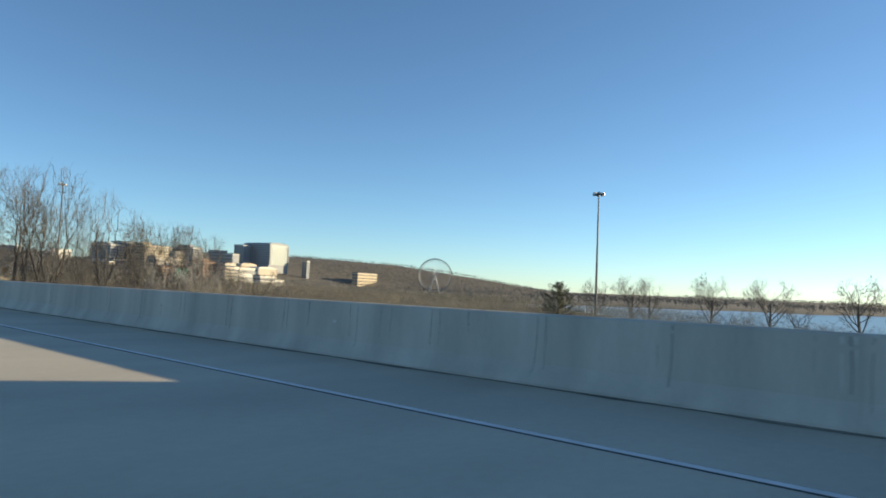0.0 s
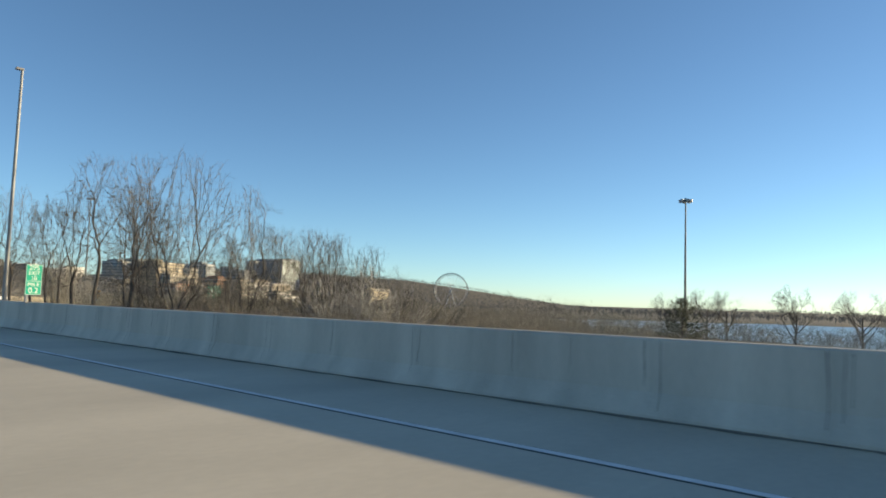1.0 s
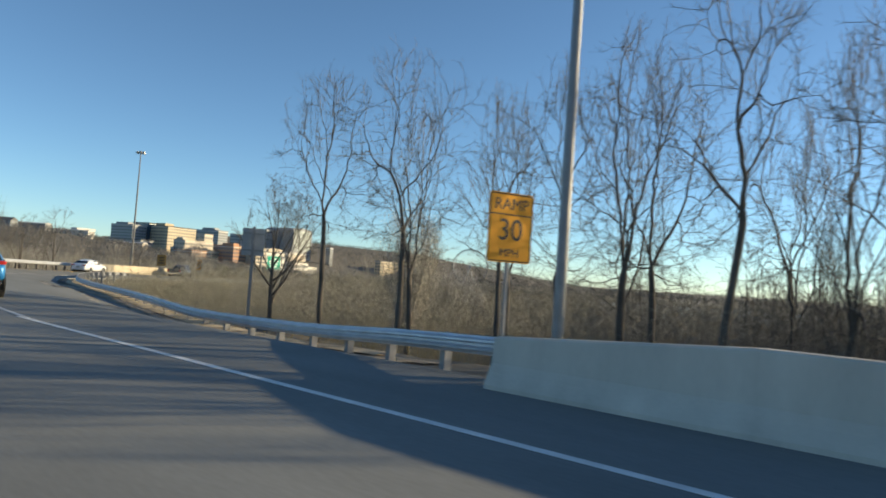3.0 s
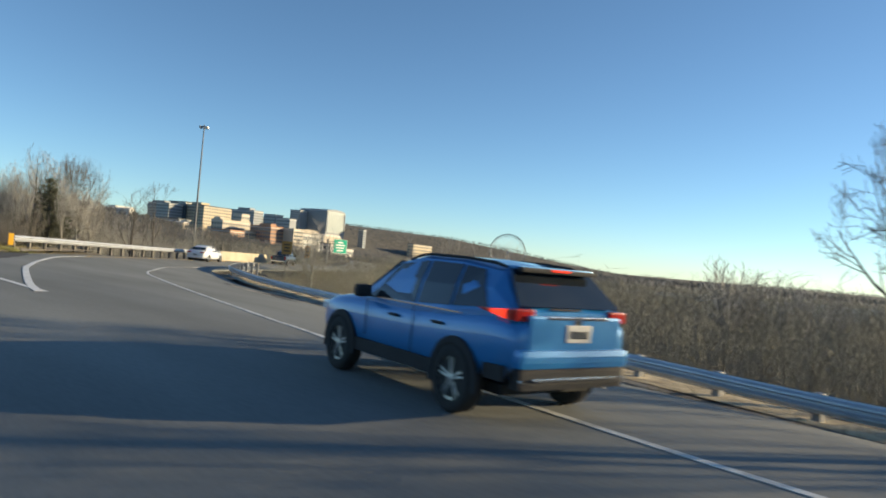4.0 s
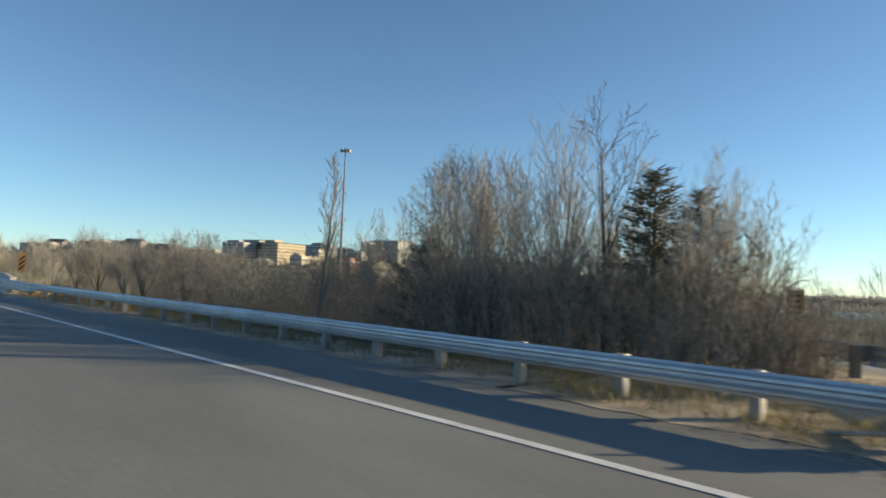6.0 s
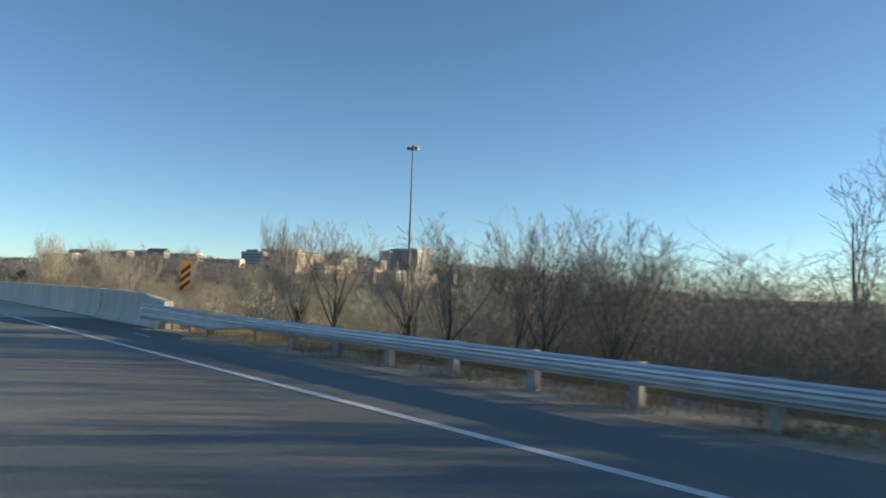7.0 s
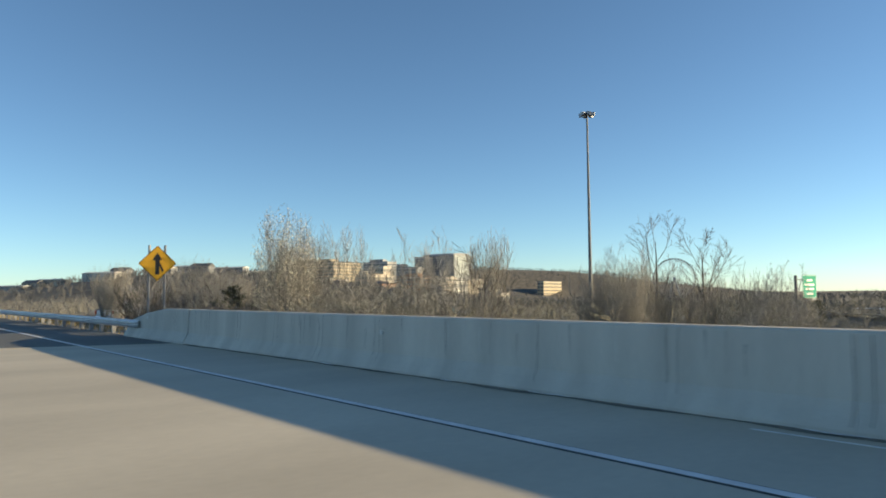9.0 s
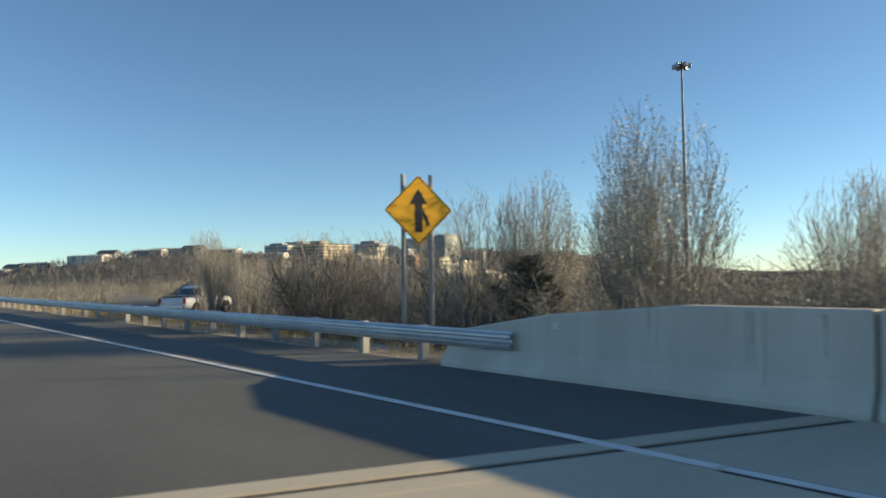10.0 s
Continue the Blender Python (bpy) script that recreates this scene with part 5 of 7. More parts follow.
# trees beyond the ramp's guardrail
tree("spread", -77.3, 15.9, 5.4, "vine-hung bare tree with broken upright limbs", 0, 0.8)
tree("vase", -72.6, 18.5, 4.8, "small tree with the first pale leaves", 1, 1.0, leaves=BLOSSOM)
for x, y, top in ((-89.2, 37.7, 3.4), (-87.4, 38.3, 2.8), (-84.5, 36.5, 2.6)):
    tree("bowl", x, y, top, "bare tree standing above the brush", group="trees above the brush")
tree("haze", -135.6, 43.9, 4.9, "bare rounded tree beyond the ramp", 0, 1.3)
tree("fan", -136.6, 44.8, 4.4, "bare rounded tree beyond the ramp", 1, 1.3)
for x, y, top in ((-139.0, 61.7, 4.2), (-134.8, 63.8, 5.3), (-130.9, 65.4, 4.8), (-127.5, 66.6, 5.0), (-121, 70, 2.4), (-150, 66, 2.6)):
    tree("fan", x, y, top, "distant bare tree standing above the brush", group="trees above the brush")
for x, y, top in ((-66.2, 178, 8.7), (-84, 170.5, 7.9), (-80, 173, 7.6), (-52.9, 182.5, 8.4), (-34.2, 186.9, 8.9), (-92, 165, 6.0), (-24, 180, 3.0), (-45, 176, 1.5)):
    tree("spread", x, y, top, "bare tree against the river", group="trees by the river")

# clump in the gore between carriageway and ramp
CLUMP = "trees in the gore"
tree("sparse", -127.1, 14.8, 7.0, "thin bare tree rising out of a thicket", 1, group=CLUMP)
tree("haze", -129.6, 15.5, 6.9, "pale many-stemmed bare tree", 0, 1.15, group=CLUMP)
tree("haze", -128.4, 14.3, 5.9, "pale many-stemmed bare tree", 1, 1.1, group=CLUMP)
tree("haze", -130.9, 14.6, 5.8, "pale many-stemmed bare tree", 2, 1.1, group=CLUMP)
tree("forest", -139.3, 20.6, 7.6, "bare tree behind the thicket", group=CLUMP)
for x, y, top, v in ((-140.8, 22.0, 7.6, 0), (-136.4, 20.2, 6.6, 3), (-143.4, 23.4, 7.6, 4), (-139.0, 20.6, 7.2, 1)):
    tree("forest", x, y, top, "rounded bare tree behind the thicket", v, 1.1, group=CLUMP)
tree("forest", -136.5, 19.0, 6.6, "bare tree behind the thicket", group=CLUMP)
tree("haze", -123.3, 12.8, 4.7, "upright bare shrub tree at the thicket's edge", 2, 0.8, group=CLUMP)
tree("haze", -124.0, 13.6, 4.4, "bushy grey bare tree at the thicket's edge", 2, 0.6, group=CLUMP)
for x, y, top, v in ((-123.2, 13.6, 3.4, 2), (-122.3, 12.2, 2.6, 1), (-123.6, 12.2, 3.2, 0), (-121.3, 11.2, 1.7, 2), (-120.6, 11.0, 1.4, 3), (-121.2, 12.1, 1.8, 1)):
    tree("shrub", x, y, top, "dense many-stemmed bare shrub in the gore thicket", v, 0.8, "gore shrubs", name="shrub")
for x, y, top, v in ((-132.6, 14.8, 6.0, 1), (-134.6, 15.0, 5.4, 2), (-132.2, 16.8, 6.3, 0), (-136.2, 14.6, 4.4, 1), (-127.6, 16.8, 5.6, 2)):
    tree("haze", x, y, top, "rounded bare tree with fine grey twigs", v, 1.2, group=CLUMP)
for k in range(10):
    a, q = k * 2.4, math.sqrt(k / 10)
    tree("shrub", -127.9 - 3.2 * q * math.cos(a) + 1.8 * q * math.sin(a), 13.4 + 2.4 * q * math.cos(a) + 2.2 * q * math.sin(a), 3.4 - 0.8 * q * q - 0.4 * (k % 3), "dense many-stemmed bare shrub in the gore thicket", k, 0.8, "gore shrubs", name="shrub")
tree("poplar", -137.5, 12.6, 6.4, "narrow pale poplar standing alone", 0, 1.15)
for x, y, top in ((-144, 26, 4.0), (-148, 31, 4.4), (-152, 28, 3.6), (-157, 33, 3.8), (-163, 40, 4.0), (-147, 19, 2.2)):
    tree("forest", x, y, top, "bare tree in the brush between the roads", group="trees between the roads", wide=1.1)

for x, y, top, wide in ((-154.8, 10.1, 3.75, 1.15), (-155.4, 9.3, 2.9, 1.0), (-151.7, 10.5, 3.0, 1.2), (-150.9, 11.0, 3.6, 1.1), (-150.0, 12.6, 4.0, 1.0), (-148.6, 12.2, 3.9, 1.1), (-147.0, 12.6, 3.7, 1.1), (-153.4, 13.4, 3.2, 1.1), (-158.0, 15.0, 3.4, 1.1)):
    tree("bowl", x, y, top, "bowl-shaped bare tree in the brush by the guardrail", wide=wide, group="trees between the roads")
tree("sparse", -156.0, 14.0, 4.2, "thin bare tree with a forked top", 1, 0.9, group="trees between the roads")
for x, y, top, v in ((-164.9, 14.05, 3.6, 0), (-164.2, 14.6, 3.2, 2)):
    tree("fan", x, y, top, "thin budding tree beside the bridge", v, 0.9, group="trees between the roads")

# trees along the second bridge
tree("vase", -160.1, 10.9, 4.4, "small fan-shaped pale bare tree by the bridge", 1, 1.0)
BEYOND = "trees beyond the second bridge"
for x, y, top in ((-192.0, 50.0, 5.0), (-186.5, 52.0, 4.6), (-184.0, 54.5, 5.2), (-181.0, 58.0, 4.6)):
    tree(("fan", "forest", "vase", "spread")[int(-x * 7) % 4], x, y, top, "pale bare tree with fine upright twigs", group=BEYOND, wide=0.9)
tree("vase", -209.5, 12.95, 6.4, "pale tree in first white blossom", 0, 0.98, leaves=BLOSSOM)
tree("vase", -211.0, 14.6, 5.2, "pale tree in first white blossom", 1, 0.9, leaves=BLOSSOM)
tree("vase", -214.4, 14.2, 5.3, "bushy tree in first white blossom", 2, 0.8, leaves=BLOSSOM)
tree("fan", -213.4, 10.2, 4.2, "slender bare tree with a forked crown", 1, 0.8)
for x, y, top, wide in ((-228.2, 13.2, 3.9, 1.4), (-225.7, 13.5, 3.8, 1.4), (-224.7, 15.1, 3.8, 1.4), (-230.5, 12.0, 3.4, 1.3), (-222.0, 14.6, 3.6, 1.3), (-219.5, 13.2, 3.5, 1.3), (-217.2, 12.4, 3.3, 1.3)):
    tree("haze", x, y, top, "dense bushy bare tree behind the guardrail", wide=wide, group="trees past the bridge")
tree("vase", -235.4, 11.9, 4.8, "narrow bushy bare tree behind the guardrail", 0, 0.8, group="trees past the bridge")
tree("fan", -213.6, 18.5, 6.6, "slim bare tree with a forked top", 2, 0.75)
for x, y, top, v in ((-205.8, 31.0, 4.0, 0), (-202.9, 30.7, 4.3, 1), (-203.2, 33.0, 3.5, 2), (-199.2, 37.6, 3.7, 1), (-201.6, 36.3, 3.4, 0), (-199.0, 40.0, 3.0, 2)):
    tree("vase", x, y, top, "small pale vase-shaped tree above the brush", v, 1.1, group=BEYOND)
for x, y, top in ((-200.5, 17.6, 4.7),):
    tree("sparse", x, y, top, "thin bare tree with a few bent limbs", group=BEYOND, wide=1.1)
tree("sparse", -205.4, 37.6, 7.4, "leaning forked bare tree", 0, 1.2)
tree("sparse", -203.8, 39.4, 6.6, "leaning forked bare tree", 1, 1.3)
for x, y, top in ((-222.2, 18.2, 5.4), (-220.1, 20.3, 6.2), (-217.5, 22, 5.0), (-213.9, 22.8, 5.4), (-203.9, 15.2, 3.7), (-202.4, 16.3, 4.3), (-201.2, 17.2, 3.4), (-209.3, 26.0, 5.7), (-207.6, 19.7, 4.4), (-205.4, 33.0, 4.6), (-204.0, 34.5, 4.6), (-190.2, 44.0, 4.3), (-187.0, 45.3, 4.0), (-194, 30, 2.8), (-188, 34, 3.4), (-183, 33, 3.0)):
    tree(("haze", "vase", "haze", "fan")[int(-x * 10) % 4], x, y, top + 0.3, "bushy pale bare tree", group=BEYOND)
for x, y, top in ((-227.9, 9.1, 3.9), (-226.1, 12.8, 3.6), (-224.7, 15.1, 3.5), (-236, 21, 3.9), (-229, 17, 3.9), (-233, 20, 4.2), (-238, 22, 4.0), (-243, 18, 3.8), (-248, 22, 4.0)):
    tree("vase", x, y, top, "low bushy bare tree behind the guardrail", group="trees past the bridge", wide=1.2)
for k in range(6):
    tree("shrub", -213.5 - 2.0 * k, edge_y(-213.5 - 2.0 * k) + planted.uniform(6.2, 10.5), planted.uniform(1.6, 3.4), "dense bare shrub behind the guardrail", k, 1.0, "shrubs behind the guardrail", name="shrub")
for x, y, top, s in ((-156.9, 8.9, 1.75, 0), (-164.1, 14.5, 1.3, 0), (-160.6, 8.9, 1.0, 1), (-197, 12.5, 1.6, 0), (-188.5, 13.5, 1.5, 1), (-205.6, 10.6, 1.5, 0)):
    tree("shrub", x, y, top, "shrub in white blossom beside the barrier", s, 0.7, "blossoming shrubs", BLOSSOM_SHRUB, name="shrub")


# conifers
def cedar_meshes(seed, height, width, boughs, rounded):
    """A conifer: upswept boughs in loose whorls, each hung with short needle sprays."""
    rs = np.random.default_rng(seed)
    trunk = tubes("trunk", [(0, 0, -0.3), (0, 0, height * 0.5)], [(0, 0, height * 0.5), (0, 0, height)], [0.13, 0.08], [0.08, 0.01], 8)
    P0, P1, R = [], [], []
    for k in range(boughs):
        f = 0.04 + 0.94 * ((k + rs.uniform(0, 1)) / boughs) ** 0.9
        a = k * 2.4 + rs.normal(0, 0.4)
        reach = width * ((1 - f * f) ** 0.8 if rounded else (1.02 - f) ** 0.85) * rs.uniform(0.55, 1.1) + 0.12
        rise = rs.uniform(0.15, 0.55)
        n = int(10 + 17 * reach)
        s = rs.uniform(0.12, 1.0, n)
        c = np.stack([np.cos(a) * reach * s, np.sin(a) * reach * s, f * height + reach * rise * s**1.6 - 0.1 * reach], 1) + rs.normal(0, 0.09, (n, 3))
        d = np.stack([np.cos(a) + rs.normal(0, 0.6, n), np.sin(a) + rs.normal(0, 0.6, n), rs.uniform(0.1, 1.0, n)], 1)
        d /= np.linalg.norm(d, axis=1, keepdims=True)
        ln = rs.uniform(0.14, 0.42, n)[:, None]
        P0.append(c - d * ln * 0.4)
        P1.append(c + d * ln * 0.6)
        R.append(rs.uniform(0.015, 0.042, n))
    r = np.concatenate(R)
    crown = tubes("crown", np.concatenate(P0), np.concatenate(P1), r, r * 0.2, 3)
    return mesh_of(trunk, M_BARK, "trunk"), mesh_of(crown, M_CEDAR, "crown")


CEDARS = [cedar_meshes(5, 7.0, 2.7, 95, False), cedar_meshes(6, 6.0, 3.0, 90, True)]


def cedar(x, y, top, label, v=0, wide=1.0):
    z = float(ground_z(x, y))
    s = (top - z) / (7.0, 6.0)[v]
    root = thing("cedar_tree", label, "tree")
    root.matrix_basis = pose(x, y, z, 0, 0, 40 * v + 13) @ Matrix.Diagonal((s * wide, s * wide, s, 1))
    for me in CEDARS[v]:
        new(me.name, me).parent = root


tree("fan", -129.6, 19.6, 5.8, "pale bare tree at the thicket's back", 0, group=CLUMP)
tree("vase", -126.4, 17.9, 4.6, "pale many-stemmed bare tree", 2, 1.1, group=CLUMP)
tree("sparse", -134.6, 24.2, 6.4, "thin bare tree behind the thicket", 2, 1.2, group=CLUMP)
tree("sparse", -148.1, 32.6, 7.6, "thin bare tree behind the thicket", 0, 1.2, group=CLUMP)
tree("haze", -123.9, 16.6, 4.5, "bushy grey bare tree in front of a cedar", 1, 1.15, group=CLUMP)
cedar(-126.1, 15.4, 4.65, "dark green cedar inside the bare thicket", 0, 1.3)
cedar(-124.7, 15.1, 4.0, "smaller dark cedar at the thicket's edge", 0, 1.2)
tree("haze", -123.9, 15.8, 4.7, "bushy grey bare tree beside a cedar", 0, 0.7, group=CLUMP)
cedar(-134.2, 14.8, 3.0, "dark evergreen in the bare thicket", 1)
cedar(-55.8, 89.2, 3.2, "dark rounded evergreen above the brush", 1, 0.95)
cedar(-212.4, 11.6, 2.1, "dark evergreen among pale bare trees", 1, 0.9)
cedar(-222, 100, 0.5, "dark conifer near the far sign", 1, 0.8)


# ---- brush ----
def thicket(name, label, boxes, mat, seed, twigs=6, thick=1.0, dense=1.25, ragged=0.65):
    """Uncountable stems with forking twigs. boxes: x0, x1, y0, y1 (offsets from the edge line), count, lowest and highest top; or domes: centre x and y, half length, half width, turn, count, lowest and highest top."""
    rs = np.random.default_rng(seed)
    P0, P1, R0, R1 = [], [], [], []
    for row in boxes:
        count, low, high = int(row[-3] * dense), row[-2], row[-1]
        swell = np.ones(count)
        if len(row) == 8:
            cx, cy, a, b, turn = row[:5]
            rr, an = np.sqrt(rs.uniform(0, 1, count)), rs.uniform(0, 2 * math.pi, count)
            u, v = a * rr * np.cos(an), b * rr * np.sin(an)
            x, y = cx + u * math.cos(turn) - v * math.sin(turn), cy + u * math.sin(turn) + v * math.cos(turn)
            swell = 1.1 - 0.6 * rr**3
        else:
            x0, x1, y0, y1 = row[:4]
            x = rs.uniform(x0, x1, count)
            y = edge_y(np.clip(x, -420, 60)) + rs.uniform(y0, y1, count)
        c = 0.5 * (IN_PTS + OUT_PTS)
        near = np.min(np.hypot(x[:, None] - c[None, ::2, 0], y[:, None] - c[None, ::2, 1]), 1)
        sx = np.linspace(-330, -216, 60)
        sy = np.interp(sx, [-330, -285, -252, -226, -216], [34, 22.5, 16.0, 12.6, 14])
        lane = np.min(np.hypot(x[:, None] - sx[None], y[:, None] - sy[None]), 1)
        keep = ((near > 7.2) | (x > -60)) & (lane > 3.2)
        room = np.clip(np.minimum((y - edge_y(np.clip(x, -420, 60)) - 4.0) / 5.0, (near - 6.8) / 4.5), 0.08, 1.0)
        room = np.where(x > -60, np.clip((y - edge_y(np.clip(x, -420, 60)) - 4.0) / 5.0, 0.08, 1.0), room)
        x, y, swell, room = x[keep], y[keep], swell[keep], room[keep]
        k = len(x)
        z = ground_z(x, y) - 0.1
        top = low + (high - low) * np.clip(rs.uniform(0.75 - ragged, 0.75, k) + 0.2 + 0.28 * np.sin(x * 0.35 + 1.3 * np.sin(y * 0.21)) * np.cos(y * 0.27) + 0.2 * np.sin(x * 1.1 + y * 0.7) * np.sin(y * 1.3 - x * 0.4), 0, 1)
        h = np.maximum(0.7, top * swell - z) * rs.uniform(0.82, 1.0, k)
        lean = np.clip(rs.normal(0, 0.48, (k, 2)), -0.85, 0.85) * room[:, None]
        p = np.stack([x, y, z], 1)
        far = np.clip(np.hypot(x + 110, y) / 60, 1, 3)
        r = np.minimum(h, 5.0) * 0.0031 * thick * far
        mid = p + np.stack([lean[:, 0] * np.minimum(h, 4) * 0.35, lean[:, 1] * np.minimum(h, 4) * 0.35, h * 0.5], 1)
        tip = mid + np.stack([lean[:, 0] * np.minimum(h, 4) * 0.7, lean[:, 1] * np.minimum(h, 4) * 0.7, h * 0.42], 1) + rs.normal(0, 0.04, (k, 3)) * np.minimum(h, 4)[:, None]
        P0 += [p, mid]
        P1 += [mid, tip]
        R0 += [r * 0.7, r * 0.5]
        R1 += [r * 0.5, r * 0.25]
        last = None
        for j in range(twigs):
            if last is not None and j % 2:
                f = rs.uniform(0.3, 0.8, k)[:, None]
                at, size = last[0] + (last[1] - last[0]) * f, 0.6
            else:
                f = rs.uniform(0, 1, k)[:, None] ** 0.7 * 0.88 + 0.12
                at, size = np.where(f < 0.5, p + (mid - p) * f / 0.5, mid + (tip - mid) * (f - 0.5) / 0.5), 1.0
            a = rs.uniform(0, 2 * math.pi, k)
            ln = (np.minimum(h, 4.5) * rs.uniform(0.16, 0.46, k) * size * np.clip(room * 1.5, 0.3, 1.0))[:, None]
            d = np.stack([np.cos(a), np.sin(a), rs.uniform(-0.15, 1.5, k)], 1)
            e = at + d / np.linalg.norm(d, axis=1, keepdims=True) * ln
            e[:, 2] = np.minimum(e[:, 2], z + h * 1.02)
            last = (at, e)
            P0.append(at)
            P1.append(e)
            R0.append(r * 0.55 * size)
            R1.append(r * 0.24)
    me = tubes(name, np.concatenate(P0), np.concatenate(P1), np.maximum(np.concatenate(R0), 0.0035), np.maximum(np.concatenate(R1), 0.0025), 3)
    ob = part(name, me, mat)
    return tagged(ob, label, "brush", kind="stuff")


thicket("brush", "tangled brown winter brush below the bridge barrier", [(-46, 10, 8, 36, 800, -2.2, -0.4), (-20, 20, 36, 130, 400, -3.4, -1.3), (-46, -37, 30, 130, 300, -1.4, 0.2), (-37, -20, 30, 130, 400, -2.6, -0.9), (-100, -60, 40, 100, 700, -0.4, 0.9), (-80, -46, 40, 150, 700, -1.4, 0.2), (-66, -45, 9.5, 24, 1900, 0.4, 1.9), (-64, -45, 24, 42, 1300, 0.8, 2.6), (-95, -62, 10, 40, 1100, 0.2, 2.3)], M_BRUSH_DARK, 1)
thicket("brush", "dense tan brush filling the low ground beyond the ramp", [(-128, -62, 10, 26, 2200, -0.8, 0.7), (-150, -62, 24, 62, 2600, -0.2, 1.3), (-150, -92, 55, 80, 900, 0.3, 1.4), (-105, -84, 60, 150, 420, 0.6, 1.6), (-84, -60, 60, 150, 420, -0.9, 0.6), (-240, -150, 60, 150, 900, 0.8, 1.9), (-150, -95, 60, 150, 900, -0.6, 0.6)], M_BRUSH, 2, 6, 0.75, 1.8, 0.4)
thicket("brush", "grey-brown thicket between the carriageway and the ramp", [(-127.8, 13.5, 4.4, 3.3, 2.45, 430, 1.4, 3.4), (-122.6, 11.4, 1.3, 1.2, 0.0, 150, 1.2, 2.2), (-127.6, 17.6, 1.6, 1.6, 0.0, 110, 1.8, 3.2), (-151, -121, 5.2, 13, 2100, 1.5, 2.9), (-151, -121, 13, 23, 1200, 1.2, 2.7), (-178, -150, 5.6, 9, 600, 0.6, 1.4), (-178, -148, 9, 14, 800, 0.4, 1.4), (-215, -142, 14, 50, 1500, 0.0, 1.4), (-172, -142, 12, 36, 800, 0.4, 1.5), (-224, -206, 5.5, 16, 900, 0.6, 2.0), (-204.5, 14.8, 4.5, 2.2, 2.9, 260, 1.2, 2.4), (-280, -224, 14.5, 26, 1400, 0.9, 2.3)], M_BRUSH_HAZED, 3)
thicket("brush", "tan winter brush below the second bridge", [(-206, -164, 6, 16, 1300, 0.0, 1.5), (-280, -200, 14, 50, 1300, 0.3, 1.7)], M_BRUSH, 4)
thicket("brush", "distant brown scrub towards the town", [(-420, -150, 50, 200, 1900, -3.2, -0.5), (-520, -280, 8, 130, 1800, -1.0, 2.0)], M_BRUSH_HAZED, 5, 4)


# ---- dry grass along the rails ----
def grass(name, label, boxes, mat, seed, flat=0.45, base=None):
    rs = np.random.default_rng(seed)
    P0, P1, R = [], [], []
    for x0, x1, d0, d1, count, low, high in boxes:
        x = rs.uniform(x0, x1, count)
        y = edge_y(x) + rs.uniform(d0, d1, count)
        ok = (np.sin(x * 2.1 + 2 * np.sin(y * 1.7)) + rs.normal(0, 0.7, count)) > -0.2
        x, y = x[ok], y[ok]
        h = rs.uniform(low, high, len(x))
        p = np.stack([x, y, ground_z(x, y) + 0.04 if base is None else 0 * x + base], 1)
        a = rs.normal(0, flat, (len(x), 2)) * h[:, None]
        P0.append(p)
        P1.append(p + np.stack([a[:, 0], a[:, 1], h], 1))
        R.append(h * 0.02 + 0.002)
    r = np.concatenate(R)
    ob = part(name, tubes(name, np.concatenate(P0), np.concatenate(P1), r, r * 0.2, 3), mat)
    return tagged(ob, label, "grass", kind="stuff")


grass("dry_grass", "dry straw-coloured grass under the guardrail", [(-124, -118, 2.6, 8, 4200, 0.12, 0.4), (-160, -121, 2.9, 6.5, 11000, 0.12, 0.42), (-250, -209, 2.9, 6, 5000, 0.12, 0.4), (-118, -64, 6.3, 9.5, 3000, 0.1, 0.35)], M_GRASS, 11)
grass("straw_litter", "straw and twigs scattered over the gore's dirt", [(-109.5, -107.8, 1.5, 2.1, 500, 0.01, 0.03), (-111, -109, 1.3, 2.9, 1300, 0.015, 0.04), (-113, -111, 1.5, 3.9, 1700, 0.015, 0.05), (-121, -113, 1.9, 5.0, 3200, 0.015, 0.05)], M_LITTER, 13, 6.0, 0.02)
grass("green_grass", "tufts of green grass on the gore's dirt", [(-118.5, -114.6, 3.0, 5.6, 1300, 0.05, 0.16), (-116.4, -114.2, 4.5, 5.8, 2200, 0.06, 0.24), (-124, -112.5, 2.6, 6.2, 4200, 0.04, 0.15)], M_GRASS_GREEN, 12, 0.45, -0.01)

# loose stones where the gore's dirt runs out on the pavement
rnd = random.Random(41)
stone_bm = bmesh.new()
for k in range(150):
    a, q = rnd.uniform(0, 2 * math.pi), rnd.uniform(0, 1) ** 0.7
    x, y = -106.5 + 1.1 * q * math.cos(a), 7.15 + 0.55 * q * math.sin(a) - 0.1 * q * math.cos(a)
    size = rnd.uniform(0.008, 0.03)
    if k < 4:
        x, y, size = (-106.7, -107.2, -108.1, -106.2)[k], (6.28, 5.97, 5.73, 7.3)[k], 0.04
    made = bmesh.ops.create_icosphere(stone_bm, subdivisions=1, radius=size, matrix=pose(x, y, paved_z(x, y) + size * 0.3, 0, 0, rnd.uniform(0, 360)) @ Matrix.Diagonal((rnd.uniform(0.8, 1.5), 1.0, rnd.uniform(0.45, 0.8), 1)))
    for v in made["verts"]:
        v.co += Vector((rnd.uniform(-1, 1), rnd.uniform(-1, 1), rnd.uniform(-1, 1))) * size * 0.18
stones = part("gravel", stone_bm, M_DUST)
tagged(stones, "loose pale stones scattered over the gore's tip", "gravel", kind="stuff")

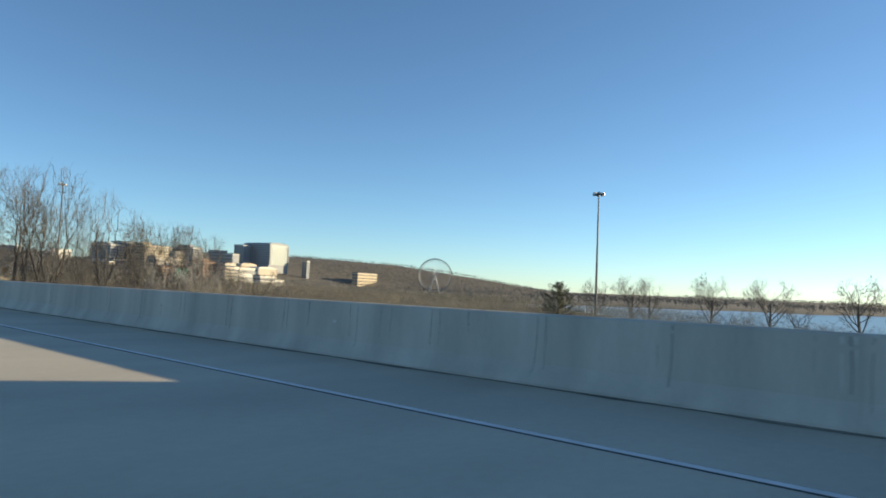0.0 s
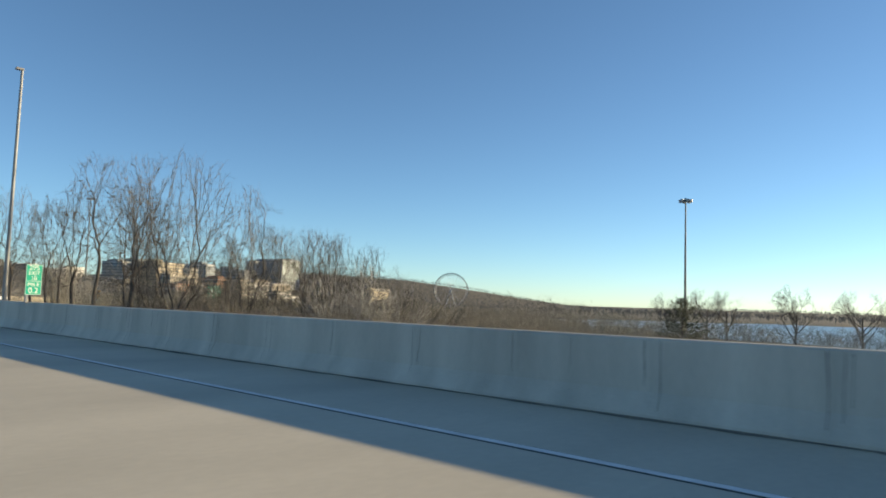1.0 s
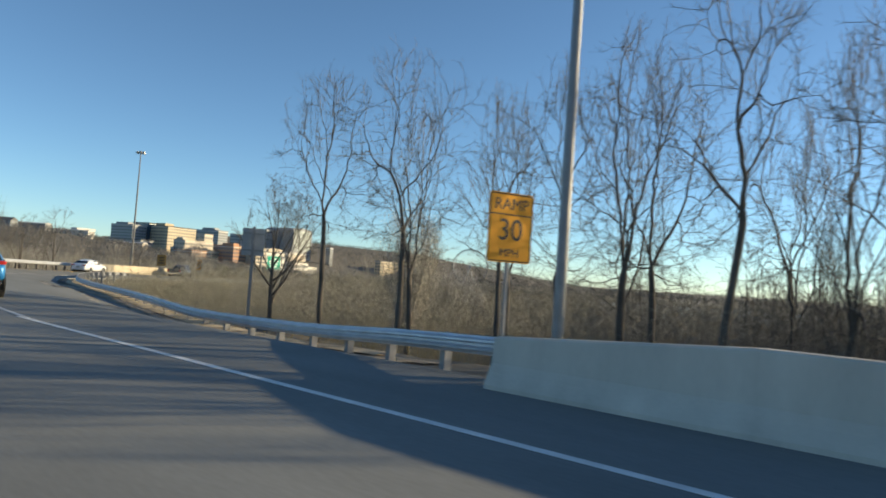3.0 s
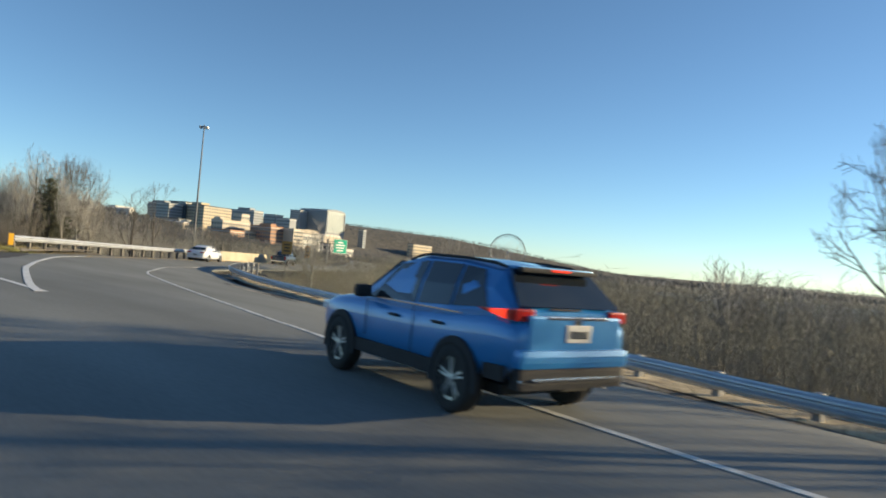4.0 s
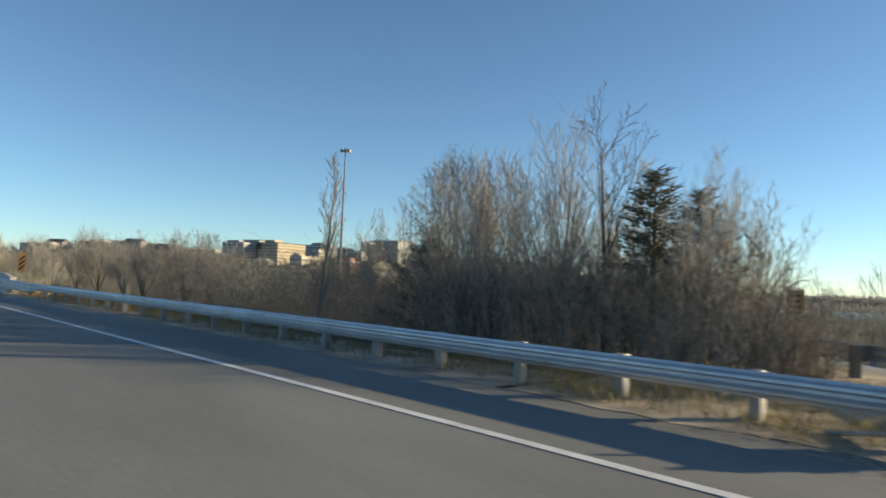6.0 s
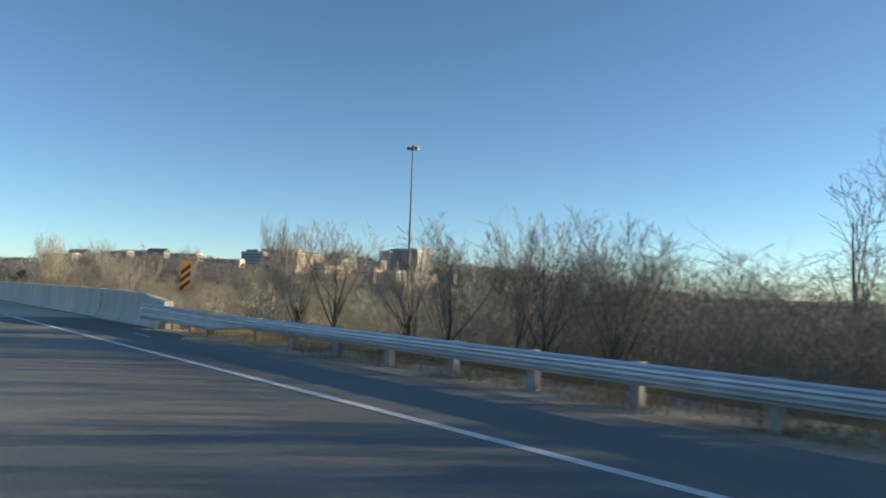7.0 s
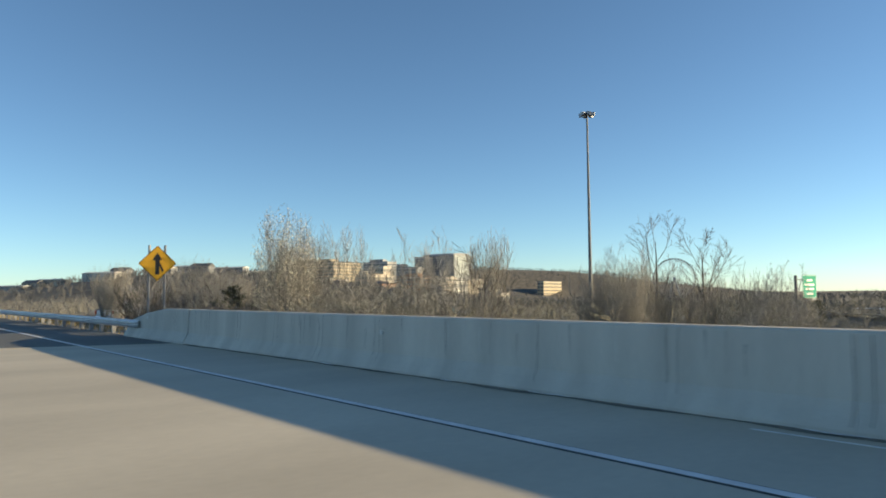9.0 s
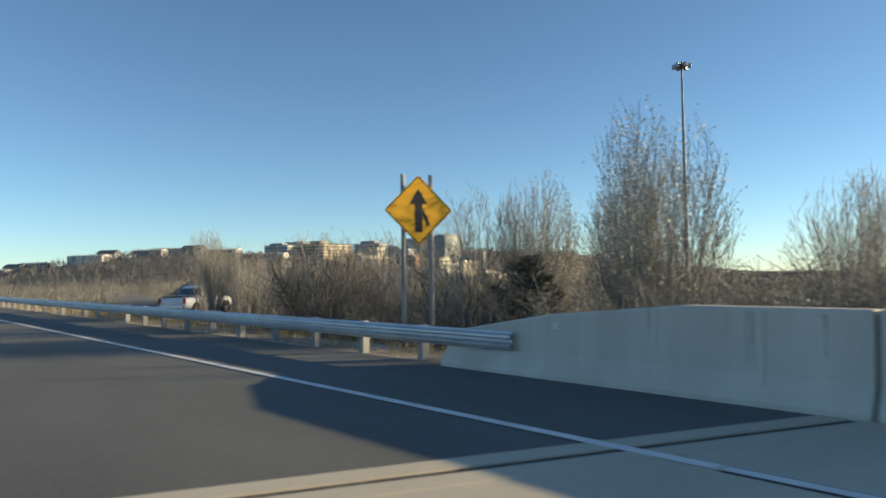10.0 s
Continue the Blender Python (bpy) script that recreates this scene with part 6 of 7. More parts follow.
# ---- far woods ----
def woods(name, label, count, seed, zone, heights, mat):
    """Uncountable bare far trees, each a fan of limbs."""
    rs = np.random.default_rng(seed)
    x0, x1, y0, y1 = zone
    x, y = rs.uniform(x0, x1, count), rs.uniform(y0, y1, count)
    z = ground_z(x, y)
    town = (np.abs((x + 1060) * 0.8 - (y - 640) * 0.6) < 70) & (np.hypot(x + 1060, y - 640) < 330)
    ok = (z > -11.5) & ~town
    x, y, z = x[ok], y[ok], z[ok]
    n = len(x)
    h = rs.uniform(*heights, n)
    foot = np.stack([x, y, z - 0.5], 1)
    fork = foot + np.stack([0 * h, 0 * h, h * 0.3], 1)
    P0, P1, R0, R1 = [foot], [fork], [h * 0.03], [h * 0.025]
    for _ in range(5):
        a = rs.uniform(0, 2 * math.pi, n)
        sp = rs.uniform(0.08, 0.5, n) * h
        tip = foot + np.stack([np.cos(a) * sp, np.sin(a) * sp, h * rs.uniform(0.45, 1.0, n)], 1)
        P0.append(fork)
        P1.append(tip)
        R0.append(h * 0.03)
        R1.append(h * 0.018)
    ob = part(name, tubes(name, np.concatenate(P0), np.concatenate(P1), np.concatenate(R0), np.concatenate(R1), 3), mat)
    return tagged(ob, label, "woods", kind="stuff")


woods("woods", "bare haze-tinted woods on the far hill", 4000, 31, (-1650, -780, 850, 1550), (4.5, 6.8), M_WOODS)
woods("woods", "bare haze-tinted woods on the low land towards the town", 2000, 32, (-1000, -360, 150, 760), (3.5, 5.8), M_WOODS)
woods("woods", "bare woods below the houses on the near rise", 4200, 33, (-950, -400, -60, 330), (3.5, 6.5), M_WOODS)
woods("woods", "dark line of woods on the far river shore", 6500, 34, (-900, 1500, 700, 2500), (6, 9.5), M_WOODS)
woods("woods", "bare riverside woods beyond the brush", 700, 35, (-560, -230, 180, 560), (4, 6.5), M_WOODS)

# ---- town ----
M_GREYWALL = surface("grey_cladding", (0.25, 0.265, 0.28), 0.7, vary=0.08, scale=0.05, fine=1.0, bump=0.0)
M_CREAM = surface("cream_render", (0.46, 0.405, 0.325), 0.8, vary=0.08, scale=0.05, fine=1.0, bump=0.0)
M_BRICKWALL = surface("brown_brick_wall", (0.38, 0.21, 0.13), 0.85, vary=0.15, scale=0.1, fine=2.0, bump=0.0)
M_STONEWALL = surface("tan_stone_wall", (0.47, 0.385, 0.265), 0.85, vary=0.1, scale=0.1, fine=2.0, bump=0.0)
M_PALEGLASS = surface("pale_green_glass_wall", (0.36, 0.415, 0.40), 0.35, vary=0.12, scale=0.06, fine=1.0, bump=0.0)
M_ROOF = surface("dark_flat_roof", (0.12, 0.125, 0.13), 0.85, vary=0.15, scale=0.1, fine=1.0, bump=0.0)
U, V = Vector((0.95, 0.30, 0)).normalized(), Vector((-0.30, 0.95, 0)).normalized()
TOWN_TURN = Matrix((U, V, Vector((0, 0, 1)))).transposed().to_4x4()
win_meshes = {}


def window_mesh(w, h):
    key = (round(w, 1), round(h, 1))
    if key not in win_meshes:
        win_meshes[key] = mesh_of(boxed((key[0], 0.24, key[1])), M_PANE, "window")
    return win_meshes[key]


def building(name, label, x, y, z0, z1, ls, ll, wall, floors, bays_s, bays_l, arched=False, steps=()):
    """A town building. Its near corner stands at (x, y); ls and ll are the lengths of its short and its long side."""
    root = thing(name, label, "building", Matrix.Translation((x, y, z0)) @ TOWN_TURN)
    h = z1 - z0
    bm = box(bmesh.new(), (ls, ll, h + 14), (-ls / 2, ll / 2, (h - 14) / 2))
    if arched:
        ring = []
        for k in range(13):
            a = math.pi * k / 12
            ring.append((ll / 2 - ll / 2 * math.cos(a), h + 0.07 * ll * math.sin(a)))
        rows = [[bm.verts.new((sx, yy, zz)) for yy, zz in ring] for sx in (0.02, -ls + 0.02)]
        for k in range(12):
            bm.faces.new((rows[0][k], rows[0][k + 1], rows[1][k + 1], rows[1][k]))
        bm.faces.new(rows[0])
        bm.faces.new(rows[1][::-1])
    bmesh.ops.recalc_face_normals(bm, faces=bm.faces)
    part("wall", bm, wall, root)
    if arched:
        part("gable", boxed((0.5, ll * 0.94, h * 0.98), (0.2, ll / 2, h * 0.5)), M_PALEGLASS if bays_l == 0 else M_CREAM, root, "pale gable")
    if not arched:
        roof = part("roof", boxed((ls + 0.8, ll + 0.8, 0.7), (-ls / 2, ll / 2, h + 0.36)), M_ROOF, root)
        for px, py, sx, sy, sz in steps:
            part("roof_house", boxed((ls * sx, ll * sy, sz), (-ls * px, ll * py, h + 0.7 + sz / 2)), wall, roof)
    fh = h / floors
    for f in range(floors):
        zc = (f + 0.5) * fh
        for k in range(bays_s):
            w = ls / bays_s
            ob = new("window", window_mesh(w * 0.45, fh * 0.38))
            ob.parent, ob.matrix_basis = root, pose(-(k + 0.5) * w, 0, zc)
        for k in range(bays_l):
            w = ll / bays_l
            ob = new("window", window_mesh(w * 0.45, fh * 0.38))
            ob.parent, ob.matrix_basis = root, pose(0, (k + 0.5) * w, zc, 0, 0, 90)
    return root


def facade(root, along, length, height, floors, bays, kind="window", at=0.0, sill=0.0):
    """Windows of one face: along 's' is the short shaded face, 'l' the long lit one. kind: windows, bands of glass, or tall piers of glass."""
    fh = (height - sill) / max(1, floors)
    w = length / max(1, bays)
    for f in range(floors):
        zc = sill + (f + 0.52) * fh
        for k in range(1 if kind == "band" else bays):
            size = (length * 0.9, fh * 0.4) if kind == "band" else (w * 0.62, fh * 0.5)
            mid = length / 2 if kind == "band" else (k + 0.5) * w
            ob = new("window", window_mesh(*size))
            ob.parent = root
            ob.matrix_basis = pose(-mid, 0, zc) if along == "s" else pose(0, at + mid, zc, 0, 0, 90)


def block(name, label, x, y, z0, z1, ls, ll, wall, lit=None, shade=None, cap=0.0, storeys=(), plinth=None):
    """A town building with its near corner at (x, y). lit, shade: floors, bays and kind of the windows on the lit long face and the shaded short face;
    cap: how far the flat roof hangs over; storeys: roof houses as (from, to, height) shares of the long side; plinth: another wall for the lowest storey."""
    root = thing(name, label, "building", Matrix.Translation((x, y, z0)) @ TOWN_TURN)
    h = z1 - z0
    part("wall", boxed((ls, ll, h + 14), (-ls / 2, ll / 2, (h - 14) / 2)), wall, root)
    roof = part("roof", boxed((ls + 0.6 + 2 * cap, ll + 0.6 + 2 * cap, 0.9), (-ls / 2, ll / 2, h + 0.46)), M_ROOF if cap else wall, root)
    for a, b, up in storeys:
        part("roof_house", boxed((ls * 0.55, ll * (b - a), up), (-ls * 0.5, ll * (a + b) / 2, h + 0.9 + up / 2)), wall, roof)
    part("cornice", boxed((ls + 0.5, ll + 0.5, 0.6), (-ls / 2, ll / 2, h - 0.9)), M_TRIM, root)
    if plinth:
        part("ground_storey", boxed((ls + 0.7, ll + 0.7, 4.2), (-ls / 2, ll / 2, 2.1)), plinth, root)
    if lit:
        facade(root, "l", ll, h - 1.2, *lit)
    if shade:
        facade(root, "s", ls, h - 1.2, *shade)
    return root


M_TRIM = surface("white_trim", (0.62, 0.60, 0.55), 0.7, vary=0.06, scale=0.05, fine=1.0, bump=0.0)
M_WHITEWALL = surface("white_render", (0.58, 0.56, 0.51), 0.8, vary=0.08, scale=0.05, fine=1.0, bump=0.0)
M_BLUEGLASS = surface("blue_glass_wall", (0.09, 0.14, 0.19), 0.3, vary=0.15, scale=0.06, fine=1.0, bump=0.0)

# the hotel: a long grey block, a glazed arched end between two piers and a lower wing
hotel = building("hotel", "large grey hotel with a glass gable above the town", -1003, 682, 28, 63, 55, 54, M_GREYWALL, 9, 15, 0, True)
part("gable_frame", boxed((1.6, 3.4, 35.5), (0.9, 1.7, 17.5)), M_GREYWALL, hotel, "grey corner pier with dark openings")
for k in range(9):
    part("pier_opening", boxed((0.3, 2.2, 2.0), (1.75, 1.7, 2.4 + 3.7 * k)), M_PANE, hotel)
part("gable_frame", boxed((1.2, 2.2, 33.5), (0.9, 52.0, 16.5)), M_GREYWALL, hotel, "grey end pier")
for k in range(1, 9):
    part("gable_rail", boxed((0.3, 46.0, 0.5), (0.55, 27.0, 3.7 * k)), M_GREYWALL, hotel)
for k in range(1, 10):
    part("gable_mullion", boxed((0.3, 0.45, 33.0), (0.6, 3.4 + 4.86 * k, 17.0)), M_GREYWALL, hotel)
part("roof_plant", boxed((30, 14, 3.0), (-26, 20, 37.0), 0.3), M_GREYWALL, hotel)
block("hotel_wing", "lower stepped wing of the grey hotel", -1033, 651, 28, 59.6, 20, 30, M_GREYWALL, None, (8, 5))
block("office_tower", "grey office tower with a paler windowed side", -891, 483, 14, 42.3, 39, 18, M_GREYWALL, (8, 4), (8, 9), storeys=((0.1, 0.6, 3.0),))
block("apartment_block", "tan apartment block with an overhanging flat roof on the hill", -975, 455, 18, 45.2, 32, 56, M_STONEWALL, (6, 12), (6, 7), 1.6, ((0.02, 0.3, 3.5),))
block("glass_office", "dark blue glass office with a flat overhanging roof", -1009, 444, 20, 48.6, 29, 26, M_BLUEGLASS, (7, 1, "band"), (7, 1, "band"), 1.8)
block("office_building", "grey office block with a capped corner", -1000, 417, 18, 43.6, 41, 24, M_GREYWALL, (6, 5), (6, 9), storeys=((0.0, 0.4, 2.6),))
block("apartment_block", "low white apartment block above the brush", -896, 308, 4, 28.4, 10, 24, M_WHITEWALL, (6, 6), (6, 2))
block("parking_deck", "long dark parking deck with a white parapet", -776, 328, 2, 18.3, 54, 16, M_GREYWALL, (4, 1, "band"), (4, 1, "band"), 0.8)
block("market_building", "cream building with a row of windows and a pale roof edge", -749, 363, -4, 21.6, 16, 42, M_CREAM, (5, 11), (5, 4), 0.0, ((0.0, 0.12, 2.4),))
block("stair_tower", "narrow cream tower above the row of windows", -778, 401, -2, 31.0, 12, 13, M_CREAM, (6, 3), (6, 3))
block("annex", "low tan annex beside the row of windows", -730, 384, -6, 12.0, 12, 16, M_STONEWALL, (4, 4), (4, 3))
block("brick_building", "brown brick block with a shaded grey side", -714, 400, -10, 19.0, 28, 22, M_BRICKWALL, (7, 6), (7, 8), 0.0, ((0.3, 0.7, 2.6),))
block("apartment_block", "cream block with long balconies beside the brick one", -706.5, 423.4, -10, 18.8, 14, 17, M_CREAM, (7, 1, "band"), None)
block("office_building", "narrow dark grey block between paler ones", -741, 449, -10, 17.5, 12, 10, M_GREYWALL, (6, 2), (6, 3))
block("colonnade_building", "white building with tall columns over dark glass", -733, 452, -10, 16.0, 14, 37, M_WHITEWALL, (3, 10), None, 0.5)
building("market_hall", "cream hall with an arched roof", -823, 516, -4, 21.5, 18, 33, M_CREAM, 4, 2, 7, True)
building("market_hall", "low cream hall with a shallow vaulted roof", -767, 507, -8, 16.5, 20, 38, M_WHITEWALL, 4, 3, 9, True)
block("shop_building", "low white shops beside the far end of the ramp", -657, 437, -12, 6.3, 10, 27, M_WHITEWALL, (3, 7), (3, 2), 0.6)
block("shop_building", "low white shop with a dark awning", -668, 462, -12, 2.6, 10, 20, M_WHITEWALL, (2, 5), None, 0.9)
block("office_building", "low grey office behind the towers", -1054, 618, 26, 48.3, 23, 20, M_GREYWALL, None, (4, 6))
block("office_building", "dark grey block below the hotel", -1000, 611, 20, 42.0, 27, 16, M_GREYWALL, None, (4, 7))
block("tower", "small grey tower on the hill's shoulder", -993, 755, 8, 38.0, 10, 9, M_GREYWALL, (8, 2), (8, 2))
block("office_building", "tan box-like office building at the hill's foot", -996, 878, -2, 22.7, 12, 75, M_STONEWALL, (4, 11), (4, 2), 0.6)
block("apartment_block", "pink-grey apartment block near the trees", -690, 340, -10, 10.5, 24, 20, M_BRICKWALL, (5, 5), (5, 6))
block("apartment_block", "cream apartment block near the trees", -810, 395, -4, 14.5, 22, 22, M_CREAM, (4, 5), (4, 5))


def house(x, y, z, turn, w, d, h, wall, label, cover=M_ROOF, pitch=0.32):
    root = thing("house", label, "house", pose(x, y, z, 0, 0, turn), "houses on the rise")
    part("wall", boxed((w, d, h + 6), (0, 0, h / 2 - 3)), wall, root)
    bm = bmesh.new()
    e = 0.5
    pts = [(-w / 2 - e, -d / 2 - e, h), (w / 2 + e, -d / 2 - e, h), (w / 2 + e, d / 2 + e, h), (-w / 2 - e, d / 2 + e, h), (-w / 2 - e, 0, h + d * pitch), (w / 2 + e, 0, h + d * pitch)]
    vs = [bm.verts.new(p) for p in pts]
    for f in ((0, 1, 5, 4), (2, 3, 4, 5), (1, 2, 5), (3, 0, 4), (0, 3, 2, 1)):
        bm.faces.new([vs[i] for i in f])
    bmesh.ops.recalc_face_normals(bm, faces=bm.faces)
    part("roof", bm, cover, root)
    for k in range(3):
        for f in range(2):
            part("window", boxed((w * 0.13, 0.12, h * 0.22), ((k - 1) * w * 0.3, -d / 2, h * (0.27 + 0.46 * f))), M_PANE, root)
            part("window", boxed((0.12, d * 0.14, h * 0.22), (w / 2, (k - 1) * d * 0.3, h * (0.27 + 0.46 * f))), M_PANE, root)
    return root


rnd = random.Random(8)
for k in range(15):
    b = k / 14
    x, y = -700 + 70 * b + rnd.uniform(-22, 22), 55 + 240 * b + rnd.uniform(-9, 9)
    flat = k % 3 != 1
    # flat roofs take the white trim colour to stand for sun glint
    house(x, y, float(ground_z(x, y)) + 1.2, 35 + rnd.uniform(-12, 12), rnd.uniform(20, 34) if flat else rnd.uniform(10, 15), rnd.uniform(6, 8), rnd.uniform(2.4, 3.0), rnd.choice((M_WHITEWALL, M_CREAM, M_GREYWALL)), "long low terrace on the wooded rise, its roof whitened as glinting" if flat else "pale house with a dark roof on the wooded rise", M_TRIM if flat else M_ROOF, 0.12 if flat else 0.3)
house(-262, 23.0, -2.4, 20, 5, 4, 2.6, M_STONEWALL, "small tan shed beside the side road")

# ---- observation wheel ----
M_WHEEL = surface("white_painted_steel", (0.33, 0.35, 0.37), 0.5, 0.1, vary=0.05, bump=0.0)
WR = 21.5
wheel = thing("observation_wheel", "tall white observation wheel with dark cabins by the river", "ferris wheel", facing(-612, 674, 16.8, 0.62, -0.785))
for zz in (-1.3, 1.3):
    for rr, tt in ((WR, 0.28), (WR - 1.9, 0.18)):
        n = 72
        p = [(rr * math.cos(2 * math.pi * k / n), rr * math.sin(2 * math.pi * k / n), zz) for k in range(n + 1)]
        part("rim", tubes("rim", p[:-1], p[1:], [tt] * n, [tt] * n, 4), M_WHEEL, wheel)
spoke = mesh_of(tubes("spoke", [(0.6, 0, -1.5), (0.6, 0, 1.5)], [(WR - 1.9, 0, -1.3), (WR - 1.9, 0, 1.3)], [0.09, 0.09], [0.09, 0.09], 4), M_WHEEL, "spoke")
for k in range(28):
    ob = new("spoke", spoke)
    ob.parent, ob.matrix_basis = wheel, pose(0, 0, 0, 0, 0, 360 * k / 28)
cabin = mesh_of(boxed((1.9, 2.0, 2.2), (0, 0, 0), 0.5), M_DARKCAR, "cabin")
for k in range(42):
    a = 2 * math.pi * k / 42
    ob = new("cabin", cabin)
    ob.parent, ob.matrix_basis = wheel, pose((WR + 0.4) * math.cos(a), (WR + 0.4) * math.sin(a), 0)
part("hub", rod((0, 0, -2.4), (0, 0, 2.4), 1.3, sides=20), M_WHEEL, wheel)
for sx in (-1, 1):
    for zz in (-1, 1):
        part("leg", rod((0, 0, 2.2 * zz), (9.5 * sx, -30, 5.5 * zz), 0.45, 0.45, 10), M_WHEEL, wheel)

# ---- vehicles ----
def loft(rings, close_ends=True):
    """A skin over mirrored half rings of (x, y, z) that run from the bottom's middle to the top's middle."""
    bm = bmesh.new()
    full = []
    for ring in rings:
        left = [bm.verts.new(p) for p in ring]
        right = [bm.verts.new((p[0], -p[1], p[2])) for p in ring if p[1] > 1e-4]
        full.append(left + right[::-1])
    for a, b in zip(full, full[1:]):
        n = len(a)
        for k in range(n):
            bm.faces.new((a[k], a[(k + 1) % n], b[(k + 1) % n], b[k]))
    if close_ends:
        bm.faces.new(full[0][::-1])
        bm.faces.new(full[-1])
    bmesh.ops.recalc_face_normals(bm, faces=bm.faces)
    return bm


def soft(bm, levels=1):
    """Rounds a cage by one or two Catmull-Clark steps."""
    me = bpy.data.meshes.new("cage")
    bm.to_mesh(me)
    bm.free()
    ob = new("cage", me)
    mod = ob.modifiers.new("round", "SUBSURF")
    mod.levels = mod.render_levels = levels
    out = bpy.data.meshes.new_from_object(ob.evaluated_get(bpy.context.evaluated_depsgraph_get()))
    bpy.data.objects.remove(ob)
    return out


def lathe(profile, sides=28):
    """Turns (radius, along) round the y axis."""
    bm = bmesh.new()
    rings = []
    for k in range(sides):
        a = 2 * math.pi * k / sides
        rings.append([bm.verts.new((r * math.cos(a), y, r * math.sin(a))) for r, y in profile])
    for k in range(sides):
        a, b = rings[k], rings[(k + 1) % sides]
        for j in range(len(profile) - 1):
            bm.faces.new((a[j], a[j + 1], b[j + 1], b[j]))
    bmesh.ops.recalc_face_normals(bm, faces=bm.faces)
    return bm


def wheel_of(parent, x, y, r, side):
    """A wheel with tyre, rim and spokes; side: +1 on the car's left."""
    w = part("wheel", lathe([(r * 0.62, 0.08), (r * 0.62, -0.08), (r * 0.30, -0.09)], 20), M_PLASTIC, parent, m=pose(x, y, r))
    part("tyre", lathe([(r * 0.63, -0.10), (r * 0.80, -0.115), (r * 0.95, -0.105), (r, -0.075), (r, 0.075), (r * 0.95, 0.105), (r * 0.80, 0.115), (r * 0.63, 0.10)]), M_RUBBER, w, smooth=True)
    face = 0.07 * side
    bm = bmesh.new()
    for k in range(5):
        a = 2 * math.pi * k / 5 + 0.3
        for off in (-0.26, 0.26):
            c = Vector((math.cos(a + off * 0.6) * r * 0.36, face, math.sin(a + off * 0.6) * r * 0.36))
            rot = Matrix.Rotation(-(a + off * 0.35), 3, "Y")
            box(bm, (r * 0.56, 0.035, r * 0.065), c, 0.008, rot)
    part("spokes", bm, M_ALLOY, w)
    part("rim", lathe([(r * 0.63, face - 0.02), (r * 0.66, face + 0.015 * side), (r * 0.58, face + 0.01 * side), (r * 0.58, face - 0.02)]), M_ALLOY, w)
    part("hub_cap", lathe([(0.0, face + 0.03 * side), (r * 0.14, face + 0.025 * side), (r * 0.14, face - 0.01)], 14), M_ALLOY, w)


def arch(parent, x, y, r, side, mat):
    """A dark wheel opening with a raised lip."""
    inner, outer = r * 1.04, r * 1.24
    bm = bmesh.new()
    rows = []
    for k in range(19):
        a = radians(-12 + 204 * k / 18)
        rows.append([bm.verts.new((rr * math.cos(a), yy, rr * math.sin(a))) for rr, yy in ((inner, -0.02 * side), (inner, 0.028 * side), (outer, 0.022 * side), (outer, -0.02 * side))])
    for a, b in zip(rows, rows[1:]):
        for j in range(3):
            bm.faces.new((a[j], a[j + 1], b[j + 1], b[j]))
    bmesh.ops.recalc_face_normals(bm, faces=bm.faces)
    part("wheel_arch", bm, mat, parent, m=pose(x, y, r))
    bm = bmesh.new()
    ring = [bm.verts.new((inner * math.cos(2 * math.pi * k / 26), 0, max(-r * 0.55, inner * math.sin(2 * math.pi * k / 26)))) for k in range(26)]
    f = bm.faces.new(ring)
    made = bmesh.ops.extrude_face_region(bm, geom=[f])["geom"]
    bmesh.ops.translate(bm, verts=[g for g in made if isinstance(g, bmesh.types.BMVert)], vec=(0, 0.012 * side, 0))
    part("wheel_well", bm, M_RUBBER, parent, m=pose(x, y, r))


def skin(points, thick=0.006):
    bm = bmesh.new()
    f = bm.faces.new([bm.verts.new(p) for p in points])
    bmesh.ops.triangulate(bm, faces=[f])
    bmesh.ops.solidify(bm, geom=bm.faces[:], thickness=thick)
    bmesh.ops.recalc_face_normals(bm, faces=bm.faces)
    return bm


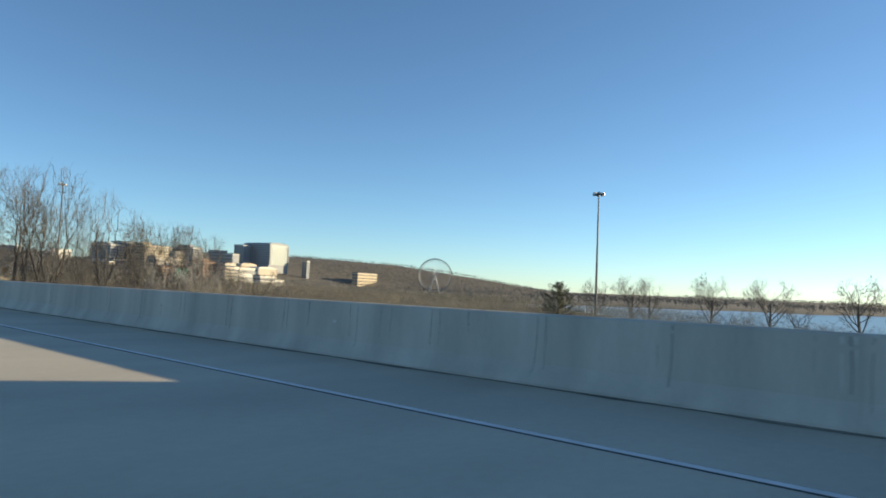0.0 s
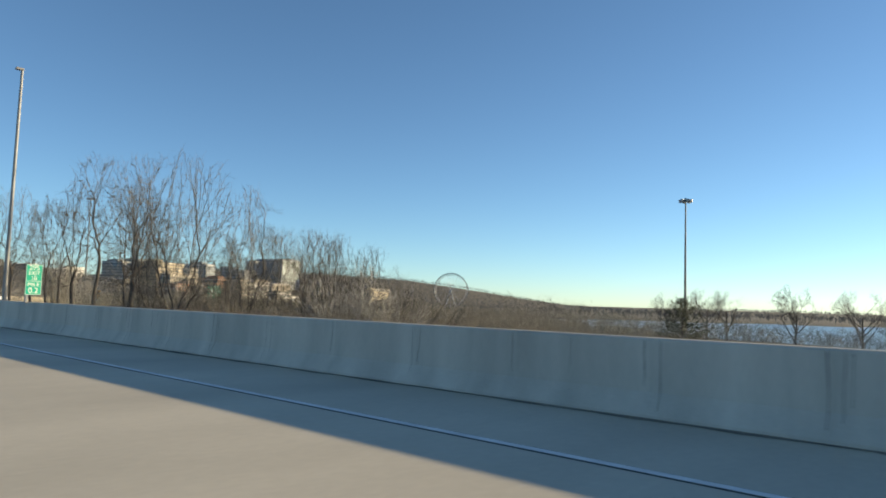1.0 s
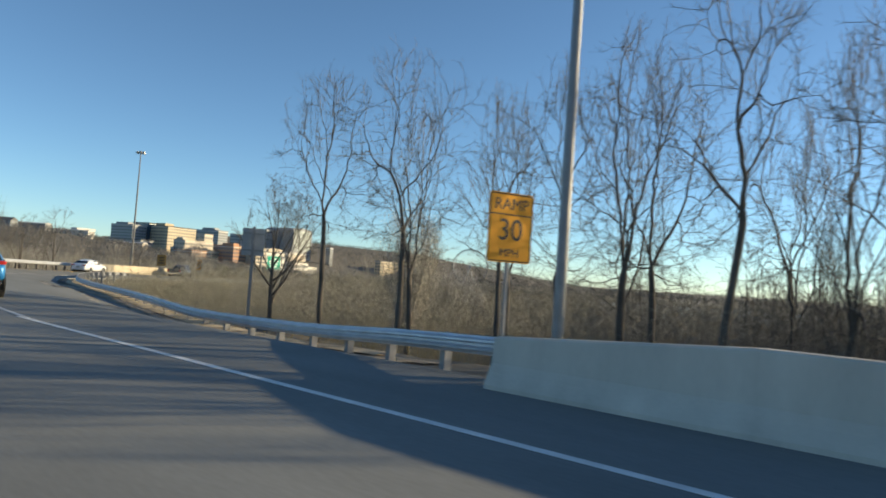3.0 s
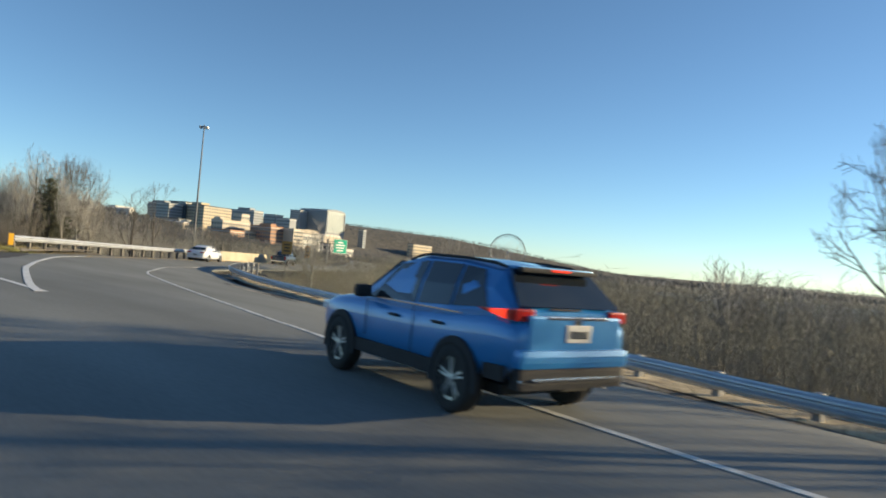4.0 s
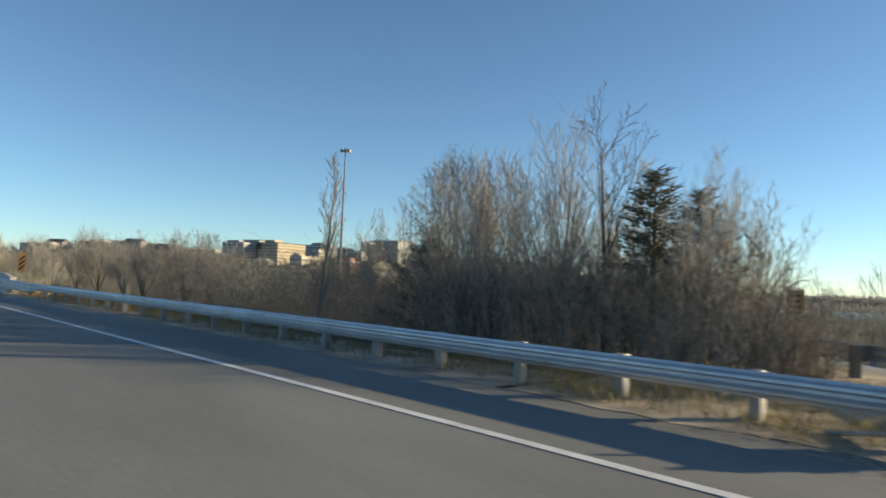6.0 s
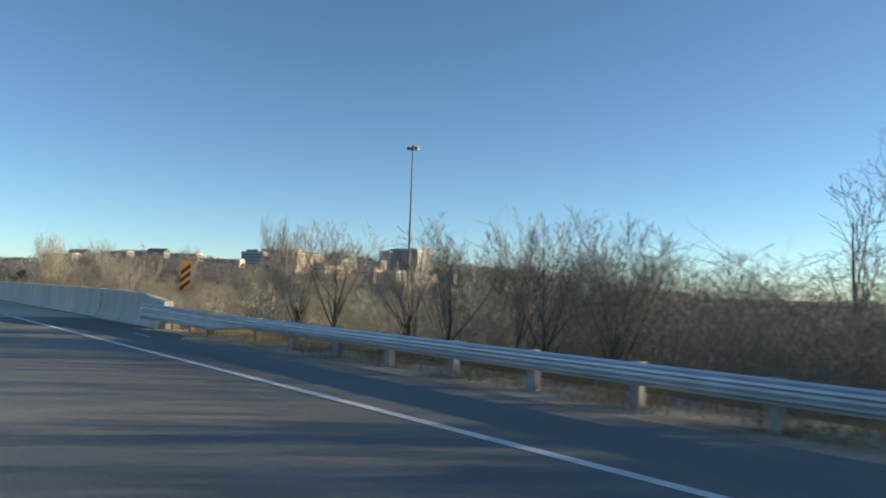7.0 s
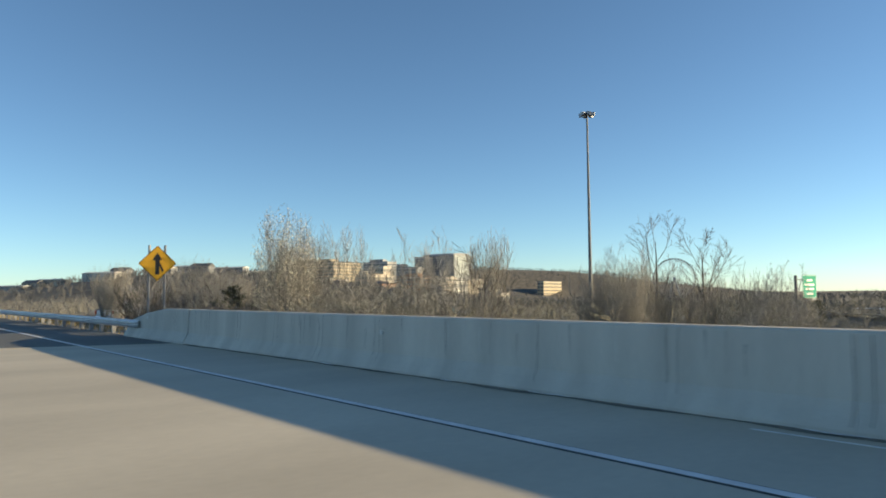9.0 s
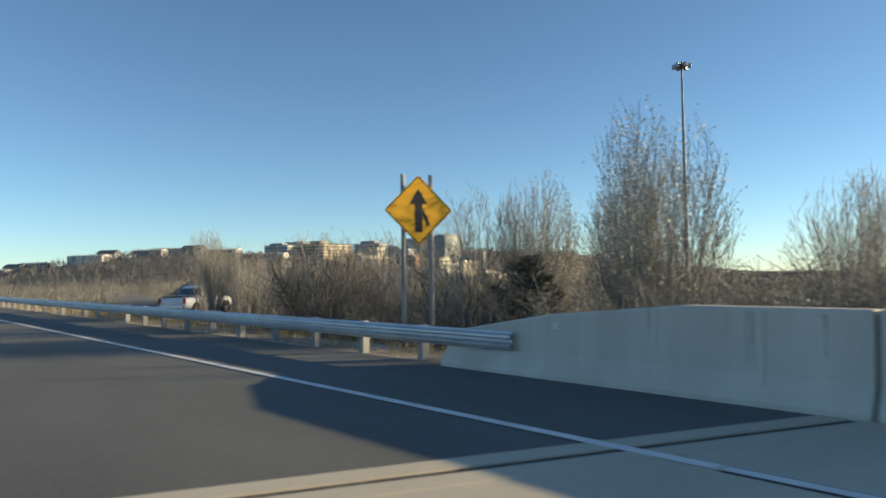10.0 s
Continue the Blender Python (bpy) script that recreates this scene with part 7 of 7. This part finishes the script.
def car(name, label, m, paint, low, high, wheels, radius, trim, pillars):
    """low: rows of x, half width, bottom, top. high: rows of x, half width at the belt, belt, half width of the roof, roof."""
    root = thing(name, label, "car", m)
    rings = [[(x, 0, zb), (x, w * 0.86, zb), (x, w * 0.97, zb + 0.14), (x, w, zb + 0.45 * (zt - zb)), (x, w * 0.985, zb + 0.8 * (zt - zb)), (x, w * 0.93, zt - 0.02), (x, w * 0.55, zt + 0.015), (x, 0, zt + 0.025)] for x, w, zb, zt in low]
    part("body", soft(loft(rings), 1), paint, root, smooth=True)
    rings = [[(x, 0, zl - 0.06), (x, wl, zl - 0.06), (x, wl, zl), (x, wl * 0.5 + wr * 0.5 + 0.015, (zl + zr) / 2), (x, wr, zr - 0.05), (x, wr - 0.14, zr), (x, 0, zr + 0.02)] for x, wl, zl, wr, zr in high]
    part("cabin", loft(rings), paint, root, smooth=False)
    xs = [h[0] for h in high][::-1]

    def row(x):
        return [float(np.interp(x, xs, [h[k] for h in high][::-1])) for k in range(1, 5)]

    def side_point(x, f, side):
        wl, zl, wr, zr = row(x)
        z = zl + 0.02 + (zr - 0.075 - zl) * f
        mid = wl * 0.5 + wr * 0.5 + 0.015
        zm = (zl + zr) / 2
        y = np.interp(z, [zl, zm, zr - 0.05], [wl, mid, wr])
        return (x, (float(y) + 0.007) * side, z)

    for side in (1, -1):
        for a0, a1, b1, b0 in pillars:
            pts = [side_point(x, f, side) for x, f in ((a0, 0.04), ((a0 + a1) / 2, 0.5), (a1, 0.97), (b1, 0.97), ((b0 + b1) / 2, 0.5), (b0, 0.04))]
            part("side_window", skin(pts), M_CARGLASS, root)
        for x in wheels:
            wv = float(np.interp(x, [r[0] for r in low][::-1], [r[1] for r in low][::-1]))
            arch(root, x, (wv + 0.002) * side, radius, side, trim)
            wheel_of(root, x, (wv - 0.07) * side, radius, side)
    front, rear = high[0], high[-1]
    f1, r1 = high[1], high[-2]
    for nm, e, i, grow in (("windscreen", front, f1, 1), ("rear_window", rear, r1, -1)):
        def at(f, side, inset=0.05):
            wl = e[1] + (i[3] - e[1]) * f - inset
            z = e[4] + (i[4] - e[4]) * f
            return (e[0] + (i[0] - e[0]) * f + 0.02 * grow, wl * side, z + 0.022)
        part(nm, skin([at(0.08, 1), at(0.92, 1), at(0.92, -1), at(0.08, -1)]), M_CARGLASS, root)
    return root


def wedge(front, back, y, side):
    """A lamp that tapers forward: front and back are x, lowest, highest."""
    bm = boxed((1, 1, 1))
    for v in bm.verts:
        x, z0, z1 = front if v.co.x > 0 else back
        v.co = Vector((x, (y + 0.035 * (1 if v.co.y > 0 else -1) - (0.03 if x < -2.05 else 0)) * side, z1 if v.co.z > 0 else z0))
    bmesh.ops.recalc_face_normals(bm, faces=bm.faces)
    bmesh.ops.bevel(bm, geom=bm.edges[:], offset=0.012, segments=2, affect="EDGES", profile=0.7)
    return bm


def suv():
    low = [(2.36, 0.60, 0.46, 0.80), (2.26, 0.80, 0.38, 0.92), (1.95, 0.90, 0.34, 1.00), (1.4, 0.925, 0.34, 1.05), (0.95, 0.925, 0.34, 1.07), (0.0, 0.925, 0.34, 1.07), (-1.0, 0.925, 0.34, 1.11), (-1.65, 0.925, 0.38, 1.17), (-2.0, 0.905, 0.46, 1.17), (-2.20, 0.84, 0.52, 1.10), (-2.26, 0.76, 0.56, 1.00)]
    high = [(1.12, 0.83, 1.03, 0.74, 1.06), (0.35, 0.87, 1.03, 0.66, 1.58), (-0.15, 0.88, 1.04, 0.67, 1.665), (-1.0, 0.885, 1.08, 0.67, 1.66), (-1.72, 0.87, 1.14, 0.63, 1.595), (-2.16, 0.82, 1.13, 0.74, 1.16)]
    z = ramp_height(-80.4, 6.7)
    root = car("suv", "bright blue compact SUV with black arches on the exit lane", Matrix.Translation((-80.37, 6.69, max(z, 0))) @ Matrix.Rotation(math.atan2(0.17, -0.985), 4, "Z") @ Matrix.Diagonal((0.89, 0.95, 0.95, 1)), M_BLUE, low, high, (1.40, -1.32), 0.365, M_PLASTIC,
               ((0.84, 0.34, -0.36, -0.36), (-0.43, -0.43, -1.06, -1.10), (-1.15, -1.11, -1.44, -1.76)))
    for s in (1, -1):
        lamp = part("tail_lamp", wedge((-1.66, 1.15, 1.17), (-2.16, 1.08, 1.19), 0.862, s), M_REDLAMP, root)
        part("brake_lamp", wedge((-1.86, 1.13, 1.17), (-2.08, 1.085, 1.19), 0.874, s), lit, lamp)
        part("tail_lamp", boxed((0.07, 0.26, 0.13), (-2.16, 0.70 * s, 1.135), 0.025), M_REDLAMP, root)
        part("door_handle", boxed((0.2, 0.04, 0.035), (0.02, 0.93 * s, 0.90), 0.012), M_PLASTIC, root)
        part("door_handle", boxed((0.2, 0.04, 0.035), (-0.95, 0.93 * s, 0.92), 0.012), M_PLASTIC, root)
        part("wing_mirror", boxed((0.13, 0.22, 0.16), (0.72, 1.0 * s, 1.13), 0.05), M_PLASTIC, root)
        part("sill_trim", boxed((1.95, 0.05, 0.17), (0.04, 0.90 * s, 0.42), 0.02), M_PLASTIC, root)
        part("door_seam", boxed((0.012, 0.006, 0.60), (-0.42, 0.924 * s, 0.78)), M_PLASTIC, root)
        part("door_seam", boxed((0.012, 0.006, 0.46), (0.72, 0.924 * s, 0.80)), M_PLASTIC, root)
        bm = bmesh.new()
        rail = [(0.25, 0.585, 1.575), (0.1, 0.585, 1.63), (-0.15, 0.59, 1.668), (-1.0, 0.59, 1.664), (-1.5, 0.57, 1.635), (-1.66, 0.56, 1.60)]
        for p, q in zip(rail, rail[1:]):
            rod((p[0], p[1] * s, p[2]), (q[0], q[1] * s, q[2]), 0.018, sides=8, bm=bm)
        part("roof_rail", bm, M_PLASTIC, root)
        part("headlamp", boxed((0.3, 0.22, 0.13), (2.14, 0.70 * s, 0.82), 0.04), M_CLEARLAMP, root)
        part("window_strip", boxed((2.2, 0.012, 0.018), (-0.25, 0.892 * s, 1.068)), M_CHROME, root)
        part("bumper_corner", boxed((0.34, 0.05, 0.16), (-1.95, 0.865 * s, 0.54), 0.02), M_PLASTIC, root)
    bumper = part("rear_bumper", boxed((0.2, 1.62, 0.2), (-2.2, 0, 0.70), 0.07), M_BLUE, root)
    part("bumper_base", boxed((0.2, 1.56, 0.24), (-2.17, 0, 0.50), 0.06), M_PLASTIC, bumper)
    part("bumper_strip", boxed((0.04, 1.25, 0.03), (-2.285, 0, 0.50), 0.012), M_CHROME, bumper)
    for s in (1, -1):
        part("bumper_strip", boxed((0.22, 0.03, 0.03), (-2.19, 0.70 * s, 0.485), 0.012, Matrix.Rotation(-0.75 * s, 3, "Z")), M_CHROME, bumper)
    gate = part("tailgate", boxed((0.06, 1.36, 0.44), (-2.225, 0, 0.92), 0.03), M_BLUE, root)
    part("tailgate_strip", boxed((0.03, 0.9, 0.035), (-2.250, 0, 1.12), 0.01), M_CHROME, gate)
    part("emblem", lathe([(0.0, 0.01), (0.055, 0.012), (0.06, 0.0)], 16), M_CHROME, gate, m=pose(-2.255, 0, 1.09, 0, 0, 90))
    badge = part("number_plate", boxed((0.02, 0.36, 0.18), (-2.262, -0.02, 0.96), 0.005), M_ALU_BACK, gate)
    for k in range(5):
        part("plate_bar", boxed((0.006, 0.035, 0.08), (-2.275, -0.13 + 0.055 * k, 0.95)), M_DARKCAR, badge)
    spoiler = part("spoiler", boxed((0.24, 1.10, 0.035), (-1.76, 0, 1.608), 0.015), M_BLUE, root)
    part("spoiler_lip", boxed((0.09, 1.12, 0.05), (-1.885, 0, 1.588), 0.02), M_PLASTIC, spoiler)
    part("high_brake_lamp", boxed((0.02, 0.26, 0.022), (-1.935, 0, 1.596), 0.006), lit, spoiler)
    part("wiper", boxed((0.02, 0.45, 0.02), (-2.16, 0.1, 1.20), 0.005), M_PLASTIC, root)
    part("exhaust_pipe", rod((-2.26, -0.5, 0.40), (-2.0, -0.5, 0.40), 0.035), M_STEEL_OLD, root)
    part("underbody", boxed((3.7, 1.3, 0.12), (0, 0, 0.32), 0.03), M_RUBBER, root)


def sedan():
    low = [(2.35, 0.6, 0.36, 0.66), (2.25, 0.78, 0.26, 0.76), (1.9, 0.88, 0.2, 0.84), (1.4, 0.9, 0.2, 0.9), (0.9, 0.9, 0.2, 0.93), (0, 0.9, 0.2, 0.94), (-1.0, 0.9, 0.2, 0.97), (-1.7, 0.89, 0.24, 1.0), (-2.15, 0.84, 0.3, 0.99), (-2.35, 0.72, 0.38, 0.84)]
    high = [(1.1, 0.82, 0.88, 0.76, 0.92), (0.25, 0.85, 0.91, 0.60, 1.40), (-0.3, 0.86, 0.92, 0.60, 1.45), (-0.9, 0.86, 0.93, 0.59, 1.42), (-1.35, 0.84, 0.95, 0.6, 1.29), (-1.95, 0.78, 0.97, 0.72, 1.0)]
    x, y = -134.9, 31.4
    root = car("sedan", "white saloon car going down the exit ramp", Matrix.Translation((x, y, ramp_height(x, y))) @ Matrix.Rotation(math.atan2(0.75, -0.66), 4, "Z"), M_WHITECAR, low, high, (1.4, -1.35), 0.32, M_WHITECAR,
               ((0.72, 0.22, -0.36, -0.36), (-0.44, -0.44, -0.95, -1.25)))
    for s in (1, -1):
        part("tail_lamp", boxed((0.06, 0.4, 0.12), (-2.28, 0.60 * s, 0.84), 0.02), M_REDLAMP, root)
        part("wing_mirror", boxed((0.12, 0.2, 0.13), (0.72, 0.97 * s, 0.99), 0.04), M_WHITECAR, root)
    part("rear_bumper", boxed((0.2, 1.5, 0.16), (-2.28, 0, 0.42), 0.05), M_WHITECAR, root)
    part("number_plate", boxed((0.02, 0.34, 0.16), (-2.38, 0, 0.62), 0.005), M_ALU_BACK, root)
    part("underbody", boxed((4.0, 1.5, 0.12), (0, 0, 0.2), 0.03), M_RUBBER, root)


def pickup(name, label, m, paint, load=False):
    low = [(2.85, 0.7, 0.5, 0.9), (2.7, 0.9, 0.4, 1.05), (2.2, 0.96, 0.36, 1.12), (1.3, 0.97, 0.36, 1.16), (0, 0.97, 0.36, 1.18), (-1.5, 0.97, 0.36, 1.18), (-2.75, 0.96, 0.42, 1.18), (-2.85, 0.9, 0.5, 1.1)]
    high = [(1.5, 0.86, 1.12, 0.8, 1.17), (0.85, 0.9, 1.15, 0.72, 1.78), (0.3, 0.9, 1.15, 0.72, 1.86), (-0.5, 0.9, 1.16, 0.72, 1.84), (-0.85, 0.88, 1.16, 0.72, 1.7), (-0.95, 0.86, 1.15, 0.8, 1.2)]
    root = car(name, label, m, paint, low, high, (1.75, -1.75), 0.38, M_PLASTIC, ((1.2, 0.82, 0.2, 0.2), (0.12, 0.12, -0.55, -0.7)))
    for s in (1, -1):
        part("tail_lamp", boxed((0.05, 0.16, 0.34), (-2.84, 0.85 * s, 0.95), 0.02), M_REDLAMP, root)
        part("wing_mirror", boxed((0.14, 0.22, 0.22), (1.1, 1.08 * s, 1.3), 0.04), M_PLASTIC, root)
    part("rear_bumper", boxed((0.16, 1.7, 0.18), (-2.9, 0, 0.55), 0.04), M_CHROME, root)
    part("tonneau_cover", boxed((1.7, 1.6, 0.05), (-1.95, 0, 1.2), 0.01), M_PLASTIC, root)
    part("underbody", boxed((4.8, 1.5, 0.15), (0, 0, 0.35), 0.03), M_RUBBER, root)


suv()
sedan()
pickup("pickup_truck", "dark pickup truck far down the exit ramp", Matrix.Translation((-151.5, 50.8, ramp_height(-151.5, 50.8))) @ Matrix.Rotation(math.atan2(0.74, -0.67), 4, "Z"), M_DARKCAR)
side = part("side_road", sweep("side_road", [(-330, 34, -0.7), (-285, 22.5, -0.7), (-252, 16.0, -0.68), (-226, 12.6, -0.68), (-216, 14, -1.6)], [(-9, -3.5), (9, -3.5), (2.6, 0.0), (-2.6, 0.0)]), M_ASPHALT_OLD)
tagged(side, "narrow worn asphalt road behind the guardrail", "road", kind="structure")
pickup("pickup_truck", "white pickup truck half hidden behind the guardrail", Matrix.Translation((-244.5, 15.0, -0.68)) @ Matrix.Rotation(math.atan2(0.80, -0.60), 4, "Z"), M_WHITECAR)
